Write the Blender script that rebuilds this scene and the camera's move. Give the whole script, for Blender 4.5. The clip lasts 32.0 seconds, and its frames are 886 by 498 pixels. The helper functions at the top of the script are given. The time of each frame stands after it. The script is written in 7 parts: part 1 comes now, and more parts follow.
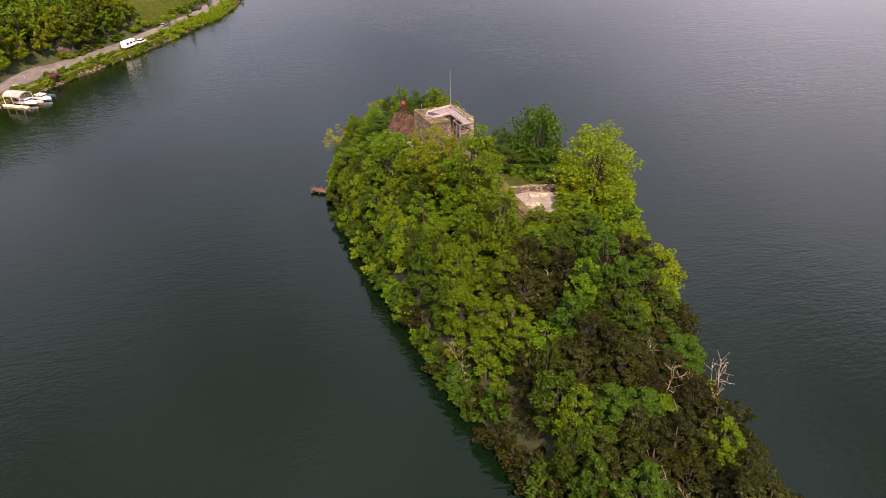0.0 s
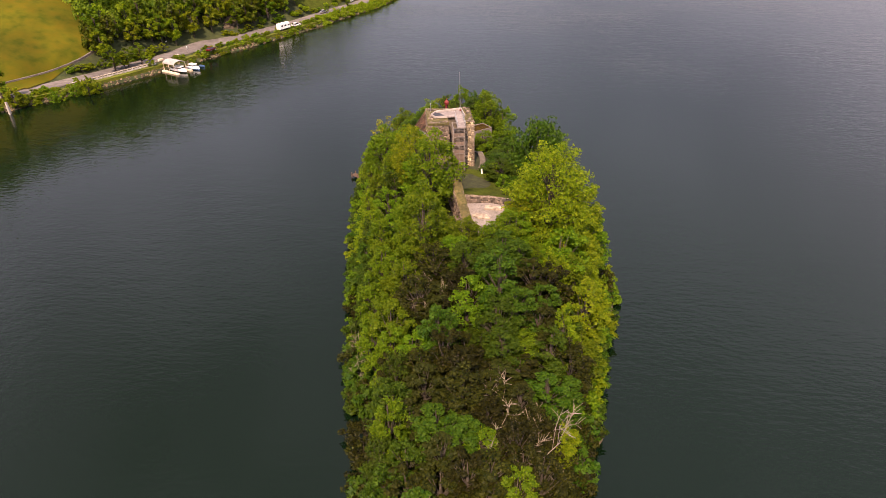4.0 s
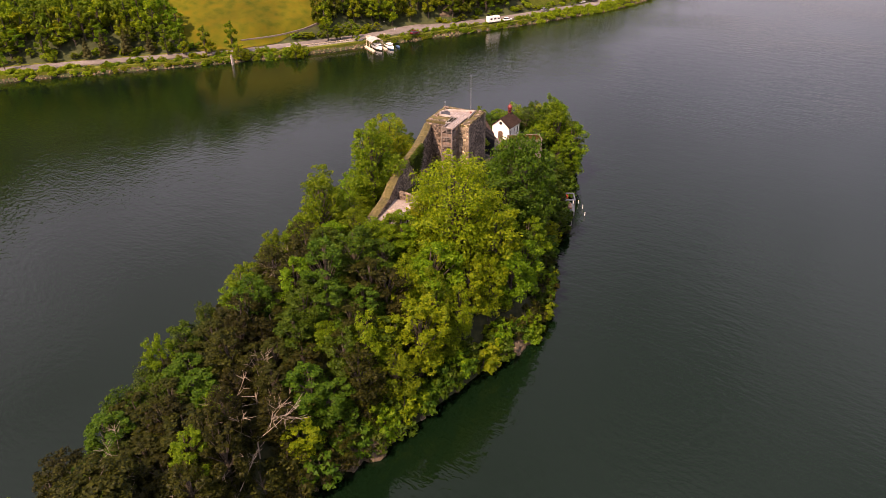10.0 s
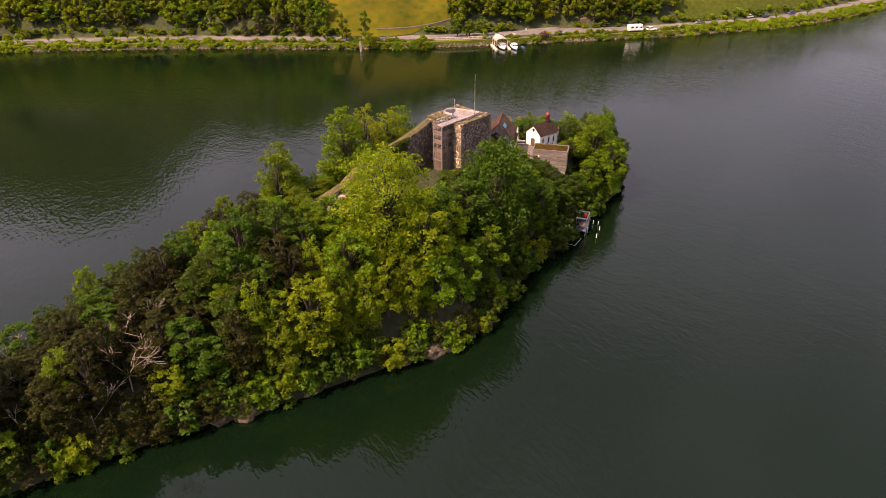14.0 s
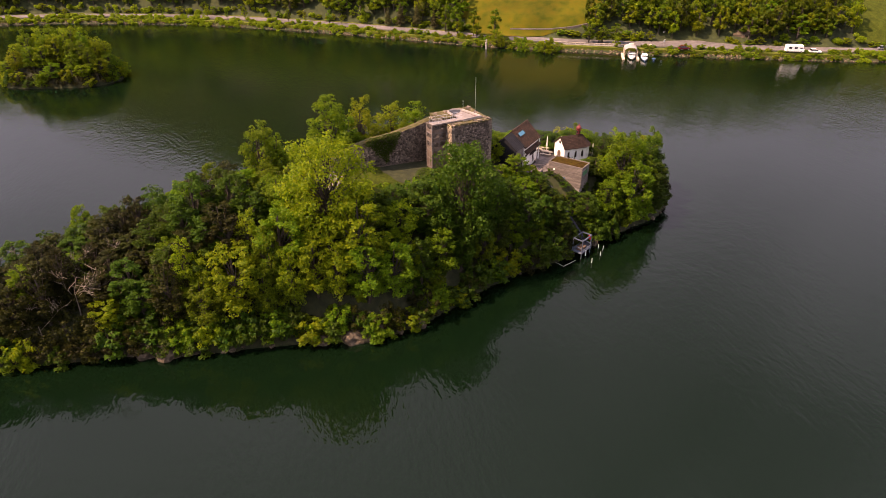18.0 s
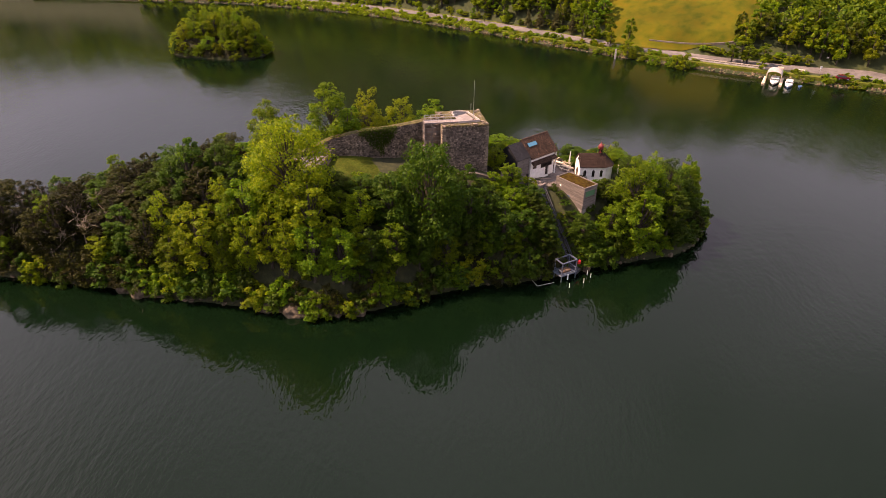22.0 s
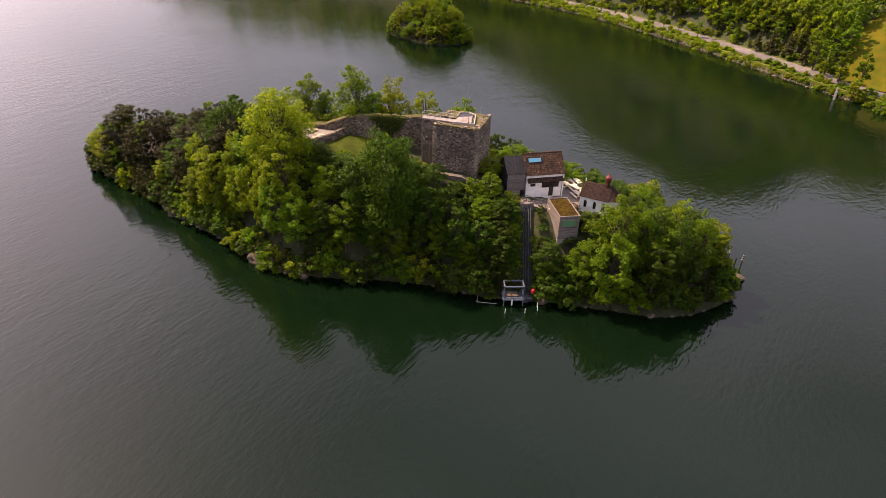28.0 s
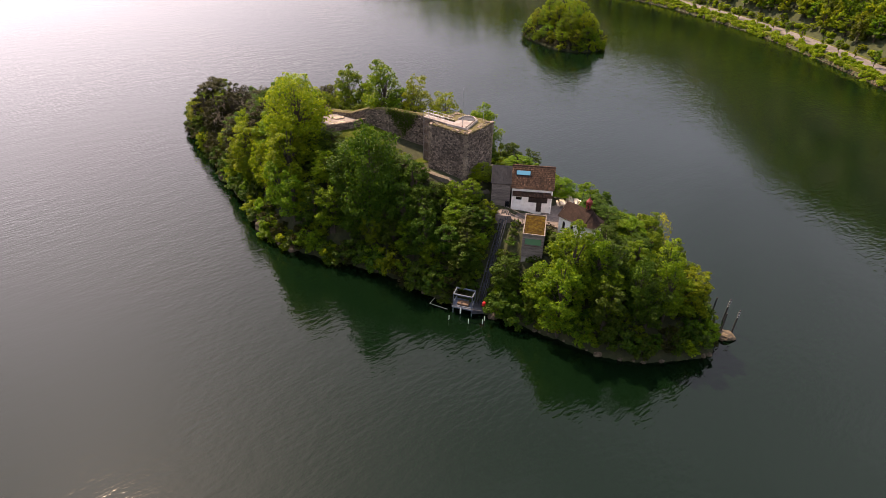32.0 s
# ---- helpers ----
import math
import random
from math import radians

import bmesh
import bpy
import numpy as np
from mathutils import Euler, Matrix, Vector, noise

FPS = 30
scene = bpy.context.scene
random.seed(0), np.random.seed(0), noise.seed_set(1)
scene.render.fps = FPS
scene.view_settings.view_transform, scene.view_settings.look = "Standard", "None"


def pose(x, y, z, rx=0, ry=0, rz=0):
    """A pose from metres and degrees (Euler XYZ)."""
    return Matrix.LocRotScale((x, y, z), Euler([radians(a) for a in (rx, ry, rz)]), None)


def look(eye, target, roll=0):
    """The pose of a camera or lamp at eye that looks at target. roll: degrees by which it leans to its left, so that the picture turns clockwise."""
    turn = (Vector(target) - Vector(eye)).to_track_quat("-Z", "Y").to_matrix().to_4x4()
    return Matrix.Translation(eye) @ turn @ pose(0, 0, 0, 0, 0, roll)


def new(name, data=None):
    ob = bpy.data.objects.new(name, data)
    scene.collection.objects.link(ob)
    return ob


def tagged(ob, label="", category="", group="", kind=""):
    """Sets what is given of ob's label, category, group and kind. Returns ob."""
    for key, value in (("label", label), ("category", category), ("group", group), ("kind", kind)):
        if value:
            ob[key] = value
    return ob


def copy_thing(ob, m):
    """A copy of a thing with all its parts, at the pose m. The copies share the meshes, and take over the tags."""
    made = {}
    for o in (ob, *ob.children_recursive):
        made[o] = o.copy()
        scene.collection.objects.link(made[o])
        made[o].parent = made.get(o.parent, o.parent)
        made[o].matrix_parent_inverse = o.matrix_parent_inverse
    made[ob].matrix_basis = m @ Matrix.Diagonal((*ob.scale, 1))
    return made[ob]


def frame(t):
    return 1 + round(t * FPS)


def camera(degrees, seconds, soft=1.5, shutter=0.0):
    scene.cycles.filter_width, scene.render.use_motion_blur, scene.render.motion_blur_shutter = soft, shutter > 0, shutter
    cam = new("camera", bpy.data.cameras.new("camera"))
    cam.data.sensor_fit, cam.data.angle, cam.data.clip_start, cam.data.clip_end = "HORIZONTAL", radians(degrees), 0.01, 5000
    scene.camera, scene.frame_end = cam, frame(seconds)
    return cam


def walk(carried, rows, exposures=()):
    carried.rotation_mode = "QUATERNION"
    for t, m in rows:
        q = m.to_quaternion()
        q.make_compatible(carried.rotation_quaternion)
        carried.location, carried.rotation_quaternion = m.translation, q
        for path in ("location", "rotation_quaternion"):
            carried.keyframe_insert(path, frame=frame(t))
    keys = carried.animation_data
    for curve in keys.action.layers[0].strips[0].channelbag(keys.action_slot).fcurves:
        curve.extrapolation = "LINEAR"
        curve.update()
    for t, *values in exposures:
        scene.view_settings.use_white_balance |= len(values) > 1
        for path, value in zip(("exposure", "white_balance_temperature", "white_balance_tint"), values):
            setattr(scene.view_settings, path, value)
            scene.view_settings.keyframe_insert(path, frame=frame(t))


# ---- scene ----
cam = camera(70.1, 32.0, soft=0.7)
METRES, EYE, TILT, LEAN, TURN = 280.0, 61.35, -31.325, 1.575, 0.0
ROWS = [
    (0.0, 0.00233, -0.00196, 0.00038, 0.184, -0.17, -0.275),
    (0.5, 0.01788, -0.00254, 0.00146, 2.197, -0.256, -1.461),
    (1.0, 0.03354, -0.0023, 0.00295, 4.279, -0.451, -2.525),
    (1.5, 0.04873, -0.00104, 0.00386, 6.278, -0.575, -3.727),
    (2.0, 0.06383, 0.00095, 0.0047, 8.226, -0.708, -4.948),
    (2.5, 0.07935, 0.00365, 0.00605, 10.283, -0.882, -6.188),
    (3.0, 0.09414, 0.00666, 0.00771, 12.27, -1.057, -7.45),
    (3.5, 0.1092, 0.00998, 0.01017, 14.297, -1.383, -8.553),
    (5.5, 0.16655, 0.02973, 0.02167, 22.628, -2.921, -13.239),
    (6.0, 0.18051, 0.03512, 0.02561, 24.746, -3.478, -14.295),
    (6.5, 0.19427, 0.04168, 0.02974, 26.851, -4.051, -15.363),
    (7.0, 0.20753, 0.04851, 0.03407, 29.039, -4.71, -16.354),
    (7.5, 0.22031, 0.0557, 0.03848, 31.203, -5.365, -17.419),
    (8.0, 0.23279, 0.06346, 0.04308, 33.411, -6.027, -18.478),
    (8.5, 0.24488, 0.07209, 0.04807, 35.626, -6.736, -19.52),
    (9.0, 0.25677, 0.08041, 0.05325, 37.839, -7.484, -20.544),
    (9.5, 0.26798, 0.08943, 0.05861, 40.122, -8.301, -21.439),
    (10.0, 0.2787, 0.09904, 0.06425, 42.407, -9.138, -22.333),
    (10.5, 0.28913, 0.10895, 0.06997, 44.784, -10.045, -23.286),
    (11.0, 0.29898, 0.11897, 0.07598, 47.084, -10.962, -24.149),
    (11.5, 0.30813, 0.1297, 0.08207, 49.465, -11.939, -24.931),
    (12.0, 0.3173, 0.14034, 0.08817, 51.85, -12.947, -25.702),
    (12.5, 0.32577, 0.1519, 0.09468, 54.367, -14.047, -26.432),
    (13.0, 0.33356, 0.16308, 0.1014, 56.797, -15.118, -27.159),
    (13.5, 0.34085, 0.17479, 0.10843, 59.321, -16.281, -27.785),
    (14.0, 0.34746, 0.18671, 0.11549, 61.847, -17.466, -28.388),
    (14.5, 0.35397, 0.19916, 0.12295, 64.515, -18.751, -28.96),
    (15.0, 0.35968, 0.21161, 0.13023, 67.113, -19.997, -29.431),
    (15.5, 0.36479, 0.22407, 0.13771, 69.672, -21.271, -29.831),
    (17.5, 0.38026, 0.27543, 0.17075, 80.546, -26.843, -31.098),
    (18.0, 0.38206, 0.2885, 0.17873, 83.255, -28.285, -31.312),
    (18.5, 0.38356, 0.30227, 0.18692, 86.035, -29.707, -31.387),
    (19.0, 0.38434, 0.31565, 0.19492, 88.808, -31.149, -31.444),
    (19.5, 0.38452, 0.32892, 0.20302, 91.503, -32.572, -31.432),
    (20.0, 0.38387, 0.34221, 0.21122, 94.29, -34.057, -31.372),
    (20.5, 0.38272, 0.35589, 0.21963, 97.119, -35.511, -31.253),
    (21.0, 0.38087, 0.36908, 0.22784, 99.899, -36.937, -31.114),
    (21.5, 0.37851, 0.38226, 0.23615, 102.66, -38.323, -30.876),
    (22.0, 0.37545, 0.39525, 0.24426, 105.351, -39.7, -30.618),
    (22.5, 0.37159, 0.40863, 0.25227, 108.132, -41.097, -30.261),
    (23.0, 0.36724, 0.4215, 0.25988, 110.832, -42.475, -29.873),
    (23.5, 0.36239, 0.43427, 0.26758, 113.531, -43.793, -29.405),
    (24.0, 0.35706, 0.44672, 0.27529, 116.198, -45.092, -28.917),
    (24.5, 0.35043, 0.45916, 0.28319, 118.934, -46.431, -28.348),
    (25.0, 0.34392, 0.47128, 0.2909, 121.527, -47.62, -27.719),
    (25.5, 0.33651, 0.48309, 0.2984, 124.129, -48.83, -27.06),
    (27.5, 0.3028, 0.527, 0.3264, 133.92, -53.13, -23.99),
    (28.0, 0.2926, 0.5376, 0.3326, 136.36, -54.08, -23.07),
    (28.5, 0.282, 0.5478, 0.3389, 138.76, -54.99, -22.13),
    (29.0, 0.2711, 0.5573, 0.3453, 141.14, -55.89, -21.16),
    (29.5, 0.2593, 0.567, 0.3513, 143.51, -56.68, -20.11),
    (30.0, 0.2474, 0.5756, 0.3571, 145.76, -57.43, -19.11),
    (30.5, 0.2351, 0.5838, 0.3625, 147.97, -58.15, -18.07),
    (31.0, 0.2226, 0.5916, 0.3675, 150.14, -58.8, -17.03),
    (31.5, 0.2093, 0.599, 0.3722, 152.38, -59.44, -15.94),
    (32.0, 0.1961, 0.6058, 0.3765, 154.53, -60.01, -14.86),
]
walk(cam, [(t, pose(0, 0, EYE, TILT, LEAN, TURN) @ pose(METRES * x, METRES * y, METRES * z, 90 + pitch, roll, yaw)) for t, x, y, z, yaw, pitch, roll in ROWS],
     [(0.0, 0.90, 6600, 35), (7.0, 0.95, 7000, 38), (13.0, 0.98, 7150, 43), (22.0, 0.98, 7150, 43), (28.0, 1.0, 6900, 36), (32.0, 1.0, 6750, 28)])

# ---- light ----
SUN_ELEVATION, SUN_AZIMUTH = 52.5, -81.0  # degrees; azimuth counted from +x towards +y
ce = math.cos(radians(SUN_ELEVATION))
SUN_WAY = Vector((ce * math.cos(radians(SUN_AZIMUTH)), ce * math.sin(radians(SUN_AZIMUTH)), math.sin(radians(SUN_ELEVATION))))
world = bpy.data.worlds.new("sky")
scene.world = world
world.use_nodes = True
wn, wl = world.node_tree.nodes, world.node_tree.links
sky = wn.new("ShaderNodeTexSky")
sky.sky_type = "NISHITA"
sky.sun_disc = False
sky.sun_elevation = radians(SUN_ELEVATION)
sky.sun_rotation = radians(90.0 - SUN_AZIMUTH)
sky.altitude = 450
sky.air_density, sky.dust_density, sky.ozone_density = 1.2, 5.0, 1.0
# broken high cloud over all of the sky
wtc, wsep, wdiv = wn.new("ShaderNodeTexCoord"), wn.new("ShaderNodeSeparateXYZ"), wn.new("ShaderNodeVectorMath")
wl.new(wtc.outputs["Generated"], wsep.inputs[0])
wadd = wn.new("ShaderNodeMath")
wadd.operation = "ADD"
wadd.inputs[1].default_value = 0.22
wl.new(wsep.outputs["Z"], wadd.inputs[0])
wdiv.operation = "DIVIDE"
wl.new(wtc.outputs["Generated"], wdiv.inputs[0]), wl.new(wadd.outputs[0], wdiv.inputs[1])
cloud, cramp, cmix = wn.new("ShaderNodeTexNoise"), wn.new("ShaderNodeValToRGB"), wn.new("ShaderNodeMix")
cloud.inputs["Scale"].default_value, cloud.inputs["Detail"].default_value, cloud.inputs["Roughness"].default_value = 1.1, 6, 0.55
wl.new(wdiv.outputs[0], cloud.inputs["Vector"])
cramp.color_ramp.elements[0].position, cramp.color_ramp.elements[1].position = 0.28, 0.66
wl.new(cloud.outputs["Fac"], cramp.inputs["Fac"])
cmix.data_type, cmix.blend_type = "RGBA", "ADD"
cup, cfac = wn.new("ShaderNodeMapRange"), wn.new("ShaderNodeMath")  # thin cloud is brighter overhead than low down
cup.inputs["From Min"].default_value, cup.inputs["From Max"].default_value = 0.0, 1.0
cup.inputs["To Min"].default_value, cup.inputs["To Max"].default_value = 0.0, 1.75
wl.new(wsep.outputs["Z"], cup.inputs["Value"])
cfac.operation = "MULTIPLY"
wl.new(cramp.outputs["Color"], cfac.inputs[0]), wl.new(cup.outputs[0], cfac.inputs[1])
cmix.clamp_factor = False
wl.new(cfac.outputs[0], cmix.inputs["Factor"]), wl.new(sky.outputs["Color"], cmix.inputs["A"])
cmix.inputs["B"].default_value = (10.0, 11.5, 12.0, 1)
# the bright veil that thin cloud spreads round the sun
veil, vpow, vmul, vmix = wn.new("ShaderNodeVectorMath"), wn.new("ShaderNodeMath"), wn.new("ShaderNodeMath"), wn.new("ShaderNodeMix")
veil.operation, vpow.operation, vmul.operation = "DOT_PRODUCT", "POWER", "MAXIMUM"
wl.new(wtc.outputs["Generated"], veil.inputs[0])
veil.inputs[1].default_value = SUN_WAY
wl.new(veil.outputs["Value"], vmul.inputs[0])
vmul.inputs[1].default_value = 0.0
wl.new(vmul.outputs[0], vpow.inputs[0])
vpow.inputs[1].default_value = 4.0
vmix.data_type, vmix.blend_type = "RGBA", "ADD"
wl.new(vpow.outputs[0], vmix.inputs["Factor"]), wl.new(cmix.outputs["Result"], vmix.inputs["A"])
vmix.inputs["B"].default_value = (0.8, 0.8, 0.8, 1)
# pale haze low over the horizon
hsub, hpow, hmix = wn.new("ShaderNodeMath"), wn.new("ShaderNodeMath"), wn.new("ShaderNodeMix")
hsub.operation, hpow.operation, hsub.use_clamp = "SUBTRACT", "POWER", True
hsub.inputs[0].default_value, hpow.inputs[1].default_value = 1.0, 5.0
wl.new(wsep.outputs["Z"], hsub.inputs[1]), wl.new(hsub.outputs[0], hpow.inputs[0])
hmix.data_type, hmix.blend_type = "RGBA", "ADD"
# brightest over the two ends of the lake's valley, with a paler bank of cloud in the west
hfac = hpow.outputs[0]
glows = []
for azimuth, tall, amount, narrow in ((-84.0, 19.0, 2.4, 9.0), (54.0, 12.0, 0.8, 14.0), (160.0, 34.0, 0.34, 4.0), (-160.0, 29.0, 0.22, 14.0)):
    hd, hm, hp, hs = (wn.new("ShaderNodeVectorMath"), *(wn.new("ShaderNodeMath") for _ in range(3)))
    hd.operation, hm.operation, hp.operation, hs.operation = "DOT_PRODUCT", "MAXIMUM", "POWER", "MULTIPLY"
    hd.inputs[1].default_value = (math.cos(radians(azimuth)) * math.cos(radians(tall)), math.sin(radians(azimuth)) * math.cos(radians(tall)), math.sin(radians(tall)))
    wl.new(wtc.outputs["Generated"], hd.inputs[0]), wl.new(hd.outputs["Value"], hm.inputs[0]), wl.new(hm.outputs[0], hp.inputs[0]), wl.new(hp.outputs[0], hs.inputs[0])
    hm.inputs[1].default_value, hp.inputs[1].default_value, hs.inputs[1].default_value = 0.0, narrow, amount
    glows.append(hs.outputs[0])
hbase, hsum = wn.new("ShaderNodeMath"), wn.new("ShaderNodeMath")
hbase.operation, hsum.operation = "MULTIPLY_ADD", "ADD"
hbase.inputs[1].default_value = 0.55
wl.new(hfac, hbase.inputs[0]), wl.new(glows[0], hbase.inputs[2])
hmore = wn.new("ShaderNodeMath")
wl.new(hbase.outputs[0], hmore.inputs[0]), wl.new(glows[1], hmore.inputs[1])
hlast = wn.new("ShaderNodeMath")
wl.new(hmore.outputs[0], hlast.inputs[0]), wl.new(glows[2], hlast.inputs[1])
wl.new(hlast.outputs[0], hsum.inputs[0]), wl.new(glows[3], hsum.inputs[1])
hmix.clamp_factor = False
wl.new(hsum.outputs[0], hmix.inputs["Factor"]), wl.new(vmix.outputs["Result"], hmix.inputs["A"])
hmix.inputs["B"].default_value = (11.0, 10.3, 10.2, 1)
wl.new(hmix.outputs["Result"], wn["Background"].inputs["Color"])
wn["Background"].inputs["Strength"].default_value = 0.043
sun = new("sun", bpy.data.lights.new("sun", "SUN"))
sun.data.energy, sun.data.angle, sun.data.color = 5.0, radians(0.8), (1.0, 0.79, 0.49)
sun.matrix_world = look(SUN_WAY * 100, (0, 0, 0))

# ---- materials ----
def material(name, stops, scale=1.0, rough=0.8, bump=0.3, bump_scale=8.0, metal=0.0, stretch=(1, 1, 1), stain=0.25, piece=0.0, coords="Object", spec=0.5):
    """A surface from a ramp of colours over fine noise, with broad stains and relief; piece: how much single pieces differ."""
    m = bpy.data.materials.new(name)
    m.use_nodes = True
    n, l = m.node_tree.nodes, m.node_tree.links
    b = n["Principled BSDF"]
    tc, mp = n.new("ShaderNodeTexCoord"), n.new("ShaderNodeMapping")
    mp.inputs["Scale"].default_value = stretch
    l.new(tc.outputs[coords], mp.inputs["Vector"])
    if piece:
        where, shift = n.new("ShaderNodeObjectInfo"), n.new("ShaderNodeVectorMath")
        l.new(tc.outputs[coords], shift.inputs[0]), l.new(where.outputs["Location"], shift.inputs[1]), l.new(shift.outputs[0], mp.inputs["Vector"])
    fine = n.new("ShaderNodeTexNoise")
    fine.inputs["Scale"].default_value, fine.inputs["Detail"].default_value = scale, 6
    l.new(mp.outputs[0], fine.inputs["Vector"])
    ramp = n.new("ShaderNodeValToRGB")
    e = ramp.color_ramp.elements
    while len(e) < len(stops):
        e.new(0.5)
    for i, c in enumerate(stops):
        e[i].position = 0.28 + 0.44 * i / max(1, len(stops) - 1)
        e[i].color = (*c, 1)
    l.new(fine.outputs["Fac"], ramp.inputs["Fac"])
    broad = n.new("ShaderNodeTexNoise")
    broad.inputs["Scale"].default_value, broad.inputs["Detail"].default_value = scale * 0.17, 3
    l.new(mp.outputs[0], broad.inputs["Vector"])
    mul = n.new("ShaderNodeMapRange")
    mul.inputs["From Min"].default_value, mul.inputs["From Max"].default_value = 0.3, 0.7
    mul.inputs["To Min"].default_value, mul.inputs["To Max"].default_value = 1 - stain, 1 + stain
    l.new(broad.outputs["Fac"], mul.inputs["Value"])
    val = mul.outputs[0]
    if piece:
        oi, pr = n.new("ShaderNodeObjectInfo"), n.new("ShaderNodeMapRange")
        pr.inputs["To Min"].default_value, pr.inputs["To Max"].default_value = 1 - piece, 1 + piece
        l.new(oi.outputs["Random"], pr.inputs["Value"])
        mm = n.new("ShaderNodeMath")
        mm.operation = "MULTIPLY"
        l.new(val, mm.inputs[0]), l.new(pr.outputs[0], mm.inputs[1])
        val = mm.outputs[0]
    hsv = n.new("ShaderNodeHueSaturation")
    l.new(ramp.outputs[0], hsv.inputs["Color"]), l.new(val, hsv.inputs["Value"])
    l.new(hsv.outputs[0], b.inputs["Base Color"])
    b.inputs["Roughness"].default_value, b.inputs["Metallic"].default_value = rough, metal
    b.inputs["Specular IOR Level"].default_value = spec
    if bump:
        bn, bp = n.new("ShaderNodeTexNoise"), n.new("ShaderNodeBump")
        bn.inputs["Scale"].default_value, bn.inputs["Detail"].default_value = bump_scale, 4
        l.new(mp.outputs[0], bn.inputs["Vector"])
        bp.inputs["Strength"].default_value, bp.inputs["Distance"].default_value = bump, 0.1
        l.new(bn.outputs["Fac"], bp.inputs["Height"]), l.new(bp.outputs[0], b.inputs["Normal"])
    return m


def leaf_material(name, a, b_, translucent=0.35, vary=0.3):
    """Leaves: each one picks its tone between two greens, each plant its own shade."""
    m = bpy.data.materials.new(name)
    m.use_nodes = True
    n, l = m.node_tree.nodes, m.node_tree.links
    geo, oi = n.new("ShaderNodeNewGeometry"), n.new("ShaderNodeObjectInfo")
    ramp = n.new("ShaderNodeValToRGB")
    ramp.color_ramp.elements[0].color, ramp.color_ramp.elements[1].color = (*a, 1), (*b_, 1)
    l.new(geo.outputs["Random Per Island"], ramp.inputs["Fac"])
    mr = n.new("ShaderNodeMapRange")
    mr.inputs["To Min"].default_value, mr.inputs["To Max"].default_value = 1 - vary, 1 + vary
    l.new(oi.outputs["Random"], mr.inputs["Value"])
    hr = n.new("ShaderNodeMapRange")
    hr.inputs["To Min"].default_value, hr.inputs["To Max"].default_value = 0.496, 0.528
    l.new(oi.outputs["Random"], hr.inputs["Value"])
    hsv = n.new("ShaderNodeHueSaturation")
    l.new(hr.outputs[0], hsv.inputs["Hue"])
    l.new(ramp.outputs[0], hsv.inputs["Color"]), l.new(mr.outputs[0], hsv.inputs["Value"])
    b = n["Principled BSDF"]
    b.inputs["Roughness"].default_value = 0.55
    b.inputs["Specular IOR Level"].default_value = 0.12
    l.new(hsv.outputs[0], b.inputs["Base Color"])
    tr, mix = n.new("ShaderNodeBsdfTranslucent"), n.new("ShaderNodeMixShader")
    glow = n.new("ShaderNodeHueSaturation")
    glow.inputs["Hue"].default_value, glow.inputs["Value"].default_value = 0.49, 2.0
    l.new(hsv.outputs[0], glow.inputs["Color"])
    l.new(glow.outputs[0], tr.inputs["Color"])
    mix.inputs[0].default_value = translucent
    l.new(b.outputs[0], mix.inputs[1]), l.new(tr.outputs[0], mix.inputs[2])
    l.new(mix.outputs[0], n["Material Output"].inputs["Surface"])
    return m


LEAF = {
    "gold": leaf_material("leaf_gold", (0.1445, 0.1403, 0.00255), (0.255, 0.2167, 0.00425), 0.4, 0.1),
    "bright": leaf_material("leaf_bright", (0.04376, 0.09116, 0.002735), (0.1367, 0.1869, 0.004558), 0.48, 0.2),
    "mid": leaf_material("leaf_mid", (0.01584, 0.0396, 0.00176), (0.05456, 0.08624, 0.00352), 0.32, 0.25),
    "dark": leaf_material("leaf_dark", (0.005, 0.008, 0.001), (0.034, 0.0335, 0.0025), 0.28, 0.35),
    "yellow": leaf_material("leaf_yellow", (0.0711, 0.1167, 0.002735), (0.2006, 0.2325, 0.004558), 0.5, 0.15),
    "olive": leaf_material("leaf_olive", (0.0126, 0.0182, 0.0021), (0.035, 0.0378, 0.0042), 0.25),
    "needle": leaf_material("leaf_needle", (0.034, 0.0408, 0.01224), (0.0816, 0.068, 0.0238), 0.2),
    "forest": leaf_material("leaf_forest", (0.03268, 0.06364, 0.00258), (0.1161, 0.1419, 0.0043), 0.34, 0.35),
}
BARK = material("bark", [(0.02, 0.016, 0.011), (0.044, 0.035, 0.025), (0.085, 0.07, 0.052)], 6, 0.9, 0.6, 12, stretch=(1, 1, 0.3))
DEADWOOD = material("dead_wood", [(0.12, 0.095, 0.07), (0.21, 0.175, 0.13), (0.30, 0.26, 0.21)], 5, 0.9, 0.4, 12)
SOIL = material("woodland_soil", [(0.009, 0.013, 0.003), (0.018, 0.024, 0.005), (0.034, 0.036, 0.010)], 1.2, 0.95, 0.6, 5)
GRASS = material("grass", [(0.022, 0.036, 0.003), (0.038, 0.054, 0.005), (0.06, 0.064, 0.008)], 3, 0.95, 0.5, 20, spec=0.1)
MEADOW = material("meadow_grass", [(0.036, 0.05, 0.002), (0.066, 0.066, 0.003), (0.086, 0.069, 0.003)], 0.25, 0.95, 0.4, 3, stain=0.3, spec=0.1)
VERGE = material("rough_verge_grass", [(0.045, 0.07, 0.007), (0.08, 0.10, 0.012), (0.125, 0.11, 0.022)], 1.2, 0.95, 0.6, 12, stain=0.35, spec=0.1)
WORNPATH = material("worn_path", [(0.065, 0.056, 0.048), (0.095, 0.083, 0.072), (0.13, 0.113, 0.098)], 1.5, 0.95, 0.3, 15)
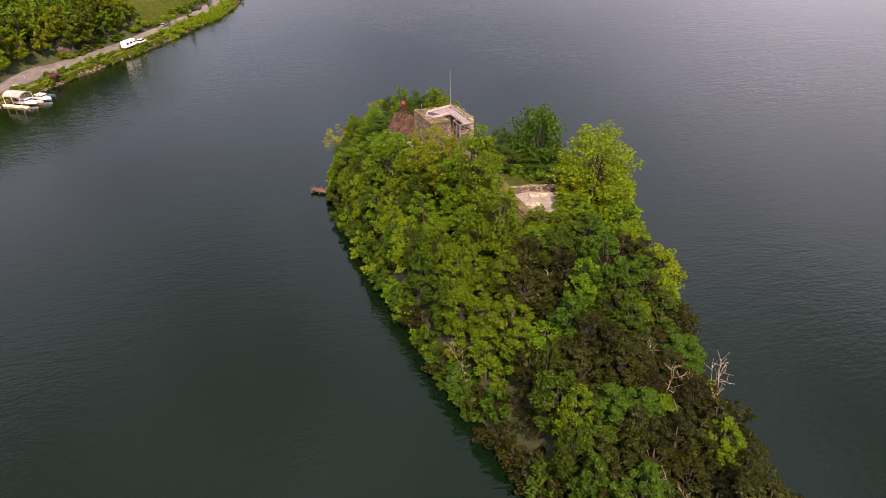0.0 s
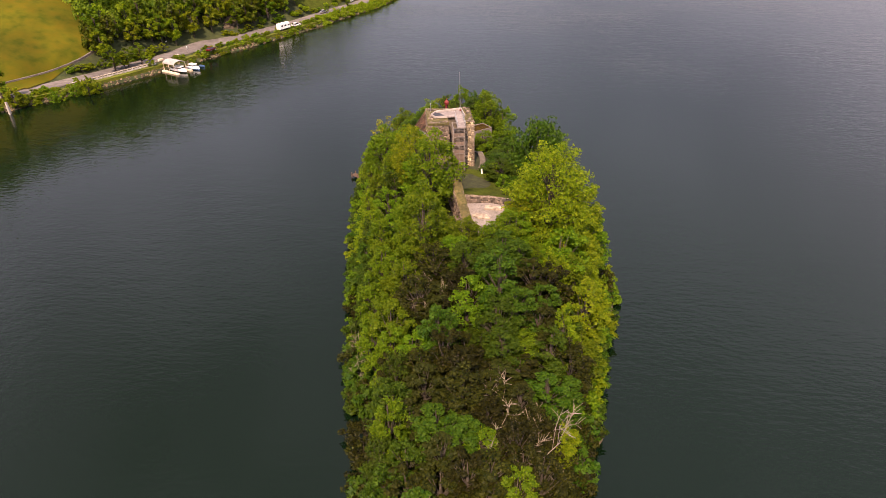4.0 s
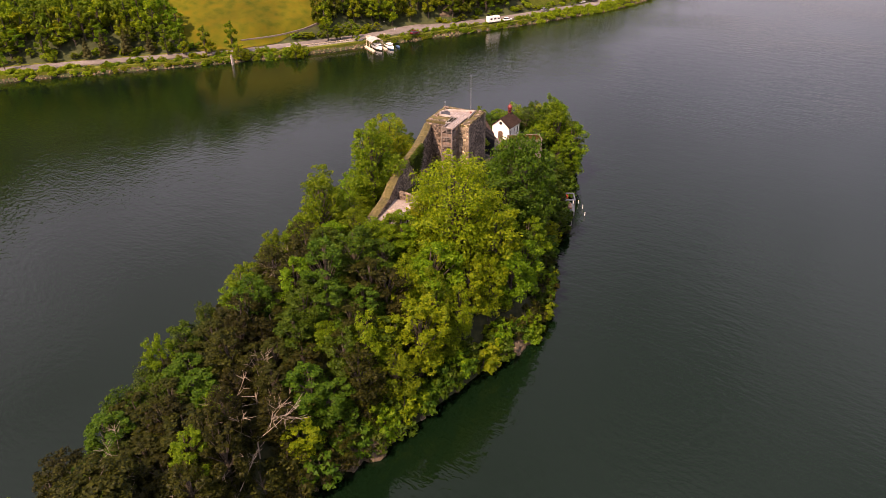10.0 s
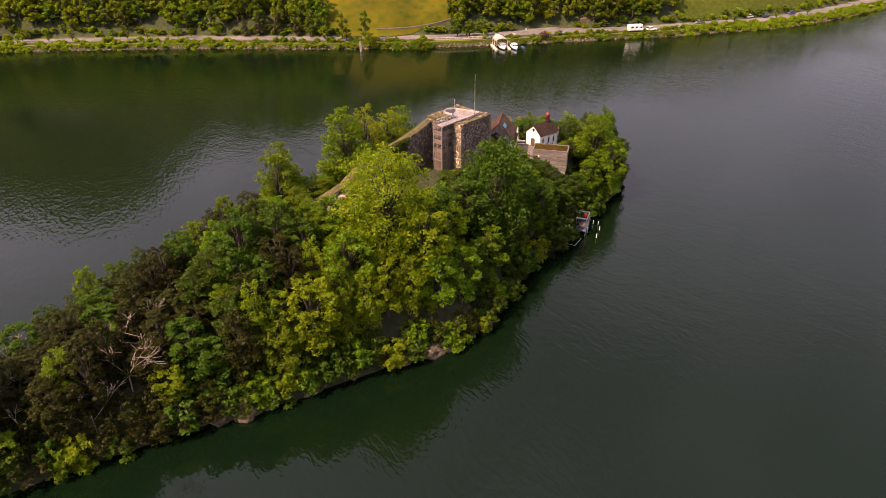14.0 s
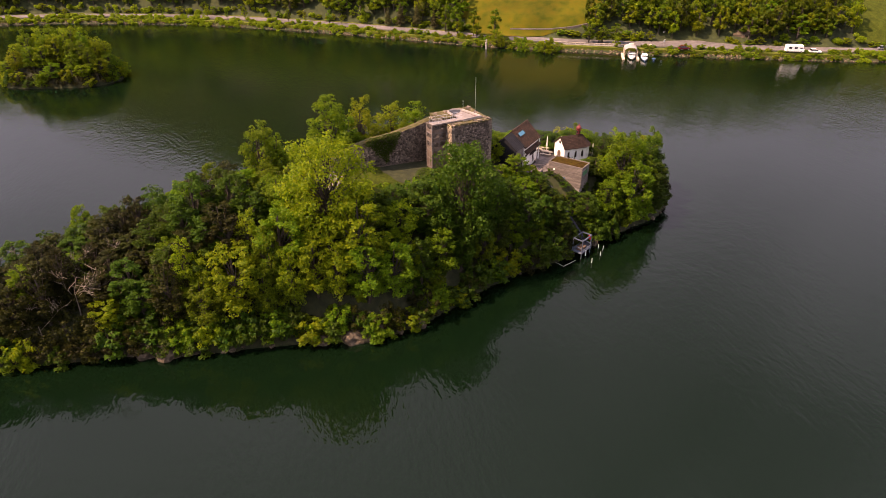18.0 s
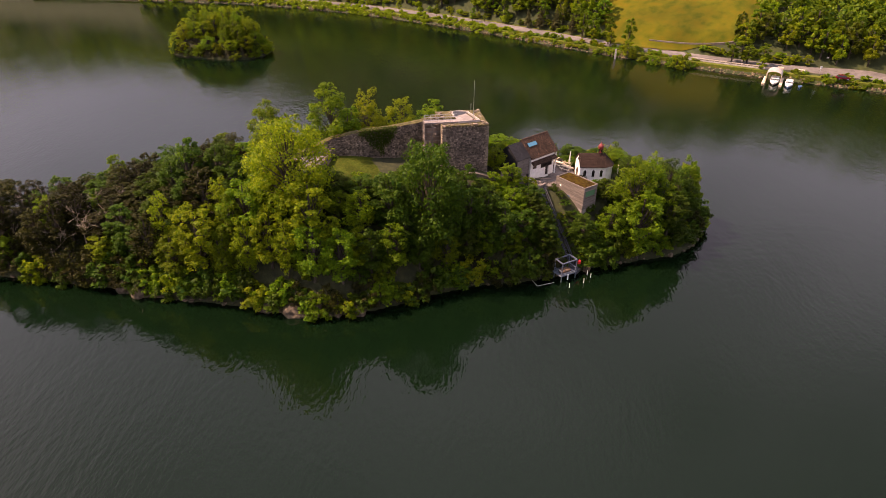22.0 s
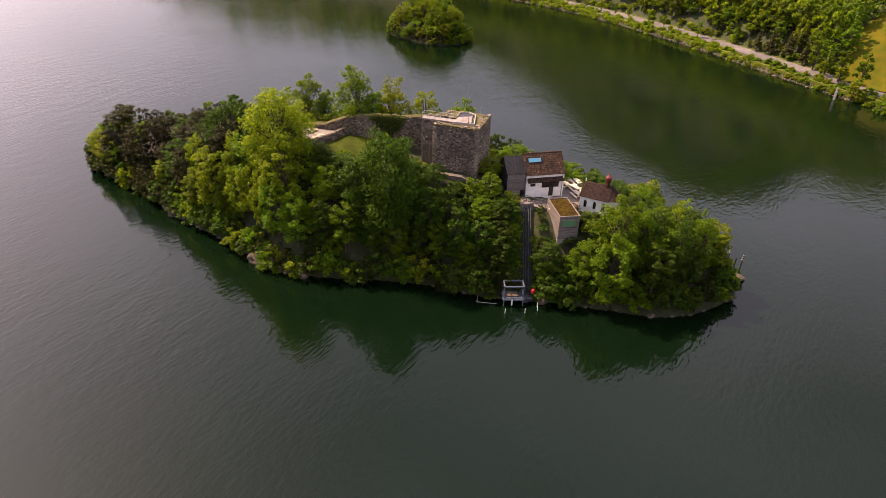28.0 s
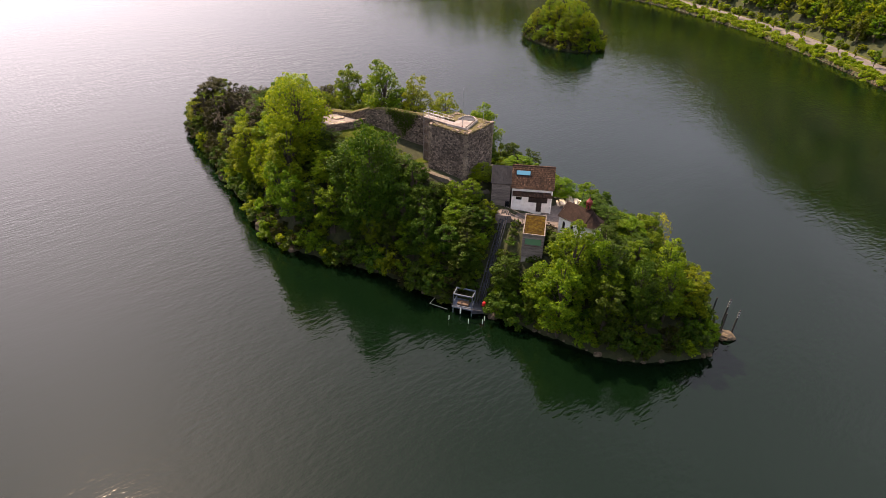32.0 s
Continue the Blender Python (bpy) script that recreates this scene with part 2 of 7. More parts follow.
ROCK = material("shore_rock", [(0.026, 0.02, 0.012), (0.066, 0.049, 0.03), (0.155, 0.118, 0.072)], 2.5, 0.85, 0.7, 5, piece=0.2)
RUBBLE = material("rubble_stone", [(0.10, 0.08, 0.065), (0.25, 0.205, 0.16), (0.42, 0.355, 0.27)], 1.6, 0.9, 0.7, 6, stain=0.4)
MORTAR = material("mortar", [(0.06, 0.05, 0.04), (0.10, 0.085, 0.068), (0.15, 0.13, 0.10)], 3, 0.95, 0.5, 10)
MOSS = material("moss", [(0.032, 0.036, 0.008), (0.07, 0.06, 0.017), (0.115, 0.09, 0.038)], 2.2, 0.95, 0.7, 10)
GRAVEL = material("gravel", [(0.12, 0.105, 0.095), (0.19, 0.166, 0.152), (0.26, 0.232, 0.21)], 4, 0.95, 0.4, 25)
CONCRETE = material("concrete", [(0.22, 0.20, 0.19), (0.30, 0.28, 0.265), (0.38, 0.355, 0.335)], 2, 0.85, 0.15, 15)
ASPHALT = material("asphalt", [(0.075, 0.066, 0.063), (0.11, 0.098, 0.093), (0.15, 0.134, 0.128)], 0.6, 0.9, 0.2, 20)
PLASTER = material("white_plaster", [(0.66, 0.63, 0.6), (0.78, 0.76, 0.73), (0.84, 0.82, 0.8)], 1.5, 0.9, 0.12, 20, stain=0.1)
CHAPELTILE = material("chapel_tile", [(0.013, 0.008, 0.007), (0.024, 0.014, 0.011), (0.044, 0.027, 0.02)], 3, 0.9, 0.4, 14, piece=0.3, stain=0.3, spec=0.2)
TILE = material("roof_tile", [(0.019, 0.011, 0.008), (0.040, 0.021, 0.013), (0.1, 0.06, 0.04)], 5, 0.85, 0.4, 14, piece=0.55, stain=0.35, spec=0.25)
SEAM = material("dark_sheet_metal", [(0.012, 0.013, 0.017), (0.018, 0.019, 0.024), (0.026, 0.027, 0.032)], 2, 0.75, 0.05, 8, spec=0.2)
BOARD = material("grey_board", [(0.085, 0.072, 0.064), (0.14, 0.12, 0.108), (0.20, 0.175, 0.158)], 3, 0.85, 0.25, 12, stretch=(0.4, 0.4, 6), piece=0.18)
TIMBER = material("brown_timber", [(0.05, 0.03, 0.02), (0.09, 0.055, 0.035), (0.14, 0.09, 0.06)], 3, 0.85, 0.3, 12, stretch=(1, 1, 0.3), piece=0.15)
DARKTIMBER = material("dark_stained_timber", [(0.018, 0.012, 0.010), (0.034, 0.022, 0.017), (0.055, 0.036, 0.027)], 3, 0.8, 0.3, 12, stretch=(1, 1, 0.3), piece=0.15)
TABLEWOOD = material("pale_table_wood", [(0.42, 0.35, 0.26), (0.54, 0.45, 0.34), (0.62, 0.53, 0.41)], 3, 0.7, 0.1, 12, piece=0.1)
STEEL = material("galvanised_steel", [(0.30, 0.31, 0.33), (0.38, 0.39, 0.41), (0.46, 0.47, 0.49)], 3, 0.45, 0.05, 10, metal=0.6)
DARKSTEEL = material("dark_steel", [(0.022, 0.025, 0.032), (0.036, 0.04, 0.05), (0.055, 0.06, 0.072)], 3, 0.6, 0.05, 10, metal=0.2, spec=0.3)
REDPAINT = material("red_paint", [(0.10, 0.010, 0.010), (0.14, 0.015, 0.014), (0.19, 0.025, 0.021)], 3, 0.6, 0.1, 10, stain=0.15)
WHITEPAINT = material("white_paint", [(0.7, 0.7, 0.69), (0.78, 0.78, 0.77), (0.83, 0.83, 0.82)], 2, 0.45, 0.03, 10, stain=0.08)
BLUEPAINT = material("blue_paint", [(0.03, 0.07, 0.16), (0.04, 0.09, 0.2), (0.06, 0.11, 0.23)], 2, 0.4, 0.03, 10)
BLACK = material("black_rubber", [(0.012, 0.012, 0.012), (0.02, 0.02, 0.02), (0.03, 0.03, 0.03)], 3, 0.7, 0.1, 10)
CARRED = material("car_red", [(0.10, 0.005, 0.012), (0.12, 0.006, 0.014), (0.14, 0.008, 0.017)], 1, 0.25, 0, stain=0.05)
PALECONC = material("pale_concrete", [(0.27, 0.24, 0.225), (0.33, 0.295, 0.28), (0.38, 0.345, 0.33)], 2, 0.8, 0.1, 15)
DECKCONC = material("deck_concrete", [(0.15, 0.13, 0.125), (0.20, 0.175, 0.168), (0.26, 0.23, 0.22)], 2, 0.85, 0.15, 15)
COURTSTONE = material("court_paving", [(0.085, 0.070, 0.063), (0.122, 0.10, 0.092), (0.165, 0.138, 0.126)], 2, 0.9, 0.2, 15)
BLUESTEEL = material("blue_grey_steel", [(0.06, 0.078, 0.115), (0.09, 0.115, 0.16), (0.125, 0.15, 0.20)], 3, 0.5, 0.05, 10, metal=0.2)
TARPAULIN = material("tarpaulin", [(0.25, 0.235, 0.23), (0.31, 0.29, 0.285), (0.37, 0.35, 0.34)], 1.5, 0.8, 0.1, 10)
CANVAS = material("canvas", [(0.62, 0.58, 0.52), (0.7, 0.66, 0.6), (0.76, 0.72, 0.66)], 2, 0.9, 0.1, 10)


def glass_material(name, colour, rough=0.05):
    m = bpy.data.materials.new(name)
    m.use_nodes = True
    b = m.node_tree.nodes["Principled BSDF"]
    b.inputs["Base Color"].default_value = (*colour, 1)
    b.inputs["Roughness"].default_value, b.inputs["Specular IOR Level"].default_value = rough, 0.8
    return m


DARKGLASS = glass_material("dark_window_glass", (0.01, 0.012, 0.015))
GREENGLASS = glass_material("green_window_glass", (0.09, 0.22, 0.12))
SKYGLASS = glass_material("skylight_glass", (0.05, 0.22, 0.34))


def water_material():
    m = bpy.data.materials.new("lake_water")
    m.use_nodes = True
    n, l = m.node_tree.nodes, m.node_tree.links
    b = n["Principled BSDF"]
    b.inputs["Base Color"].default_value = (0.0015, 0.0062, 0.0022, 1)
    b.inputs["Roughness"].default_value, b.inputs["IOR"].default_value = 0.04, 1.333
    tc = n.new("ShaderNodeTexCoord")
    turn, mp = n.new("ShaderNodeMapping"), n.new("ShaderNodeMapping")  # crests run ten degrees off the x axis
    turn.inputs["Rotation"].default_value = (0, 0, radians(-10))
    mp.inputs["Scale"].default_value = (0.42, 1.0, 1.0)
    l.new(tc.outputs["Object"], turn.inputs["Vector"]), l.new(turn.outputs[0], mp.inputs["Vector"])
    ripple, swell, gust = n.new("ShaderNodeTexNoise"), n.new("ShaderNodeTexNoise"), n.new("ShaderNodeTexNoise")
    ripple.inputs["Scale"].default_value, ripple.inputs["Detail"].default_value = 1.5, 2
    swell.inputs["Scale"].default_value, swell.inputs["Detail"].default_value = 0.36, 1
    gust.inputs["Scale"].default_value, gust.inputs["Detail"].default_value = 0.012, 2
    for x in (ripple, swell):
        l.new(mp.outputs[0], x.inputs["Vector"])
    l.new(tc.outputs["Object"], gust.inputs["Vector"])
    add = n.new("ShaderNodeMath")
    add.operation = "MULTIPLY_ADD"
    l.new(swell.outputs["Fac"], add.inputs[0])
    add.inputs[1].default_value = 0.9
    l.new(ripple.outputs["Fac"], add.inputs[2])
    gr = n.new("ShaderNodeMapRange")
    gr.inputs["From Min"].default_value, gr.inputs["From Max"].default_value = 0.42, 0.66
    gr.inputs["To Min"].default_value, gr.inputs["To Max"].default_value = 0.4, 1.1
    l.new(gust.outputs["Fac"], gr.inputs["Value"])
    mul = n.new("ShaderNodeMath")
    mul.operation = "MULTIPLY"
    l.new(add.outputs[0], mul.inputs[0]), l.new(gr.outputs[0], mul.inputs[1])
    bp = n.new("ShaderNodeBump")
    bp.inputs["Strength"].default_value, bp.inputs["Distance"].default_value = 1.0, 0.08
    l.new(mul.outputs[0], bp.inputs["Height"]), l.new(bp.outputs[0], b.inputs["Normal"])
    return m


WATER = water_material()

# ---- helpers for meshes ----
def mesh_of(bm, name, mat, smooth=False):
    me = bpy.data.meshes.new(name)
    bm.to_mesh(me)
    bm.free()
    me.materials.append(mat)
    if smooth:
        for p in me.polygons:
            p.use_smooth = True
    return me


def part(name, bm, mat, parent, label="", smooth=False):
    """One mesh object under a thing or a part."""
    ob = new(name, bm if isinstance(bm, bpy.types.Mesh) else mesh_of(bm, name, mat, smooth))
    ob.parent = parent
    return tagged(ob, label)


def solid(name, bm, mat, label, category, kind="", smooth=False, m=None):
    """A thing of one mesh."""
    ob = new(name, mesh_of(bm, name, mat, smooth))
    if m is not None:
        ob.matrix_world = m
    return tagged(ob, label, category, "", kind)


def thing(name, m, label, category, group="", kind=""):
    """An Empty at the thing's base, for its parts."""
    ob = new(name)
    ob.empty_display_size = 0.2
    ob.matrix_world = m
    return tagged(ob, label, category, group, kind)


def add_box(bm, x0, y0, z0, x1, y1, z1, m=None):
    vs = [bm.verts.new((x, y, z)) for z in (z0, z1) for x, y in ((x0, y0), (x1, y0), (x1, y1), (x0, y1))]
    if m is not None:
        for v in vs:
            v.co = m @ v.co
    for f in ((3, 2, 1, 0), (4, 5, 6, 7), (0, 1, 5, 4), (1, 2, 6, 5), (2, 3, 7, 6), (3, 0, 4, 7)):
        bm.faces.new([vs[i] for i in f])
    return vs


def box(x0, y0, z0, x1, y1, z1, bevel=0.0, m=None):
    bm = bmesh.new()
    add_box(bm, x0, y0, z0, x1, y1, z1, m)
    if bevel:
        bmesh.ops.bevel(bm, geom=bm.edges[:], offset=bevel, segments=1, affect="EDGES")
    return bm


def prism(bm, pts, z0, z1):
    """A solid over a plan; z1 a number or one height a corner."""
    tops = z1 if isinstance(z1, (list, tuple)) else [z1] * len(pts)
    lows = z0 if isinstance(z0, (list, tuple)) else [z0] * len(pts)
    lo = [bm.verts.new((x, y, z)) for (x, y), z in zip(pts, lows)]
    hi = [bm.verts.new((x, y, z)) for (x, y), z in zip(pts, tops)]
    k = len(pts)
    for i in range(k):
        bm.faces.new((lo[i], lo[(i + 1) % k], hi[(i + 1) % k], hi[i]))
    bm.faces.new(hi)
    bm.faces.new(lo[::-1])


def tube(bm, a, b, r0, r1=None, seg=6):
    a, b = Vector(a), Vector(b)
    r1 = r0 if r1 is None else r1
    d = (b - a).normalized()
    u = d.orthogonal().normalized()
    v = d.cross(u)
    ring = []
    for p, r in ((a, r0), (b, r1)):
        ring.append([bm.verts.new(p + (u * math.cos(2 * math.pi * i / seg) + v * math.sin(2 * math.pi * i / seg)) * r) for i in range(seg)])
    for i in range(seg):
        bm.faces.new((ring[0][i], ring[0][(i + 1) % seg], ring[1][(i + 1) % seg], ring[1][i]))
    bm.faces.new(ring[0][::-1])
    bm.faces.new(ring[1])


def rod(a, b, r0, r1=None, seg=8):
    bm = bmesh.new()
    tube(bm, a, b, r0, r1, seg)
    return bm


def segment_distance(px, py, line, closed=False):
    """The distance from points to a polyline, and the side (+1: left of its way)."""
    pts = list(line) + ([line[0]] if closed else [])
    best = np.full(np.shape(px), 1e9)
    side = np.zeros(np.shape(px))
    for (ax, ay), (bx, by) in zip(pts, pts[1:]):
        dx, dy = bx - ax, by - ay
        t = np.clip(((px - ax) * dx + (py - ay) * dy) / (dx * dx + dy * dy), 0, 1)
        d = np.hypot(px - ax - t * dx, py - ay - t * dy)
        s = np.sign(dx * (py - ay) - dy * (px - ax))
        near = d < best
        best = np.where(near, d, best)
        side = np.where(near, s, side)
    return best, side


def inside(px, py, poly):
    hits = np.zeros(np.shape(px), bool)
    for (ax, ay), (bx, by) in zip(poly, poly[1:] + poly[:1]):
        cross = (ay > py) != (by > py)
        with np.errstate(divide="ignore", invalid="ignore"):
            hits ^= cross & (px < (bx - ax) * (py - ay) / ((by - ay) if by != ay else 1e-9) + ax)
    return hits


def rounded(line, steps=4, closed=False):
    """A smooth curve through the corners of a polyline."""
    k, out = len(line), []
    for i in range(k if closed else k - 1):
        p = [np.array(line[(i + j) % k] if closed else line[min(max(i + j, 0), k - 1)], float) for j in (-1, 0, 1, 2)]
        for s in range(steps):
            t = s / steps
            out.append(tuple(0.5 * (2 * p[1] + (p[2] - p[0]) * t + (2 * p[0] - 5 * p[1] + 4 * p[2] - p[3]) * t * t + (3 * p[1] - p[0] - 3 * p[2] + p[3]) * t ** 3)))
    if not closed:
        out.append(tuple(map(float, line[-1])))
    return out


def value_noise(x, y, scale, seed=0):
    out = np.zeros(np.shape(x))
    flat = out.ravel()
    for i, (a, b) in enumerate(zip(np.ravel(x), np.ravel(y))):
        flat[i] = noise.noise((a * scale + seed * 17.3, b * scale, seed * 3.1))
    return flat.reshape(np.shape(x))


def smoothstep(v, a, b):
    t = np.clip((v - a) / (b - a), 0, 1)
    return t * t * (3 - 2 * t)


# ---- plan: the island, the far bank ----
SHORE = rounded([(29, 20), (33, 27), (33, 40), (32, 52), (32, 63), (32, 73), (31, 85), (31, 94), (26, 103), (21, 109), (16, 116.5), (13, 124), (8.5, 131),
                 (5, 136), (1, 143), (-4, 151), (-12, 155.2), (-17.8, 156.2), (-21.3, 151.5), (-24.5, 142), (-25.5, 130), (-24, 121), (-21, 112), (-17, 101), (-10, 85),
                 (0, 65), (6, 54), (11, 45), (17, 34), (23, 24)], 3, True)
BANK = rounded([(-150, -420), (-190, -260), (-214, -160), (-222, -105), (-226, -56), (-220, -10), (-210, 28), (-188, 80), (-164, 126), (-147, 166), (-134, 211), (-121, 262), (-115, 300),
                (-111, 324), (-114, 366), (-123, 412), (-150, 520), (-210, 700)], 4)
ISLET = rounded([(-118, -31), (-113, -24), (-112, -12), (-113, 0), (-119, 6), (-128, 6), (-134, 0), (-137, -10), (-134, -22), (-127, -30)], 3, True)


def ground_height(x, y):
    """The island's ground: a steep rim, then a shelf whose height changes along the island."""
    x, y = np.asarray(x, float), np.asarray(y, float)
    d, _ = segment_distance(x, y, SHORE, True)
    d = np.where(inside(x, y, SHORE), d, -d)
    cap = np.interp(y, [15, 30, 45, 60, 74, 80, 113, 119, 124, 138, 146, 157], [2, 4, 6.5, 10, 14, 15, 15, 12.2, 11, 10.4, 6, 2])
    rim = 0.5 + 1.25 * d
    h = np.where(d > 0, cap - np.logaddexp(0, (cap - rim) * 0.8) / 0.8, 0)
    h = np.where(d > 0, np.maximum(h, 0.3 + np.minimum(d, 2) * 0.4), d * 0.8)
    t = np.clip(((8.6 - x) * 9.7 + (131.6 - y) * 8.0) / (9.7 ** 2 + 8.0 ** 2), 0, 1)  # the lift's cutting
    off = np.hypot(x - 8.6 + 9.7 * t, y - 131.6 + 8.0 * t)
    return np.minimum(h, 0.0 + 11.7 * t + np.clip(off - 1.2, 0, 50) * 1.8)


def bank_height(x, y):
    """The far bank: a stone slope, the road's shelf, then the mountainside."""
    d, side = segment_distance(x, y, BANK)
    d = d * np.where(side > 0, 1, -1)
    shelf = d - np.clip(d - 14, 0, 6) / 6 * 5.5 * np.exp(-((y - 222) / 18) ** 2)
    up = np.interp(shelf, [-30, -2, 0, 4.5, 15.0, 23, 60, 130, 400, 900], [-6, -1.2, 0, 2.2, 2.2, 9, 25, 96, 195, 270])
    return up, d


# the lake: one sheet to the horizon
bm = bmesh.new()
vs = [bm.verts.new(p) for p in ((-2500, -3000, 0), (3000, -3000, 0), (3000, 3000, 0), (-2500, 3000, 0))]
bm.faces.new(vs)
solid("water", bm, WATER, "calm dark green lake water with fine ripples", "lake", "structure")


def height_sheet(name, xs, ys, height, mat, label, category, kind="structure", keep=None):
    X, Y = np.meshgrid(xs, ys)
    Z = height(X, Y)
    nx, ny = len(xs), len(ys)
    verts = np.stack([X, Y, Z], -1).reshape(-1, 3)
    ok = np.ones((ny, nx), bool) if keep is None else keep(X, Y, Z)
    faces = [(j * nx + i, j * nx + i + 1, (j + 1) * nx + i + 1, (j + 1) * nx + i) for j in range(ny - 1) for i in range(nx - 1)
             if ok[j, i] or ok[j, i + 1] or ok[j + 1, i] or ok[j + 1, i + 1]]
    me = bpy.data.meshes.new(name)
    me.from_pydata(verts.tolist(), [], faces)
    me.materials.append(mat)
    for p in me.polygons:
        p.use_smooth = True
    return tagged(new(name, me), label, category, "", kind)


height_sheet("ground", np.arange(-32, 39, 1.0), np.arange(14, 163, 1.0), lambda x, y: ground_height(x, y) + 0.25 * value_noise(x, y, 0.35, 2),
             SOIL, "wooded rocky island ground of dark soil", "island", keep=lambda x, y, z: z > -3)


def islet_height(x, y):
    d, _ = segment_distance(x, y, ISLET, True)
    d = np.where(inside(x, y, ISLET), d, -d)
    return np.where(d > 0, 4.5 - np.logaddexp(0, 4.2 - d), d * 0.8)


height_sheet("islet_ground", np.arange(-143, -105, 1.5), np.arange(-38, 14, 1.5), islet_height, SOIL, "low rocky islet of dark soil", "islet", keep=lambda x, y, z: z > -3)


def mountainside(x, y):
    h, d = bank_height(x, y)
    h = np.where(d > 40, 16 + (h - 16) * (1 - smoothstep(d, 40, 110) * (1 - np.interp(y, [-160, -110, -50, 30, 90, 180, 300, 420], [0.6, 0.75, 1.15, 1.1, 0.6, 0.6, 0.5, 0.45]))), h)
    h = h + smoothstep(d, 45, 130) * np.interp(y, [-160, -50, 0, 60, 180, 260, 420], [0, 5, 16, 20, 7, 8, 12])
    return h + np.clip(d - 24, 0, 30) * 0.12 * value_noise(x, y, 0.03, 5) + np.clip(d - 60, 0, 200) * 0.25 * value_noise(x, y, 0.006, 7)


HILL_X = np.concatenate([np.arange(-1100, -420, 40), np.arange(-420, -260, 10), np.arange(-260, -90, 2.0)])
HILL_Y = np.concatenate([np.arange(-460, -140, 12), np.arange(-140, 340, 2.5), np.arange(340, 760, 12)])
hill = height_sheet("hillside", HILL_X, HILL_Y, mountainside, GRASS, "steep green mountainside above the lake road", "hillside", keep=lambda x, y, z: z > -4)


def strip(name, line, d0, d1, z, mat, label, category, kind="structure", lift=0.0, parent=None):
    """A band along a line, between two distances to its left."""
    pts = [np.array(p) for p in line]
    rows = []
    for i, p in enumerate(pts):
        t = pts[min(i + 1, len(pts) - 1)] - pts[max(i - 1, 0)]
        nrm = np.array((-t[1], t[0])) / np.hypot(*t)
        a, b = (d0(p[1]) if callable(d0) else d0), (d1(p[1]) if callable(d1) else d1)
        rows.append((p + nrm * a, p + nrm * b))
    bm = bmesh.new()
    prev = None
    for a, b in rows:
        cur = [bm.verts.new((*a, z + lift)), bm.verts.new((*b, z + lift)), bm.verts.new((*b, z - 1.0)), bm.verts.new((*a, z - 1.0))]
        if prev:
            for i in range(4):
                j = (i + 1) % 4
                bm.faces.new((prev[i], cur[i], cur[j], prev[j]))
        prev = cur
    bmesh.ops.recalc_face_normals(bm, faces=bm.faces[:])
    return solid(name, bm, mat, label, category, kind)


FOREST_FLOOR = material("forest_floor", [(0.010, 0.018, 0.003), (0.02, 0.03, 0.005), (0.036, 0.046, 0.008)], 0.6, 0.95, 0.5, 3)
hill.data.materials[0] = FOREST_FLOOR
MEADOWS = [[(-171, 138), (-166, 150), (-163, 168), (-164, 187), (-185, 200), (-218, 212), (-228, 160), (-212, 139), (-192, 131)],
           [(-150, 292), (-135, 285), (-131, 300), (-128, 330), (-131, 370), (-142, 420), (-250, 430), (-250, 320)]]
for poly, mat, label in zip(MEADOWS, (MEADOW, GRASS), ("sunlit yellow-green hay meadow on the slope", "green grass slope above the road")):
    px, py = [p[0] for p in poly], [p[1] for p in poly]
    height_sheet("meadow", np.arange(min(px), max(px) + 1, 1.5), np.arange(min(py), max(py) + 1, 1.5), lambda x, y: mountainside(x, y) + 0.35, mat, label, "meadow", keep=lambda x, y, z: inside(x, y, poly))
strip("verge", rounded([p for p in BANK if -200 < p[1] < 500], 1), 1.7, 5.6, 1.6, VERGE, "grassy verge above the stone bank", "verge", lift=0.35)
ROADLINE = rounded([p for p in BANK if -260 < p[1] < 560], 2)
strip("road", ROADLINE, 7.2, lambda y: 13.8 + 6 * math.exp(-((y - 222) / 16) ** 2), 2.2, ASPHALT, "grey asphalt lakeside road with worn surface", "road", lift=0.06)
strip("inner_verge", rounded([p for p in BANK if -200 < p[1] < 150], 1), 13.8, 16.2, 1.9, VERGE, "strip of lit grass between the road and the wood", "verge", lift=0.5)
strip("pavement", ROADLINE, 5.6, 7.0, 2.2, WORNPATH, "worn gravel footpath beside the lake road", "pavement", lift=0.12)

# ---- trees ----
rng = np.random.default_rng(11)


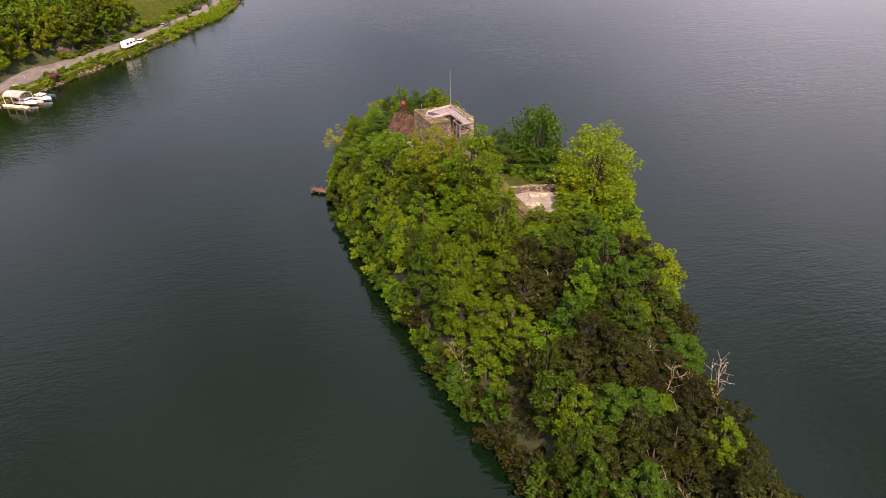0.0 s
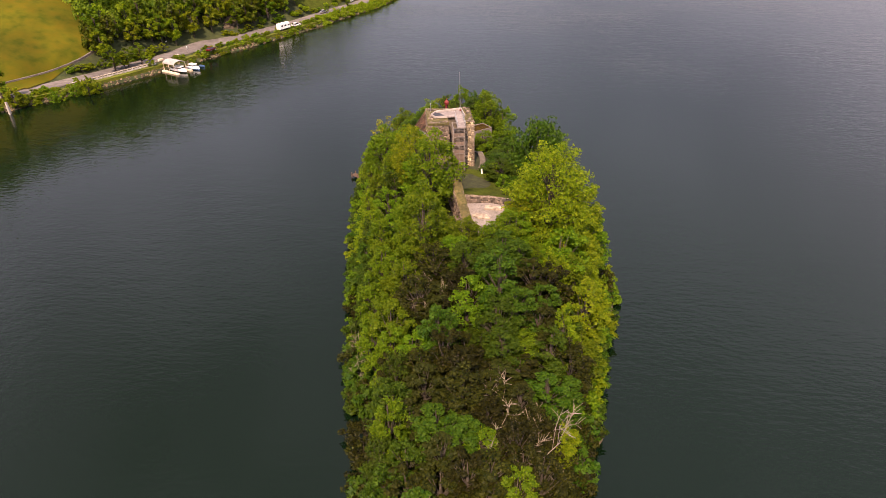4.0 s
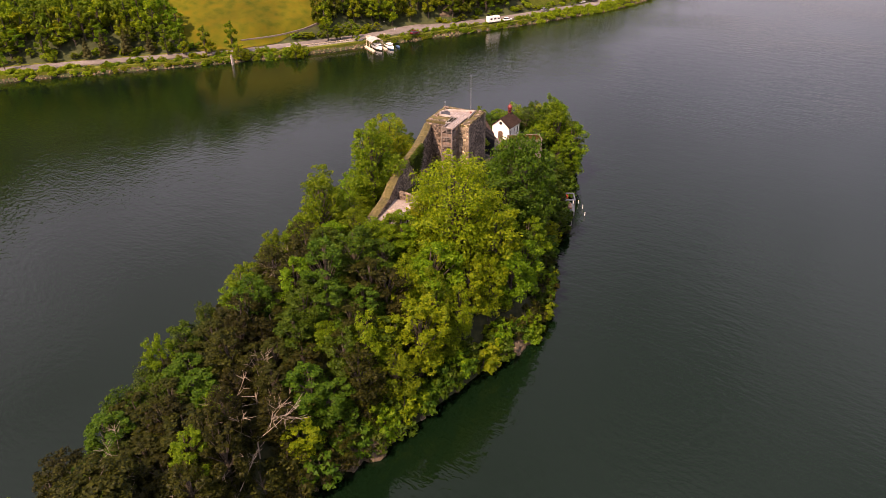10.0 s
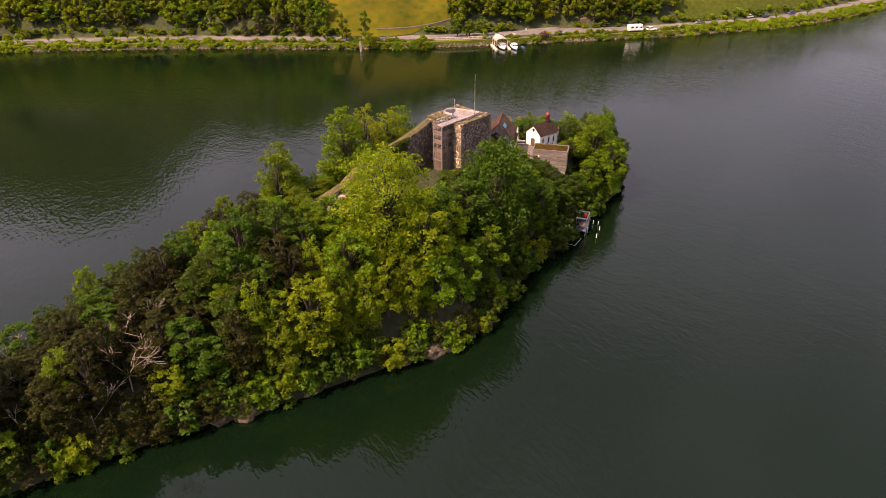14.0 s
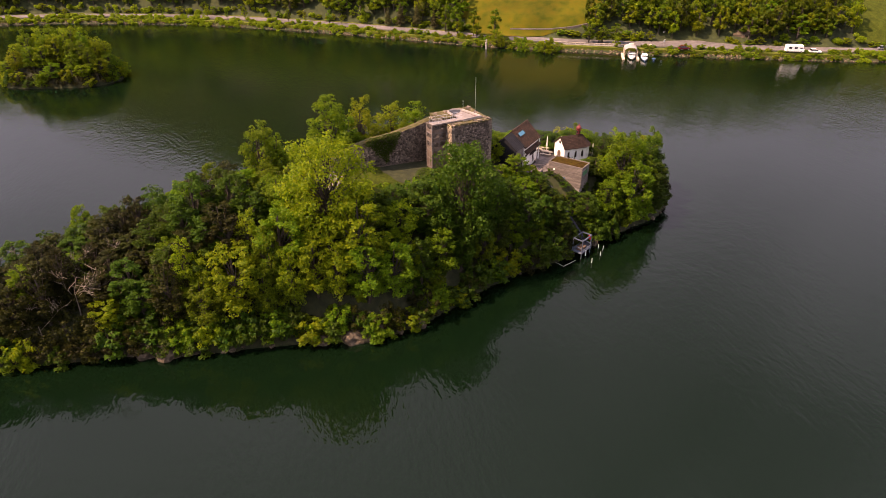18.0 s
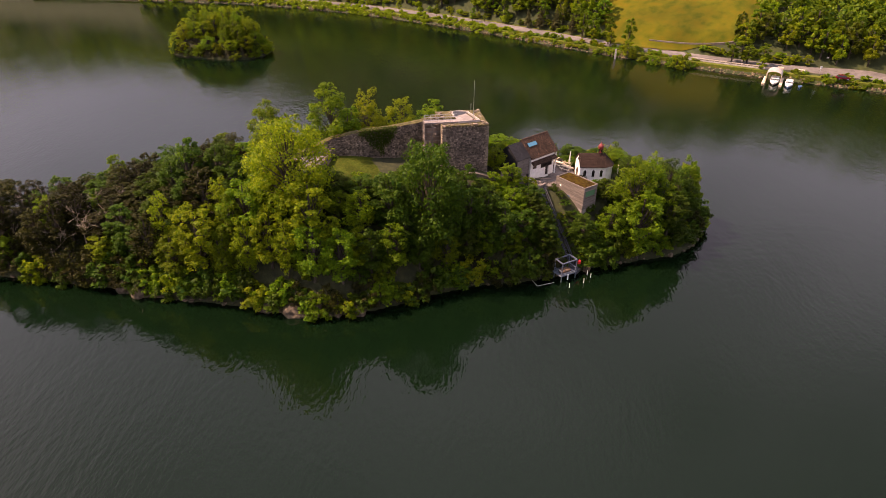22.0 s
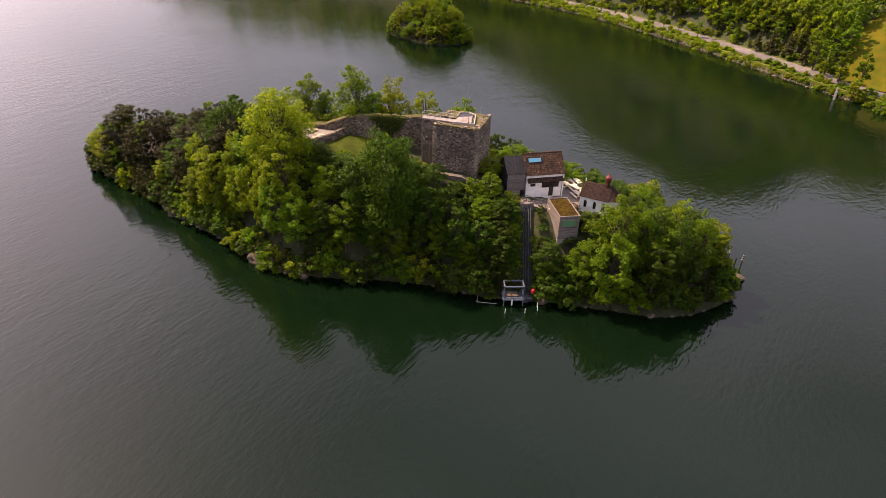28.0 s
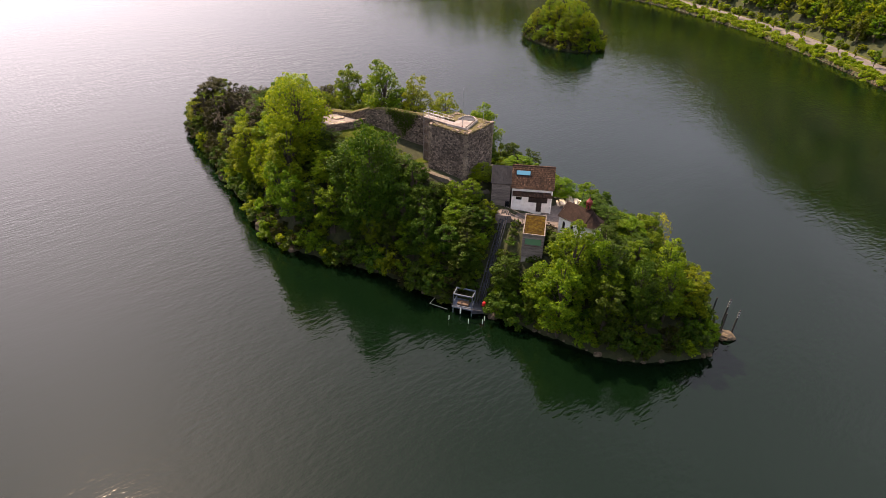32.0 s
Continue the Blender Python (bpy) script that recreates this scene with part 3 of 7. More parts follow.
def leaf_mesh(name, lobes, count, size, mat, seed, up=0.5, ragged=0.22):
    """Thousands of small leaves over the lobes (x, y, z, r, squash) of a crown."""
    g = np.random.default_rng(seed)
    L = np.array(lobes, float)
    w = L[:, 3] ** 2
    pick = g.choice(len(L), count, p=w / w.sum())
    d = g.normal(size=(count, 3))
    d[:, 2] = d[:, 2] + 0.45
    d /= np.linalg.norm(d, axis=1)[:, None]
    r = L[pick, 3] * (1.0 - ragged * g.random(count) ** 0.7 + 0.14 * g.random(count) ** 4)
    c = L[pick, :3] + d * r[:, None] * np.stack([np.ones(count), np.ones(count), L[pick, 4]], -1)
    nrm = d * 0.8 + np.array((0, 0, up)) + g.normal(size=(count, 3)) * 0.5
    nrm /= np.linalg.norm(nrm, axis=1)[:, None]
    t = np.cross(nrm, g.normal(size=(count, 3)))
    t /= np.linalg.norm(t, axis=1)[:, None]
    b = np.cross(nrm, t)
    s = size * (0.6 + 0.8 * g.random(count))[:, None]
    v = np.stack([c - t * s * 0.5 - b * s * 0.36, c - t * s * 0.5 + b * s * 0.36 + nrm * s * 0.1, c + t * s * 0.62], 1).reshape(-1, 3)
    me = bpy.data.meshes.new(name)
    me.vertices.add(count * 3), me.loops.add(count * 3), me.polygons.add(count)
    me.vertices.foreach_set("co", v.ravel())
    me.loops.foreach_set("vertex_index", np.arange(count * 3))
    me.polygons.foreach_set("loop_start", np.arange(0, count * 3, 3))
    me.update()
    me.materials.append(mat)
    return me


def crown_lobes(seed, h, r, base, n, lean=0.0, shape=1.0):
    """Billows of foliage round the stem, each one a cluster of small sprays on its outer and upper side; height h, radius r, from base up."""
    g = np.random.default_rng(seed)
    mid, half = (h + base) / 2, (h - base) / 2
    bulge = g.uniform(0.82, 1.15, 7)
    k = max(7, round(n / 2.1))
    out = []
    for i in range(k):
        a = i * 2.39996 + g.random() * 0.9
        q = -0.85 + 1.75 * (i + 0.5) / k
        side = bulge[int(a / 0.9) % 7] * (1 + 0.12 * math.sin(a * 2 + q * 5))
        ring = max(0.02, 1 - abs(q) ** ((1.5 if q > 0 else 2.4) * shape)) ** 0.7 * r * side * (0.5 + 0.28 * g.random())
        c = np.array((math.cos(a) * ring + lean * q, math.sin(a) * ring, mid + q * half * 0.9 + g.normal() * 0.03 * h))
        br = r * (0.24 + 0.14 * g.random()) * (1.1 - 0.28 * q)
        away = np.array((math.cos(a), math.sin(a), 0.55)) * 0.75
        for _ in range(4):
            d = g.normal(size=3) + away
            d /= np.linalg.norm(d)
            p = c + d * br * (0.62 + 0.34 * g.random())
            out.append((p[0], p[1], min(p[2], h * 0.99), br * (0.30 + 0.24 * g.random()), 0.5 + 0.35 * g.random()))
        out.append((c[0], c[1], c[2], br * 0.7, 0.85))
    return out


def trunk_mesh(seed, h, base, lobes, r0):
    g = np.random.default_rng(seed)
    bm = bmesh.new()
    bend = Vector((g.normal() * 0.3, g.normal() * 0.3, 0))
    pts = [Vector((0, 0, -1.2)), Vector((0, 0, base * 0.6)) + bend * 0.4, Vector((0, 0, h * 0.55)) + bend, Vector((0, 0, h * 0.88)) + bend * 0.6]
    rad = [r0 * 1.25, r0, r0 * 0.6, r0 * 0.15]
    for i in range(3):
        tube(bm, pts[i], pts[i + 1], rad[i], rad[i + 1], 6)
    for lobe in lobes[::4]:
        c = Vector(lobe[:3])
        root = pts[1].lerp(pts[2], min(1, max(0, (c.z - base) / h)))
        tube(bm, root, root.lerp(c, 0.92), r0 * 0.3, r0 * 0.08, 4)
    return mesh_of(bm, "trunk", BARK)


def broad_tree(name, seed, h, r, base, leaf, count, label, n=20, size=0.4, lean=0.0, category="tree", shape=1.0):
    lobes = crown_lobes(seed, h, r, base, n, lean, shape)
    t = thing(name, Matrix.Translation((0, 0, -500)), label, category, "trees of the island")
    part("trunk", trunk_mesh(seed, h, base, lobes, 0.022 * h), BARK, t)
    part("crown", leaf_mesh("crown", lobes, count, size, LEAF[leaf], seed), None, t)
    return t


def conifer(name, seed, h, r, leaf, count, label, size=0.35):
    g = np.random.default_rng(seed)
    lobes = []
    for i in range(26):
        q = i / 26
        a = i * 2.4
        rr = r * (1 - q) ** 0.8
        lobes.append((math.cos(a) * rr * 0.6, math.sin(a) * rr * 0.6, h * (0.16 + 0.8 * q), max(0.25, rr * 0.5), 0.45))
    t = thing(name, Matrix.Translation((0, 0, -500)), label, "tree", "trees of the island")
    bm = bmesh.new()
    tube(bm, (0, 0, -1), (0, 0, h * 0.95), 0.02 * h, 0.02, 6)
    part("trunk", mesh_of(bm, "trunk", BARK), BARK, t)
    part("crown", leaf_mesh("crown", lobes, count, size, LEAF[leaf], seed, 0.2, 0.5), None, t)
    return t


def umbrella_pine(name, seed, h, label):
    g = np.random.default_rng(seed)
    t = thing(name, Matrix.Translation((0, 0, -500)), label, "tree", "trees of the island")
    bm = bmesh.new()
    lean = Vector((0.5, 0.3, 0))
    tube(bm, (0, 0, -1), lean + Vector((0, 0, h * 0.6)), 0.2, 0.15, 6)
    tube(bm, lean + Vector((0, 0, h * 0.6)), lean * 1.4 + Vector((0, 0, h * 0.95)), 0.15, 0.05, 6)
    lobes = []
    for i in range(20):
        a, q = i * 2.4, i / 20
        reach = (2.6 if i % 3 else 1.4) * (1.0 - 0.5 * q) * g.uniform(0.75, 1.15)
        p = lean * 1.3 + Vector((math.cos(a) * reach, math.sin(a) * reach, h * (0.72 + 0.24 * q) + g.normal() * 0.25))
        tube(bm, lean * 1.2 + Vector((0, 0, h * (0.62 + 0.25 * q))), p, 0.07, 0.02, 4)
        lobes.append((*p, g.uniform(0.75, 1.15), 0.5))
    part("trunk", mesh_of(bm, "trunk", BARK), BARK, t)
    part("crown", leaf_mesh("crown", lobes, 4200, 0.26, LEAF["dark"], seed, 0.7, 0.4), None, t)
    return t


def dead_tree(name, seed, h, label):
    g = np.random.default_rng(seed)
    t = thing(name, Matrix.Translation((0, 0, -500)), label, "dead tree")
    bm = bmesh.new()

    def grow(p, d, length, r, depth):
        q = p + d * length
        tube(bm, p, q, max(r, 0.02), max(r * 0.65, 0.014), 5 if depth > 2 else 4)
        if depth == 0:
            return
        for _ in range(3 if depth > 1 else 4):
            nd = (d + Vector(g.normal(size=3) * 0.62) + Vector((0, 0, 0.12))).normalized()
            grow(p.lerp(q, 0.55 + 0.45 * g.random()), nd, length * (0.55 + 0.25 * g.random()), r * 0.5, depth - 1)

    grow(Vector((0, 0, -1)), Vector((0.05, 0.02, 1)).normalized(), h * 0.42, 0.1, 4)
    part("trunk", mesh_of(bm, "trunk", DEADWOOD), DEADWOOD, t, "bleached bare trunk with forked twigs")
    return t


FULL = 6300
KIND = {
    "bright": [broad_tree("broadleaf_tree", 101, 14, 3.6, 1.2, "bright", FULL, "fresh light green broadleaf tree with billowing crown", 69, 0.32),
               broad_tree("broadleaf_tree", 102, 14, 3.2, 1.0, "bright", FULL, "fresh light green broadleaf tree with uneven tall crown", 63, 0.31, shape=1.3),
               broad_tree("broadleaf_tree", 103, 14, 4.2, 1.2, "bright", FULL, "spreading light green broadleaf tree in spring leaf", 82, 0.34)],
    "mid": [broad_tree("broadleaf_tree", 111, 14, 3.6, 1.0, "mid", FULL, "mid green broadleaf tree with dense crown", 69, 0.32),
            broad_tree("broadleaf_tree", 112, 14, 3.2, 0.8, "mid", FULL, "mid green slender broadleaf tree", 60, 0.31, shape=1.3),
            broad_tree("broadleaf_tree", 113, 14, 4.2, 1.0, "mid", FULL, "mid green spreading broadleaf tree", 82, 0.34)],
    "dark": [broad_tree("dark_tree", 121, 14, 3.2, 0.6, "dark", FULL, "dark olive evergreen tree with dull foliage", 76, 0.29),
             broad_tree("dark_tree", 122, 14, 2.8, 0.6, "dark", FULL, "dark brownish evergreen tree with thin foliage", 56, 0.28, shape=1.4),
             broad_tree("dark_tree", 123, 14, 3.0, 1.0, "olive", 5000, "brownish olive tree with sparse dying foliage", 54, 0.29)],
    "yellow": [broad_tree("broadleaf_tree", 131, 14, 4.0, 1.0, "yellow", FULL, "yellow-green broadleaf tree lit by the low sun", 78, 0.32),
               broad_tree("broadleaf_tree", 132, 14, 3.2, 1.0, "yellow", FULL, "yellow-green broadleaf tree with open crown", 63, 0.31, shape=1.3)],
    "great": [broad_tree("great_tree", 135, 17, 6.8, 1.0, "yellow", 15000, "great yellow-green tree with towering layered crown", 170, 0.34),
              broad_tree("great_tree", 136, 12, 6.0, 0.8, "mid", 13000, "great dark green tree with broad layered crown", 150, 0.34)],
    "gold": [broad_tree("golden_tree", 137, 10, 4.2, 3.5, "gold", 900, "sparse golden yellow tree leaning over the water", 26, 0.3)],
    "bush": [broad_tree("shore_bush", 141, 4, 2.2, 0.0, "bright", 900, "light green bush overhanging the rocky shore", 26, 0.4, category="bush"),
             broad_tree("shore_bush", 142, 4, 2.2, 0.0, "mid", 900, "green bush overhanging the rocky shore", 26, 0.4, category="bush"),
             broad_tree("shore_bush", 143, 4, 2.2, 0.0, "yellow", 900, "yellow-green bush overhanging the rocky shore", 26, 0.4, category="bush"),
             broad_tree("shore_bush", 144, 4, 2.2, 0.0, "dark", 900, "dark green bush on the rocky shore", 22, 0.26, category="bush")],
    "shrub": [broad_tree("woodland_shrub", 145, 4, 2.2, 0.0, "mid", 750, "green undergrowth shrub between the trees", 24, 0.4, category="shrub"),
              broad_tree("woodland_shrub", 146, 4, 2.2, 0.0, "bright", 750, "light green undergrowth shrub between the trees", 24, 0.4, category="shrub"),
              broad_tree("woodland_shrub", 147, 4, 2.2, 0.0, "dark", 750, "dark olive undergrowth shrub between the trees", 30, 0.27, category="shrub")],
    "bare": [dead_tree("dead_tree", 151, 10, "bleached leafless dead tree among dark foliage"),
             dead_tree("dead_tree", 152, 10, "grey leafless dead tree with forked branches")],
    "pine": [umbrella_pine("pine_tree", 155, 12, "dark umbrella pine with flat tufted crown at the island tip")],
    "lake": [broad_tree("lakeside_tree", 161, 12, 3.4, 1.5, "yellow", 900, "yellow-green broadleaf tree on the far bank", 30, 0.85),
             broad_tree("lakeside_tree", 162, 12, 2.6, 1.5, "bright", 800, "slender light green tree on the far bank", 28, 0.75, shape=1.3),
             broad_tree("lakeside_tree", 163, 12, 3.8, 1.2, "forest", 900, "green broadleaf tree on the wooded far bank", 30, 0.9)],
    "roadside": [broad_tree("roadside_tree", 171, 6, 1.6, 1.0, "yellow", 700, "small yellow-green roadside tree", 24, 0.42),
                 broad_tree("roadside_tree", 172, 6, 1.5, 0.9, "bright", 700, "small green roadside tree", 24, 0.42)],
    "fir": [conifer("conifer", 181, 12, 2.6, "needle", 2600, "brownish conifer beside the lake road", 0.5)],
    "verge": [broad_tree("verge_bush", 191, 3, 1.9, 0.0, "bright", 300, "green bush on the stony bank", 16, 0.7, category="bush"),
              broad_tree("verge_bush", 192, 3, 1.9, 0.0, "yellow", 300, "yellow-green bush on the stony bank", 16, 0.7, category="bush")],
}
BASE_H = {"gold": 10.0, "pine": 12.0, "great": 17.0, "bush": 4.0, "shrub": 4.0, "bare": 10.0, "lake": 12.0, "roadside": 6.0, "fir": 12.0, "verge": 3.0}
BASE_R = {"pine": (3.4,), "bright": (3.6, 3.2, 4.2), "mid": (3.6, 3.2, 4.2), "dark": (3.2, 2.8, 3.0), "yellow": (4.0, 3.2), "gold": (4.2,), "great": (6.8, 6.0), "bush": (2.2,) * 4, "shrub": (2.2,) * 3, "bare": (2.5, 2.5), "lake": (3.4, 2.6, 3.8), "roadside": (1.6, 1.5), "fir": (2.6,), "verge": (1.9, 1.9)}
for kind in ("lake", "roadside", "fir", "verge"):
    for p in KIND[kind]:
        p["group"] = "trees of the far bank"
used = set()


def plant(kind, x, y, top=None, variant=None, radius=None, ground=None, height=None):
    """A copy of one of the kinds, with its top at the given height and its crown of the given radius."""
    z = float(ground_height(x, y)) if ground is None else ground
    h = height if height else max(2.0, top - z)
    protos = KIND[kind]
    v = int(rng.integers(len(protos))) if variant is None else variant
    p = protos[v]
    s = h / (12.0 if kind == "great" and v == 1 else BASE_H.get(kind, 14.0))
    w = radius / BASE_R[kind][v] if radius else s
    m = Matrix.Translation((x, y, z)) @ Matrix.Rotation(rng.random() * 6.283, 4, "Z") @ Matrix.Diagonal((w, w, s, 1))
    if p.name in used:
        return copy_thing(p, m @ Matrix.Diagonal((1 / p.scale.x, 1 / p.scale.y, 1 / p.scale.z, 1)))
    used.add(p.name)
    p.matrix_world = m
    return p


# the trees that stand out: kind, x, y, height of the top, variant, crown radius
for row in [("mid", 8.9, 128.2, 5.5, 0, 1.7), ("mid", 7.0, 126.6, 8.6, 1, 1.8), ("bright", 5.1, 125.0, 11.2, 0, 1.7), ("mid", 3.1, 123.4, 13.6, 1, 1.6), ("mid", 19.5, 106.8, 12.0, 0, 2.5), ("bright", 17.3, 110.6, 11.5, 1, 2.4), ("mid", 14.9, 113.8, 11.0, 0, 2.4),
            ("mid", 13.0, 117.2, 10.0, 1, 2.2), ("bright", 11.4, 121.0, 9.0, 0, 2.1), ("mid", 21.8, 103.4, 12.5, 1, 2.4), ("mid", 24.2, 100.0, 13.0, 0, 2.5), ("mid", 5.0, 122.4, 14.5, 1, 2.0), ("mid", 6.8, 124.4, 12.0, 0, 2.3), ("mid", 9.2, 126.0, 8.5, 1, 1.9), ("bright", 12.6, 76.2, 18.8, 1, 2.2), ("mid", 15.6, 77.4, 19.6, 0, 2.6), ("bright", 18.2, 80.2, 21.5, 1, 2.8), ("yellow", 18.6, 84.4, 23.0, 1, 2.8),
            ("great", 22, 86.5, 28.9, 0, 6.6), ("yellow", 25.5, 91, 22, 1, 4.2), ("bright", 25, 80, 20, 0, 4.0), ("great", 15.8, 107.5, 24.5, 1, 6.0), ("mid", 18, 101.5, 20, 0, 4.2),
            ("bright", 4.0, 86, 29, 2, 4.4), ("bright", 1.6, 88.6, 24.5, 0, 3.6), ("yellow", -0.5, 91.5, 27, 0, 3.8), ("yellow", -4.2, 96.7, 25.0, 0, 4.0), ("bright", 7.1, 75, 25.7, 2, 3.8), ("bright", -9.7, 101.3, 22.8, 2, 4.2), ("bright", -6.6, 99.0, 21.0, 0, 3.4), ("mid", 26.6, 69.2, 14.5, 0, 3.2), ("bright", 29.6, 68.4, 11.5, 0, 3.0), ("bright", 17.4, 79.0, 21.5, 0, 2.4), ("bright", 17.5, 82.3, 20.8, 0, 2.4), ("mid", 12.8, 45.2, 12.0, 2, 2.3), ("mid", 14.6, 41.8, 12.0, 0, 2.6), ("bright", 15.6, 77.0, 20.4, 2, 2.2),
            ("bright", 13.2, 47.2, 16.5, 1, 2.2), ("yellow", 29.3, 73.2, 16.6, 1, 3.6), ("bright", 3, 118.8, 17.5, 1, 2.2), ("gold", -25.2, 134.8, 12.0, 0, 4.0), ("pine", 28.1, 34.5, 14.9, 0, 4.0), ("yellow", 30.8, 25.5, 7.5, 0, 2.8), ("yellow", 31.6, 29.5, 9.0, 0, 3.0), ("yellow", 32.0, 34.0, 8.5, 0, 2.8), ("bright", 28.5, 27.6, 10.0, 0, 2.8), ("bright", 28.0, 24.0, 8.0, 2, 2.8), ("bright", 31.8, 37.0, 7.5, 0, 2.2),
            ("bright", -2.2, 140.8, 18.0, 2, 4.2), ("bright", 1.0, 142.6, 14.5, 0, 3.6), ("mid", -6.0, 143.6, 16.0, 0, 3.6), ("mid", -13.3, 107.8, 17.2, 0, 2.8), ("mid", -16.5, 109.4, 15.2, 2, 3.0), ("bright", -19.5, 112.4, 12.5, 0, 2.6), ("mid", -9, 150.2, 12.5, 0, 3.0), ("bright", -14.5, 151.0, 11.5, 1, 2.7), ("mid", -3.2, 147.6, 12.5, 1, 3.0), ("mid", -17.8, 150.6, 10, 1, 2.3), ("bare", 24.7, 52.7, 17.6, 0, 2.7), ("bare", 28.2, 50.5, 16.2, 1, 2.8), ("bare", 31, 46, 12.8, 0, 2.2), ("bare", 22.6, 37.6, 14.6, 1, 2.4), ("bare", 12, 66, 20, 1, 2.0), ("bare", 1.5, 64, 10, 0, 1.5), ("bare", 30.5, 38, 11, 1, 2.4), ("bare", 10, 78.5, 21, 0, 1.8)]:
    plant(*row)
MARKED = [(22, 86.5, 3.4), (25.5, 91, 2.6), (25, 80, 2.6), (15.8, 107.5, 3.4), (18, 101.5, 2.8), (4.2, 86, 2.6), (-0.5, 91.5, 2.4), (-3.7, 96.7, 2.6), (7.1, 75, 2.8), (-9.7, 101.3, 2.8), (13.2, 47.2, 2.4), (29.3, 73.2, 3), (3, 118.8, 2.2),
          (24.7, 52.7, 2.2), (28.2, 50.5, 2.2)]
TOPS = np.array([(30, 24, 7.5), (27, 32, 8.5), (28, 36, 9.0), (24, 40, 12.5), (15, 40, 13), (24, 47, 14), (15, 50, 14.5), (29, 55, 12), (20, 58, 16.5), (8, 58, 14.5), (3, 66, 14.5), (29, 66, 14), (20, 68, 20.5), (12, 70, 21.5), (2, 78, 20), (-5, 80, 15),
                 (28, 86, 17), (16, 97, 19), (14, 76, 17), (-8, 92, 19), (-13, 104, 18), (-19, 112, 10), (-14, 118, 14), (11, 114, 17), (12, 120, 12.5), (15, 117, 11), (6, 122, 11), (4, 134, 9), (2, 139, 11), (-5, 146, 14.5),
                 (-14, 147, 13.5), (-12, 141, 14), (-19, 137, 11.5), (-20, 127, 10.5), (-20, 147, 9), (22, 106, 13.5), (27, 97, 15)])
CLEAR = [[(-8, 100), (3, 101), (7.5, 105), (4, 116), (-9, 113)],  # tower
         [(-3.5, 105), (-4, 102), (6, 85), (11.5, 76.5), (17, 78.5), (17.5, 88), (13, 98), (7, 105)],  # wall, lawn, terrace
         [(-1, 115), (2, 121), (-1, 124), (-4, 132), (-6.5, 139), (-13, 138.5), (-13, 129), (-16.5, 124), (-9, 117)],  # house, terrace, chapel
         [(-7, 127), (-2, 124), (3.5, 130), (5, 134.5), (-1, 138), (-6, 132)],  # shed
         [(-2, 122), (1.5, 121.5), (9.5, 127.5), (14, 129), (9, 134), (4.5, 131)],  # lift track
         [(6, 100), (9, 104), (6.5, 112), (2.5, 118), (-1, 117), (3, 112)]]  # path below the tower


def canopy_top(x, y):
    w = 1.0 / ((TOPS[:, 0] - x) ** 2 + (TOPS[:, 1] - y) ** 2 + 4.0) ** 1.5
    return float((w * TOPS[:, 2]).sum() / w.sum())


# where single crowns of one kind show in the mixed wood of the southern half
PATCHES = {
    "dark": [(29, 45.5), (26.8, 43), (13.8, 65.8), (15, 58.8), (17, 52.5), (25.5, 55.1), (29, 49.8), (20.2, 45), (11.6, 63.9), (15.8, 61.3), (21.6, 43.7), (20.8, 55.7), (20.4, 41.6), (30.3, 64.3), (24.9, 57)],
    "bright": [(17.2, 46.9), (9.5, 60), (8, 53), (4.5, 60), (4.2, 65.7), (25.4, 63.4), (30.5, 70.9), (6.8, 63.1)],
    "mid": [(13, 44.5), (10.2, 41.5), (26.9, 64.4), (28, 59), (21.2, 67.2), (20.9, 60.8), (21.4, 64)],
    "yellow": [(29.4, 54.6), (29.5, 67), (27.5, 68.5)],
}


def tree_kind(x, y):
    u = rng.random()
    near = min((math.hypot(x - a, y - b), kind) for kind, line in PATCHES.items() for a, b in line)
    if near[0] < (3.0 if y > 52 or near[1] != "bright" else 1.7) and u < 0.9:
        return near[1]
    u = rng.random()
    if y < 30:
        return "bright" if u < 0.3 else ("yellow" if u < 0.75 else "dark")
    if y < 38:
        return "mid" if u < 0.15 else "dark"
    if y < 74 and x > (20 if y > 66 else 9):
        return "dark" if u < 0.66 else ("mid" if u < 0.92 else "bright")
    if y < 70:
        return "mid" if u < 0.5 else ("bright" if u < 0.72 else "dark")
    if x > 22 and y < 100:
        return "yellow" if u < 0.4 else ("bright" if u < 0.8 else "mid")
    if x < 6 and y < 118:
        return "bright" if u < 0.55 else ("mid" if u < 0.85 else "yellow")
    return "mid" if u < 0.55 else ("bright" if u < 0.92 else "yellow")


spots = list(MARKED)
cx, cy = rng.uniform(-27, 34, 9000), rng.uniform(19, 158, 9000)
cd = segment_distance(cx, cy, SHORE, True)[0]
free = inside(cx, cy, SHORE) & (cd > 2.2)
for poly in CLEAR:
    free &= ~inside(cx, cy, poly)
free &= ~((np.abs((cx - 8.6) * 8.0 - (cy - 131.6) * 9.7) / 12.57 < 2.1) & (cx > -4) & (cx < 10) & (cy > 118))  # the lift's way
for x, y, d in zip(cx[free], cy[free], cd[free]):
    gap = 2.4 if y < 74 else (2.6 if d < 5 else 3.1)
    if any((x - a) ** 2 + (y - b) ** 2 < max(gap, r) ** 2 for a, b, r in spots):
        continue
    spots.append((x, y, 0))
    z = float(ground_height(x, y))
    top = min(canopy_top(x, y) + rng.normal() * 1.6, z + 6.5 + 1.4 * d)
    if y > 146 and d < 2.8:
        continue
    plant(tree_kind(x, y), x, y, top=max(top, z + 4), radius=rng.uniform(2.1, 3.1))

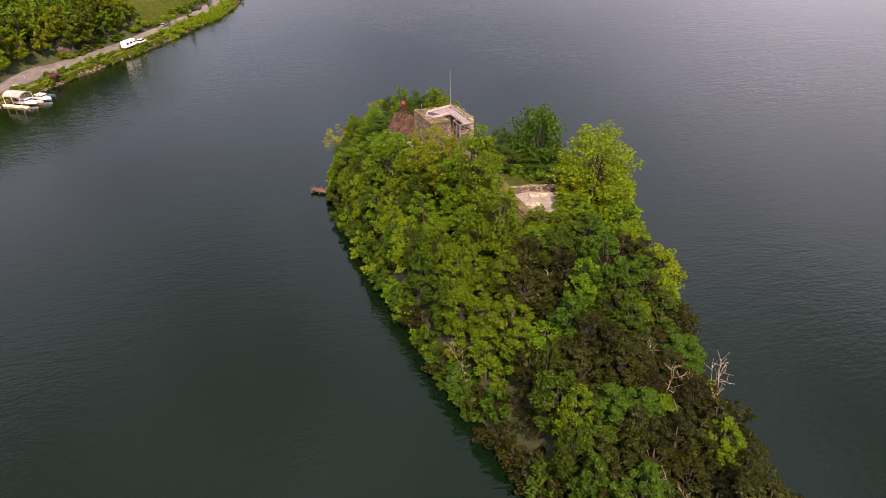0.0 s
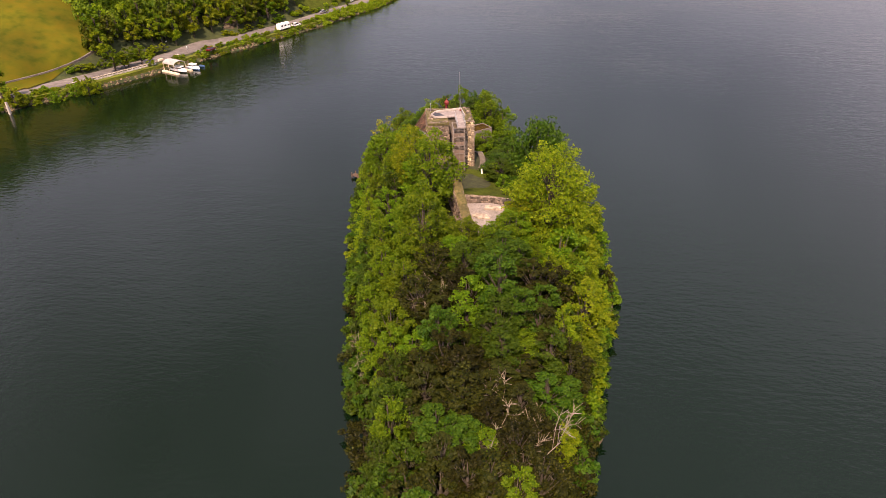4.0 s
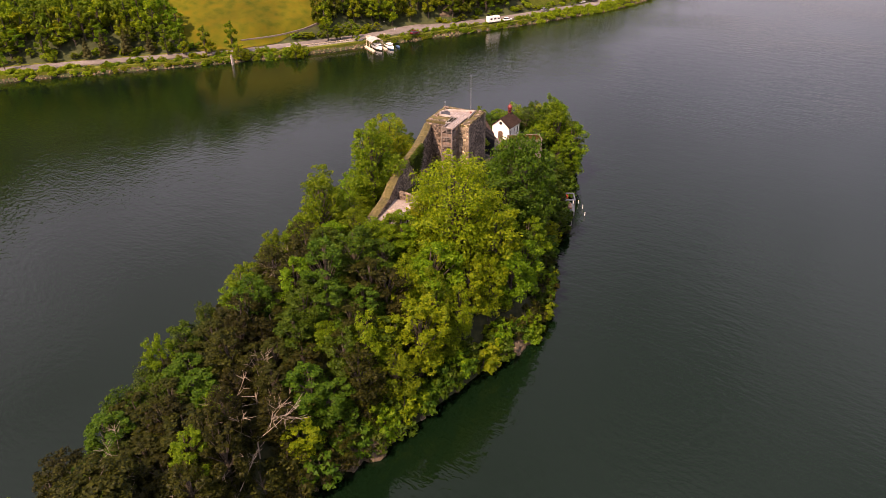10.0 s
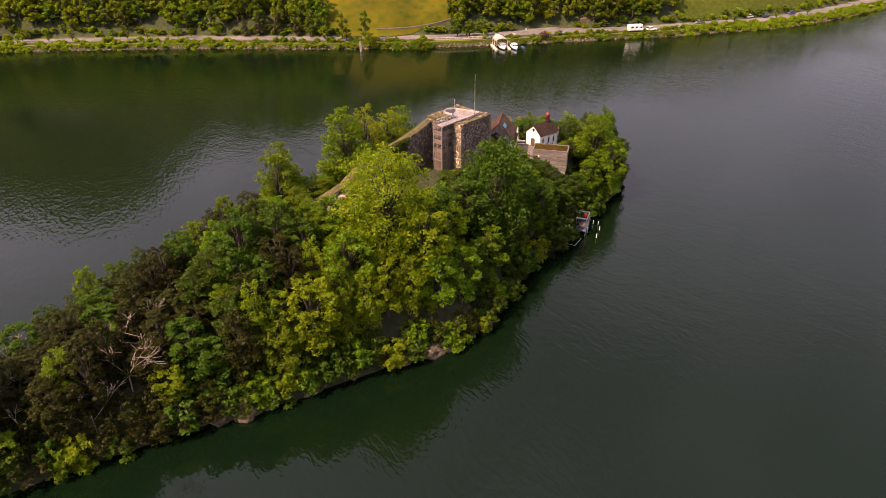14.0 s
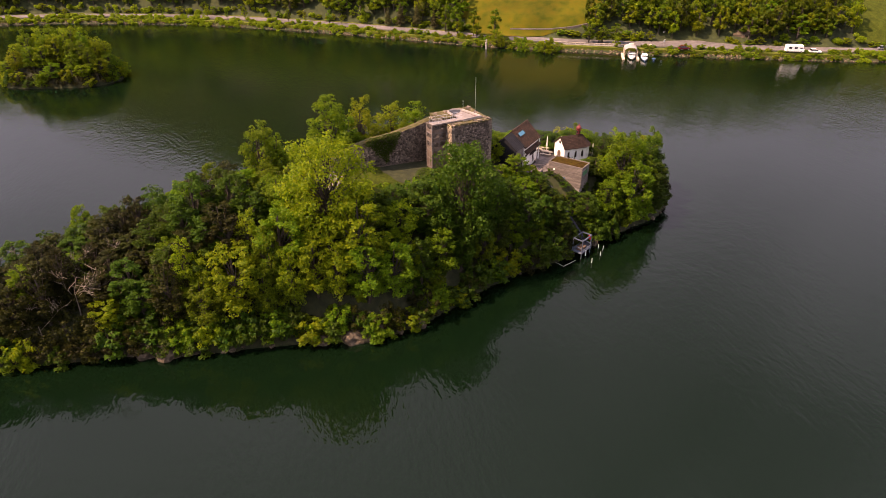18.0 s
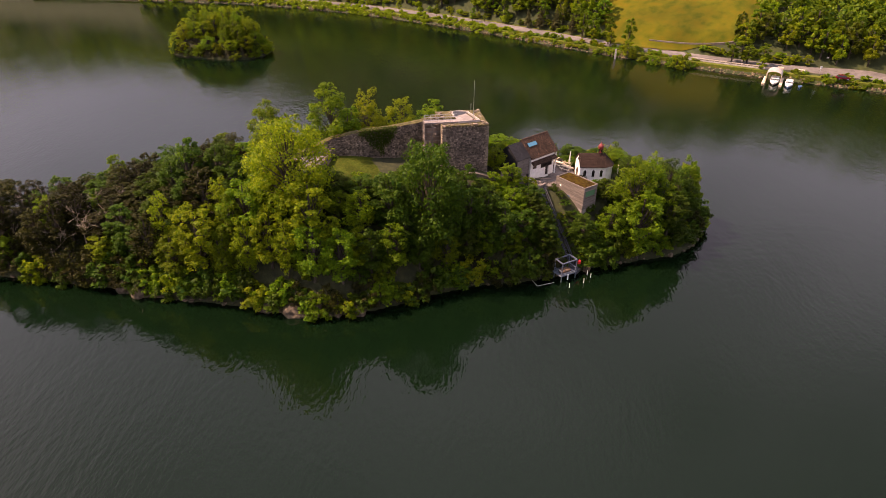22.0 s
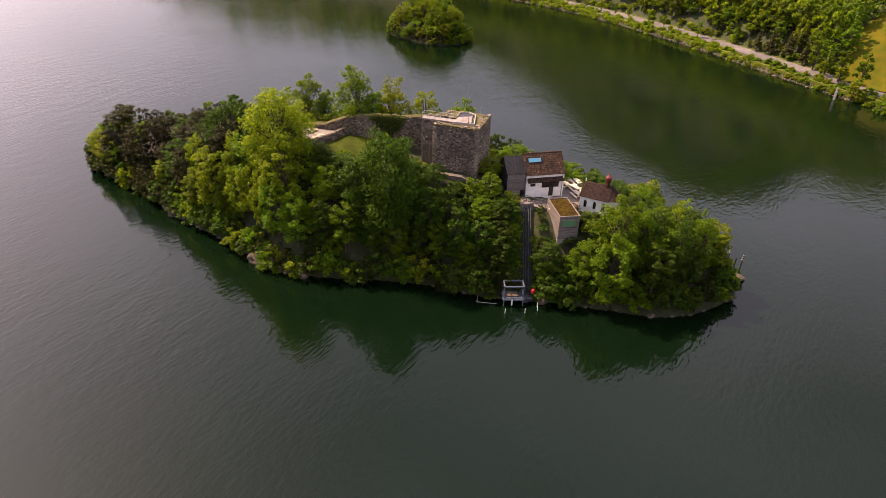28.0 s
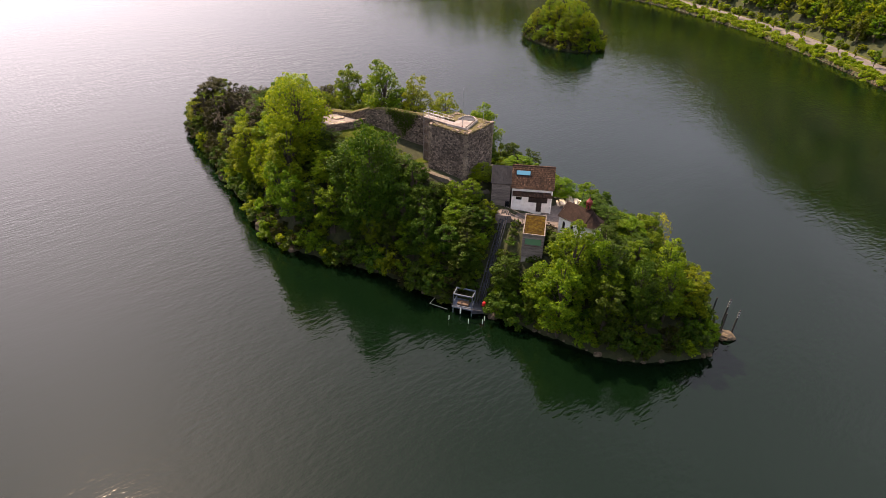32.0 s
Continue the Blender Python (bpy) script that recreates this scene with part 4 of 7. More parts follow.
# bushes all along the shore
run = 0.0
loop = SHORE + SHORE[:1]
for (ax, ay), (bx, by) in zip(loop, loop[1:]):
    span = math.hypot(bx - ax, by - ay)
    while run < span:
        t = run / span
        x, y = ax + (bx - ax) * t, ay + (by - ay) * t
        inn = Vector((-(by - ay), bx - ax)) / span * rng.uniform(-0.35, 0.9)
        run += rng.uniform(1.2, 1.9) if x > 22 else rng.uniform(1.5, 2.3)
        if math.hypot(x - 9.5, y - 130.5) < 3.2 or inside(np.array(x + inn.x), np.array(y + inn.y), CLEAR[4]):
            continue
        east = x > 15 and y > 60
        v = int(rng.choice(4, p=(0.32, 0.42, 0.14, 0.12) if east else ((0.05, 0.3, 0.03, 0.62) if y < 60 else (0.25, 0.55, 0.05, 0.15))))
        low = 0.82 if y > 140 else 1.0
        if y > 140:
            inn = inn + Vector((-(by - ay), bx - ax)) / span * 0.35
        plant("bush", x + inn.x, y + inn.y, variant=v, height=low * rng.uniform(2.6, 5.2), radius=low * rng.uniform(1.9, 2.9), ground=float(ground_height(x + inn.x, y + inn.y)) - 0.3)
    run -= span
# undergrowth between the trees near the shore and on the slope above the landing
ux, uy = rng.uniform(-24, 33, 3000), rng.uniform(22, 155, 3000)
ud = segment_distance(ux, uy, SHORE, True)[0]
free = inside(ux, uy, SHORE) & (ud > 1.5) & (ud < 14)
for i, poly in enumerate(CLEAR):
    if i != 4:
        free &= ~inside(ux, uy, poly)
free &= np.abs((ux - 8.6) * 8.0 - (uy - 131.6) * 9.7) / 12.57 > 2.3
under = []
for x, y in zip(ux[free], uy[free]):
    if any((x - a) ** 2 + (y - b) ** 2 < 3.4 for a, b in under) or any((x - a) ** 2 + (y - b) ** 2 < 1.7 for a, b, r in spots):
        continue
    if len(under) > 230:
        break
    under.append((x, y))
    h = rng.uniform(1.8, 3.4)
    plant("shrub", x, y, variant=2 if y < 66 and rng.random() < 0.7 else int(rng.integers(2)), height=h, radius=h * 0.62)
# undergrowth on the open slope beside the shed and the lift
for x, y, h in [(7.6, 127.0, 2.2), (6.2, 134.0, 2.5), (3.2, 136.5, 3), (-2.5, 137.8, 2.6), (-5.0, 135.0, 2.4), (6.2, 120.8, 3), (6.8, 124.8, 3), (4.8, 132.6, 2.2), (-3.6, 132.4, 2.2), (5.0, 117.5, 2.4), (1.0, 119.0, 1.8), (3.2, 133.3, 2.2), (1.8, 134.4, 2.2), (0.3, 135.2, 2.0), (-1.0, 136.2, 2.0), (4.0, 135.0, 2.4), (6.0, 132.6, 1.6), (-0.4, 133.2, 1.4)]:
    plant("shrub", x, y, variant=int(rng.integers(2)), height=h, radius=h * (0.6 if h > 1.5 else 0.9))
for k in range(12):
    y = 38.5 + 2.4 * k
    for x in (30.2, 27.8):
        h = rng.uniform(3.2, 4.6)
        plant("shrub", x + rng.normal() * 0.5, y + rng.normal() * 0.5, variant=2 if y < 55 else int(rng.integers(3)), height=h, radius=h * 0.55)
plant("shrub", -4.5, 131.2, variant=2, height=2.6, radius=1.4)
for k in range(9):
    t = 0.08 + 0.095 * k
    for side in (-1, 1):
        off = side * rng.uniform(1.35, 1.75)
        x, y = 8.6 - 9.7 * t + off * 0.636, 131.6 - 8.0 * t - off * 0.772
        if side < 0 and t > 0.62:
            continue
        h = rng.uniform(1.1, 2.0)
        plant("shrub", x, y, variant=int(rng.integers(2)), height=h, radius=rng.uniform(0.85, 1.1))
for x, y, h in ((-4.6, 133.4, 2.3), (-5.2, 135.4, 2.6), (-5.9, 137.2, 2.8), (-3.4, 135.9, 2.9)):
    plant("shrub", x, y, variant=int(rng.integers(2)), height=h, radius=1.3)
# low growth round the pavilion
pm = pose(-3.25, 126.55, 0, 0, 0, 50.3).inverted()
low_ = []
for x, y in zip(rng.uniform(-7, 6, 900), rng.uniform(124, 139, 900)):
    q = pm @ Vector((x, y, 0))
    if len(low_) > 26 or not (-1 < q.x < 11 and -3.4 < q.y < 6.5) or (-1.6 < q.x < 7.9 and -1.0 < q.y < 4.5) or q.x < 2.6 and q.y > 3:
        continue
    if abs((x - 8.6) * 8.0 - (y - 131.6) * 9.7) / 12.57 < 1.9 or any((x - a) ** 2 + (y - b) ** 2 < 1.5 for a, b in low_):
        continue
    low_.append((x, y))
    plant("shrub", x, y, variant=0, height=rng.uniform(0.9, 1.5), radius=rng.uniform(0.9, 1.2))
# the islet
ix, iy = rng.uniform(-138, -111, 600), rng.uniform(-32, 8, 600)
idist = segment_distance(ix, iy, ISLET, True)[0]
placed = []
for x, y, d in zip(ix, iy, np.where(inside(ix, iy, ISLET), idist, -1)):
    if d < 0.8 or any((x - a) ** 2 + (y - b) ** 2 < 2.9 ** 2 for a, b in placed):
        continue
    placed.append((x, y))
    g = float(islet_height(np.array(x), np.array(y)))
    if d < 2.0:
        plant("bush", x, y, ground=g - 0.3, height=rng.uniform(3, 5), radius=2.4)
    else:
        plant(("bright", "bright", "yellow")[int(rng.integers(3))], x, y, ground=g, height=min(3.0 + d * 0.95, 12.0) + rng.normal() * 0.8, radius=3.0)
for x, y in ISLET[::1]:
    plant("bush", x * 0.94 + -124 * 0.06, y * 0.94 + -12 * 0.06, ground=0.1, height=rng.uniform(3, 5), radius=2.6)

# ---- the castle ruin ----
def stone_material(name, a, b_, c):
    """Rubble stones that each take a tone of their own."""
    m = material(name, [a, b_, c], 2.2, 0.9, 0.6, 7, stain=0.35)
    n, l = m.node_tree.nodes, m.node_tree.links
    hsv = next(x for x in n if x.type == "HUE_SAT")
    geo, mr, mm = n.new("ShaderNodeNewGeometry"), n.new("ShaderNodeMapRange"), n.new("ShaderNodeMath")
    mr.inputs["To Min"].default_value, mr.inputs["To Max"].default_value = 0.3, 1.6
    l.new(geo.outputs["Random Per Island"], mr.inputs["Value"])
    mm.operation = "MULTIPLY"
    old = hsv.inputs["Value"].links[0].from_socket
    l.new(old, mm.inputs[0]), l.new(mr.outputs[0], mm.inputs[1]), l.new(mm.outputs[0], hsv.inputs["Value"])
    return m


STONES = stone_material("wall_stones", (0.08, 0.060, 0.047), (0.145, 0.112, 0.088), (0.245, 0.195, 0.155))
# wall stones in a paler, yellower tone that carries warm sunlight in the colour
LITPIERSTONE = stone_material("sunlit_pier_stones", (0.24, 0.19, 0.12), (0.36, 0.29, 0.19), (0.46, 0.38, 0.26))
QUOIN = material("quoin_stone", [(0.10, 0.078, 0.058), (0.17, 0.135, 0.10), (0.25, 0.20, 0.148)], 2.5, 0.9, 0.6, 7, piece=0.25)


def add_stone(bm, p, u, v, n, w, h, out, g):
    j = lambda k: g.uniform(-k, k)
    base = [p, p + u * w, p + u * w + v * h, p + v * h]
    ins, k = min(w, h) * 0.2, min(w, h) * 0.2
    top = [p + u * (x + j(k)) + v * (y + j(k)) + n * (out * g.uniform(0.6, 1.2)) for x, y in ((ins, ins), (w - ins, ins), (w - ins, h - ins), (ins, h - ins))]
    a, b = [bm.verts.new(q) for q in base], [bm.verts.new(q) for q in top]
    bm.faces.new(b)
    for i in range(4):
        bm.faces.new((a[i], a[(i + 1) % 4], b[(i + 1) % 4], b[i]))


def stone_face(bm, p, u, v, n, width, height, g, course=0.27):
    """Rough courses of stones of random length over one face; height: a number or a function of the way along."""
    p, u, v, n = (Vector(q) for q in (p, u, v, n))
    top = height if callable(height) else (lambda s: height)
    y = 0.0
    while y < max(top(0), top(width)) - 0.12:
        h = course * g.uniform(0.65, 1.3)
        x = -g.uniform(0, 0.3)
        while x < width - 0.1:
            w = course * g.uniform(0.6, 2.0)
            x0, x1 = max(x, 0.0), min(x + w, width)
            hh = min(h, top((x0 + x1) / 2) - y)
            if x1 - x0 > 0.14 and hh > 0.12:
                add_stone(bm, p + u * (x0 + 0.025) + v * (y + 0.02), u, v, n, x1 - x0 - 0.05, hh - 0.04, g.uniform(0.03, 0.15), g)
            x += w
        y += h


TW = pose(-0.8, 109.0, 15.0, 0, 0, 23)
tower = thing("castle_tower", TW, "ruined square rubble stone tower with mossy flat top", "tower")
g = np.random.default_rng(5)
bm = bmesh.new()
E = 4.0
add_box(bm, -E, -0.6, -3.0, E, E, 8.1)  # main body behind the open stairwell
add_box(bm, 2.4, -E, -3.0, E, -0.6, 8.1)  # pier
add_box(bm, -E, -E, -3.0, -0.4, -0.6, 7.9)  # broken corner
part("core", bm, MORTAR, tower, "mortar core of the tower walls")
bm = bmesh.new()
X, Y, Z = Vector((1, 0, 0)), Vector((0, 1, 0)), Vector((0, 0, 1))
stone_face(bm, (E, -E, -2.5), Y, Z, X, 8.0, 10.7, g)
stone_face(bm, (E, E, -2.5), -X, Z, Y, 8.0, 10.7, g)
stone_face(bm, (-E, E, -2.5), -Y, Z, -X, 8.0, 10.6, g)
stone_face(bm, (-E, -E, -2.5), X, Z, -Y, 3.6, lambda s: 10.3 + 0.35 * math.sin(s * 3.1), g)
stone_face(bm, (-0.4, -E, -2.5), Y, Z, X, 3.4, 10.3, g)
tagged(part("stonework", bm, STONES, tower, "rough grey-brown rubble stones in uneven courses"), kind="stuff")
# the pier's sunny face: its sunlight is painted in with the paler stones
bm = bmesh.new()
stone_face(bm, (2.4, -E, -2.5), X, Z, -Y, 1.6, 10.7, g, 0.46)
tagged(part("sunlit_pier_stonework", bm, LITPIERSTONE, tower, "stones of the free pier with sunlight painted in as paler yellow"), kind="stuff")
quoin = []
for k in range(3):
    quoin.append(mesh_of(box(-0.05, -0.05, 0, 0.85 - 0.15 * k, 0.5 + 0.1 * k, 0.5 - 0.04 * k, 0.05), "quoin", QUOIN))
for cx_, cy_, turn in ((E, -E, 90), (E, E, 180), (-E, E, 270), (2.4, -E, 0)):
    z = -1.5
    i = 0
    while z < 7.6:
        ob = part("quoin", quoin[int(g.integers(3))], QUOIN, tower)
        flip = -1 if i % 2 else 1
        ob.matrix_local = pose(cx_, cy_, z, 0, 0, turn) @ pose(-0.08, -0.08, 0) @ (Matrix.Identity(4) if flip > 0 else Matrix(((0, 1, 0, 0), (1, 0, 0, 0), (0, 0, 1, 0), (0, 0, 0, 1))))
        z += 0.52
        i += 1
# uneven crown of the walls, moss and rubble on top
N = 26
bm = bmesh.new()
grid = {}
for j in range(N + 1):
    for i in range(N + 1):
        x, y = -E - 0.06 + 8.12 * i / N, -E - 0.06 + 8.12 * j / N
        edge = min(E - abs(x), E - abs(y))
        grid[i, j] = bm.verts.new((x, y, 8.12 + 0.10 * noise.noise((x * 0.9, y * 0.9, 3)) + (0.16 if edge < 0.7 else 0.0) * (0.6 + noise.noise((x * 2, y * 2, 9)))))
for j in range(N):
    for i in range(N):
        x, y = -E + 8 * (i + 0.5) / N, -E + 8 * (j + 0.5) / N
        if not (-0.4 < x < 2.4 and y < -0.6):
            bm.faces.new((grid[i, j], grid[i + 1, j], grid[i + 1, j + 1], grid[i, j + 1]))
bmesh.ops.delete(bm, geom=[v for v in bm.verts if not v.link_faces], context="VERTS")
ext = bmesh.ops.extrude_face_region(bm, geom=bm.faces[:])
for v in [q for q in ext["geom"] if isinstance(q, bmesh.types.BMVert)]:
    v.co.z -= 0.35
bmesh.ops.recalc_face_normals(bm, faces=bm.faces[:])
part("wall_top", bm, MOSS, tower, "mossy weathered top of the ruined walls")
bm = bmesh.new()
for k in range(90):
    a, b = g.uniform(-E, E), g.choice([-1, 1]) * g.uniform(3.2, 3.9)
    x, y = (a, b) if g.random() < 0.5 else (b, a)
    if -0.6 < x < 2.6 and y < 0:
        continue
    s = g.uniform(0.12, 0.32)
    add_box(bm, -s, -s * 0.7, -0.1, s, s * 0.7, s * 0.7, pose(x, y, 8.12, g.uniform(-15, 15), g.uniform(-15, 15), g.uniform(0, 180)))
tagged(part("loose_stone", bm, STONES, tower, "loose stones along the broken wall top"), kind="stuff")

deck = thing("viewing_deck", TW @ pose(0, 0, 8.3), "pale concrete viewing deck with parapet on the tower", "deck")
bm = bmesh.new()
prism(bm, [(0.9, -6.8), (2.35, -6.8), (2.35, -1.0), (2.3, 2.2), (-2.1, 1.2), (-2.3, -1.0), (0.9, -1.0)], -0.15, 0.06)
part("floor", bm, DECKCONC, deck, "pale concrete floor")
rim = [(-0.6, -1.2), (-2.6, -1.2), (-3.2, 0.2), (-2.3, 1.7), (2.4, 2.8), (2.75, -1.0)]
for (ax, ay), (bx, by) in zip(rim, rim[1:]):
    L, ang = math.hypot(bx - ax, by - ay), math.degrees(math.atan2(by - ay, bx - ax))
    part("parapet", box(-0.07, -0.07, -0.1, L + 0.1, 0.07, 0.3, 0.02, pose(ax, ay, 0, 0, 0, ang)), PALECONC, deck, "white parapet of the deck")
# thin dark plate on the wall top stands for the shade down the open well
bm = bmesh.new()
prism(bm, [(-2.5, -1.1), (-0.6, -1.1), (-1.6, 0.9), (-2.4, 1.4), (-3.0, 0.2)], 0.07, 0.1)
part("well_shade_plate", bm, DARKSTEEL, deck, "flat dark plate for the shade inside the well beside the deck")
for x in (0.95, 2.3):
    ys = np.arange(-6.75, -1.0, 1.15)
    for y in ys:
        part("post", rod((x, y, 0), (x, y, 1.0), 0.03, seg=6), STEEL, deck)
    for z in (0.5, 1.0):
        part("handrail", rod((x, -6.75, z), (x, -1.0, z), 0.03, seg=6), STEEL, deck)
part("handrail", rod((0.95, -6.75, 1.0), (2.3, -6.75, 1.0), 0.03, seg=6), STEEL, deck)

STAIRPANEL = material("stair_panel", [(0.075, 0.052, 0.04), (0.115, 0.083, 0.066), (0.165, 0.125, 0.10)], 2.5, 0.85, 0.2, 12, stretch=(1, 1, 0.3), piece=0.2)
stair = thing("stair_tower", TW @ pose(0.2, -6.8, 0), "slim weathered steel stair tower against the stone wall", "stairs")
for x in (0.0, 1.9):
    for y in (0.0, 1.4, 2.8):
        part("column", box(x - 0.09, y - 0.09, -2, x + 0.09, y + 0.09, 8.25, 0.015), BOARD, stair, "grey steel column")
for z in np.arange(0.4, 8.3, 1.55):
    for y in (0.0, 2.8):
        part("crossbeam", box(0, y - 0.07, z, 1.9, y + 0.07, z + 0.14), BOARD, stair)
    for x in (0.0, 1.9):
        part("crossbeam", box(x - 0.07, 0, z, x + 0.07, 2.8, z + 0.14), BOARD, stair)
for x0, x1, y0, y1 in ((0.1, 1.8, -0.02, 0.03), (1.88, 1.93, 0.1, 2.7), (-0.03, 0.02, 0.1, 2.7)):
    for k in range(5):
        z0 = 0.55 + 1.55 * k
        tall = 1.35 if k < 2 else 0.55
        part("panel", box(x0, y0, z0, x1, y1, z0 + tall, 0.01), STAIRPANEL, stair, "rusty brown infill panel")
    part("panel", box(x0, y0, -2.0, x1, y1, 0.4, 0.01), STAIRPANEL, stair, "rusty brown infill panel")
for z in np.arange(3.9, 8.1, 0.26):
    part("bar", box(0.1, -0.015, z, 1.8, 0.015, z + 0.05), BOARD, stair)
    part("bar", box(1.89, 0.1, z, 1.92, 2.7, z + 0.05), BOARD, stair)
part("mullion", box(0.88, -0.05, 0, 1.0, 0.05, 8.2), BOARD, stair)
tread = mesh_of(box(0.15, -0.13, -0.03, 1.75, 0.13, 0.03), "tread", BOARD)
for i in range(38):
    q = i % 10
    part("tread", tread, BOARD, stair).location = (0, 0.35 + (q if (i // 10) % 2 == 0 else 9 - q) * 0.23, i * 0.215)

mast = thing("flagpole", TW @ pose(2.17, 1.69, 8.3), "tall thin pale flagpole without a flag", "flagpole")
part("pole", rod((0, 0, 0), (0, 0, 7.1), 0.045, 0.03, 8), STEEL, mast)
part("foot", rod((0, 0, 0), (0, 0, 0.35), 0.16, 0.12, 8), REDPAINT, mast, "red box at the foot of the pole")
aerial = thing("lightning_rod", TW @ pose(-3.2, 2.4, 8.2), "short white metal rod on the tower", "rod")
part("pole", rod((0, 0, 0), (0, 0, 1.5), 0.03, seg=6), STEEL, aerial)
part("head", rod((0, 0, 1.3), (0, 0, 1.6), 0.07, 0.05, 6), STEEL, aerial)

# curtain wall from the tower to the terrace
WALL = [(-2.9, 104.2, 22.5), (-0.4, 100.6, 21.9), (2.4, 96.6, 21.5), (5.0, 92.4, 21.4), (7.6, 87.6, 20.5), (9.6, 84.0, 18.8), (11.2, 81.0, 18.3), (12.9, 78.2, 18.2)]
curtain = thing("curtain_wall", Matrix.Identity(4), "long ruined stone curtain wall with grassy mossy crest", "wall")
g = np.random.default_rng(6)
core, face, crest = bmesh.new(), bmesh.new(), bmesh.new()
half = 0.6
for (ax, ay, az), (bx, by, bz) in zip(WALL, WALL[1:]):
    u = Vector((bx - ax, by - ay, 0))
    L = u.length
    u /= L
    n = Vector((u.y, -u.x, 0))  # towards the water side of the lawn
    A, B = Vector((ax, ay, 0)), Vector((bx, by, 0))
    q = [A - n * half, B - n * half, B + n * half, A + n * half]
    prism(core, [(p.x, p.y) for p in q], 9.0, [az, bz, bz, az])
    for s in (1, -1):
        p0 = (A + n * half) if s > 0 else (B - n * half)
        z0 = 11.5
        hgt = (lambda t, a=az, b=bz, l=L: a + (b - a) * t / l - 11.5) if s > 0 else (lambda t, a=bz, b=az, l=L: a + (b - a) * t / l - 11.5)
        stone_face(face, (p0.x, p0.y, z0), u * s, Z, n * s, L, hgt, g)
    k = 10
    for i in range(k):
        for w0, w1 in ((-1, -0.3), (-0.3, 0.4), (0.4, 1)):
            quad = []
            for t, w in ((i, w0), (i + 1, w0), (i + 1, w1), (i, w1)):
                p = A + u * (L * t / k) + n * (w * (half + 0.1))
                zz = az + (bz - az) * t / k + 0.08 + 0.14 * noise.noise((p.x * 1.3, p.y * 1.3, 2)) + (0.12 if abs(w) < 0.9 else -0.1)
                quad.append(crest.verts.new((p.x, p.y, zz)))
            crest.faces.new(quad)
bmesh.ops.remove_doubles(crest, verts=crest.verts[:], dist=0.01)
part("core", core, MORTAR, curtain)
tagged(part("stonework", face, STONES, curtain, "rough rubble stones of the wall"), kind="stuff")
part("crest", crest, MOSS, curtain, "mossy grass crest on the wall")
bm = bmesh.new()
stone_face(bm, (12.9 - 0.6, 78.2 - 0.35, 12.0), Vector((0.86, 0.5, 0)), Z, Vector((0.5, -0.86, 0)), 1.4, 7.2, g)
tagged(part("wall_end", bm, STONES, curtain, "broken end of the wall"), kind="stuff")
ivy_lobes = [(1.9 + 3.3 * t + 0.66, 97.4 - 5.3 * t + 0.4, 21.5 - k * 0.5, 0.42, 1.1) for t in (0.0, 0.1, 0.2, 0.3, 0.4, 0.5, 0.6, 0.7, 0.8, 0.9, 1.0) for k in range(int(2 + 8 * (t / 0.4 if t < 0.4 else (1 - t) / 0.6)))]
ivy = new("ivy", leaf_mesh("ivy", ivy_lobes, 4200, 0.2, LEAF["mid"], 77))
tagged(ivy, "dark green ivy hanging down the stone wall", "ivy")

# lawn, upper terrace, path
LAWN = [(-1.6, 104.2), (5.9, 91.5), (8.4, 88.2), (16.2, 88.6), (15.5, 93), (12, 99), (8.2, 103.5), (5.0, 104.8), (2.0, 104.6)]


def lawn_height(x, y):
    return 15.05 + 2.2 * smoothstep(-np.asarray(y), -101.0, -89.0) + 0.06 * value_noise(x, y, 0.6, 4)


height_sheet("lawn", np.arange(-2.5, 18, 0.5), np.arange(87, 106, 0.5), lawn_height, GRASS, "sloping green lawn inside the ruin", "lawn", keep=lambda x, y, z: inside(x, y, LAWN))
bm = bmesh.new()
prism(bm, LAWN, 8.0, [float(lawn_height(np.array(x), np.array(y))) - 0.25 for x, y in LAWN])
solid("lawn_bank", bm, SOIL, "earth bank under the lawn", "bank", "structure")
TERRACE = [(8.3, 86.5), (9.9, 83.4), (11.6, 80.4), (16.6, 81.2), (17.6, 87.4), (12.5, 88.0)]
bm = bmesh.new()
prism(bm, TERRACE, 9.0, 17.75)
solid("terrace", bm, GRAVEL, "pale gravel terrace at the end of the ruin", "terrace", "structure")
low = thing("low_wall", Matrix.Identity(4), "low rough stone wall between lawn and terrace", "wall")
core, face = bmesh.new(), bmesh.new()
for a, b in zip([(8.6, 87.7), (12.5, 88.4)], [(12.5, 88.4), (17.4, 88.3)]):
    A, B = Vector((*a, 0)), Vector((*b, 0))
    u = (B - A).normalized()
    n = Vector((u.y, -u.x, 0))
    L = (B - A).length
    prism(core, [(p.x, p.y) for p in (A - n * 0.28, B - n * 0.28, B + n * 0.28, A + n * 0.28)], 16.0, 18.55)
    for p, s in ((A + n * 0.28, 1), (B - n * 0.28, -1)):
        stone_face(face, (p.x, p.y, 16.6), u * s, Z, n * s, L, 2.0, g, 0.34)
    stone_face(face, (*(A + n * 0.28).xy, 18.55), u, -n, Z, L, 0.56, g, 0.34)
part("core", core, MORTAR, low)
tagged(part("stonework", face, STONES, low, "rough pale stones"), kind="stuff")
for pts in ([(11.2, 83.2), (12.4, 82.6), (14.0, 83.0), (13.2, 84.1), (11.6, 84.0)], [(12.4, 85.6), (15.0, 86.0), (15.4, 87.0), (12.2, 86.8)]):
    bm = bmesh.new()
    prism(bm, pts, 17.6, 17.98)
    bmesh.ops.bevel(bm, geom=bm.edges[:], offset=0.05, segments=1, affect="EDGES")
    solid("foundation", bm, RUBBLE, "low dark stone foundation on the gravel terrace", "foundation")
bm = bmesh.new()
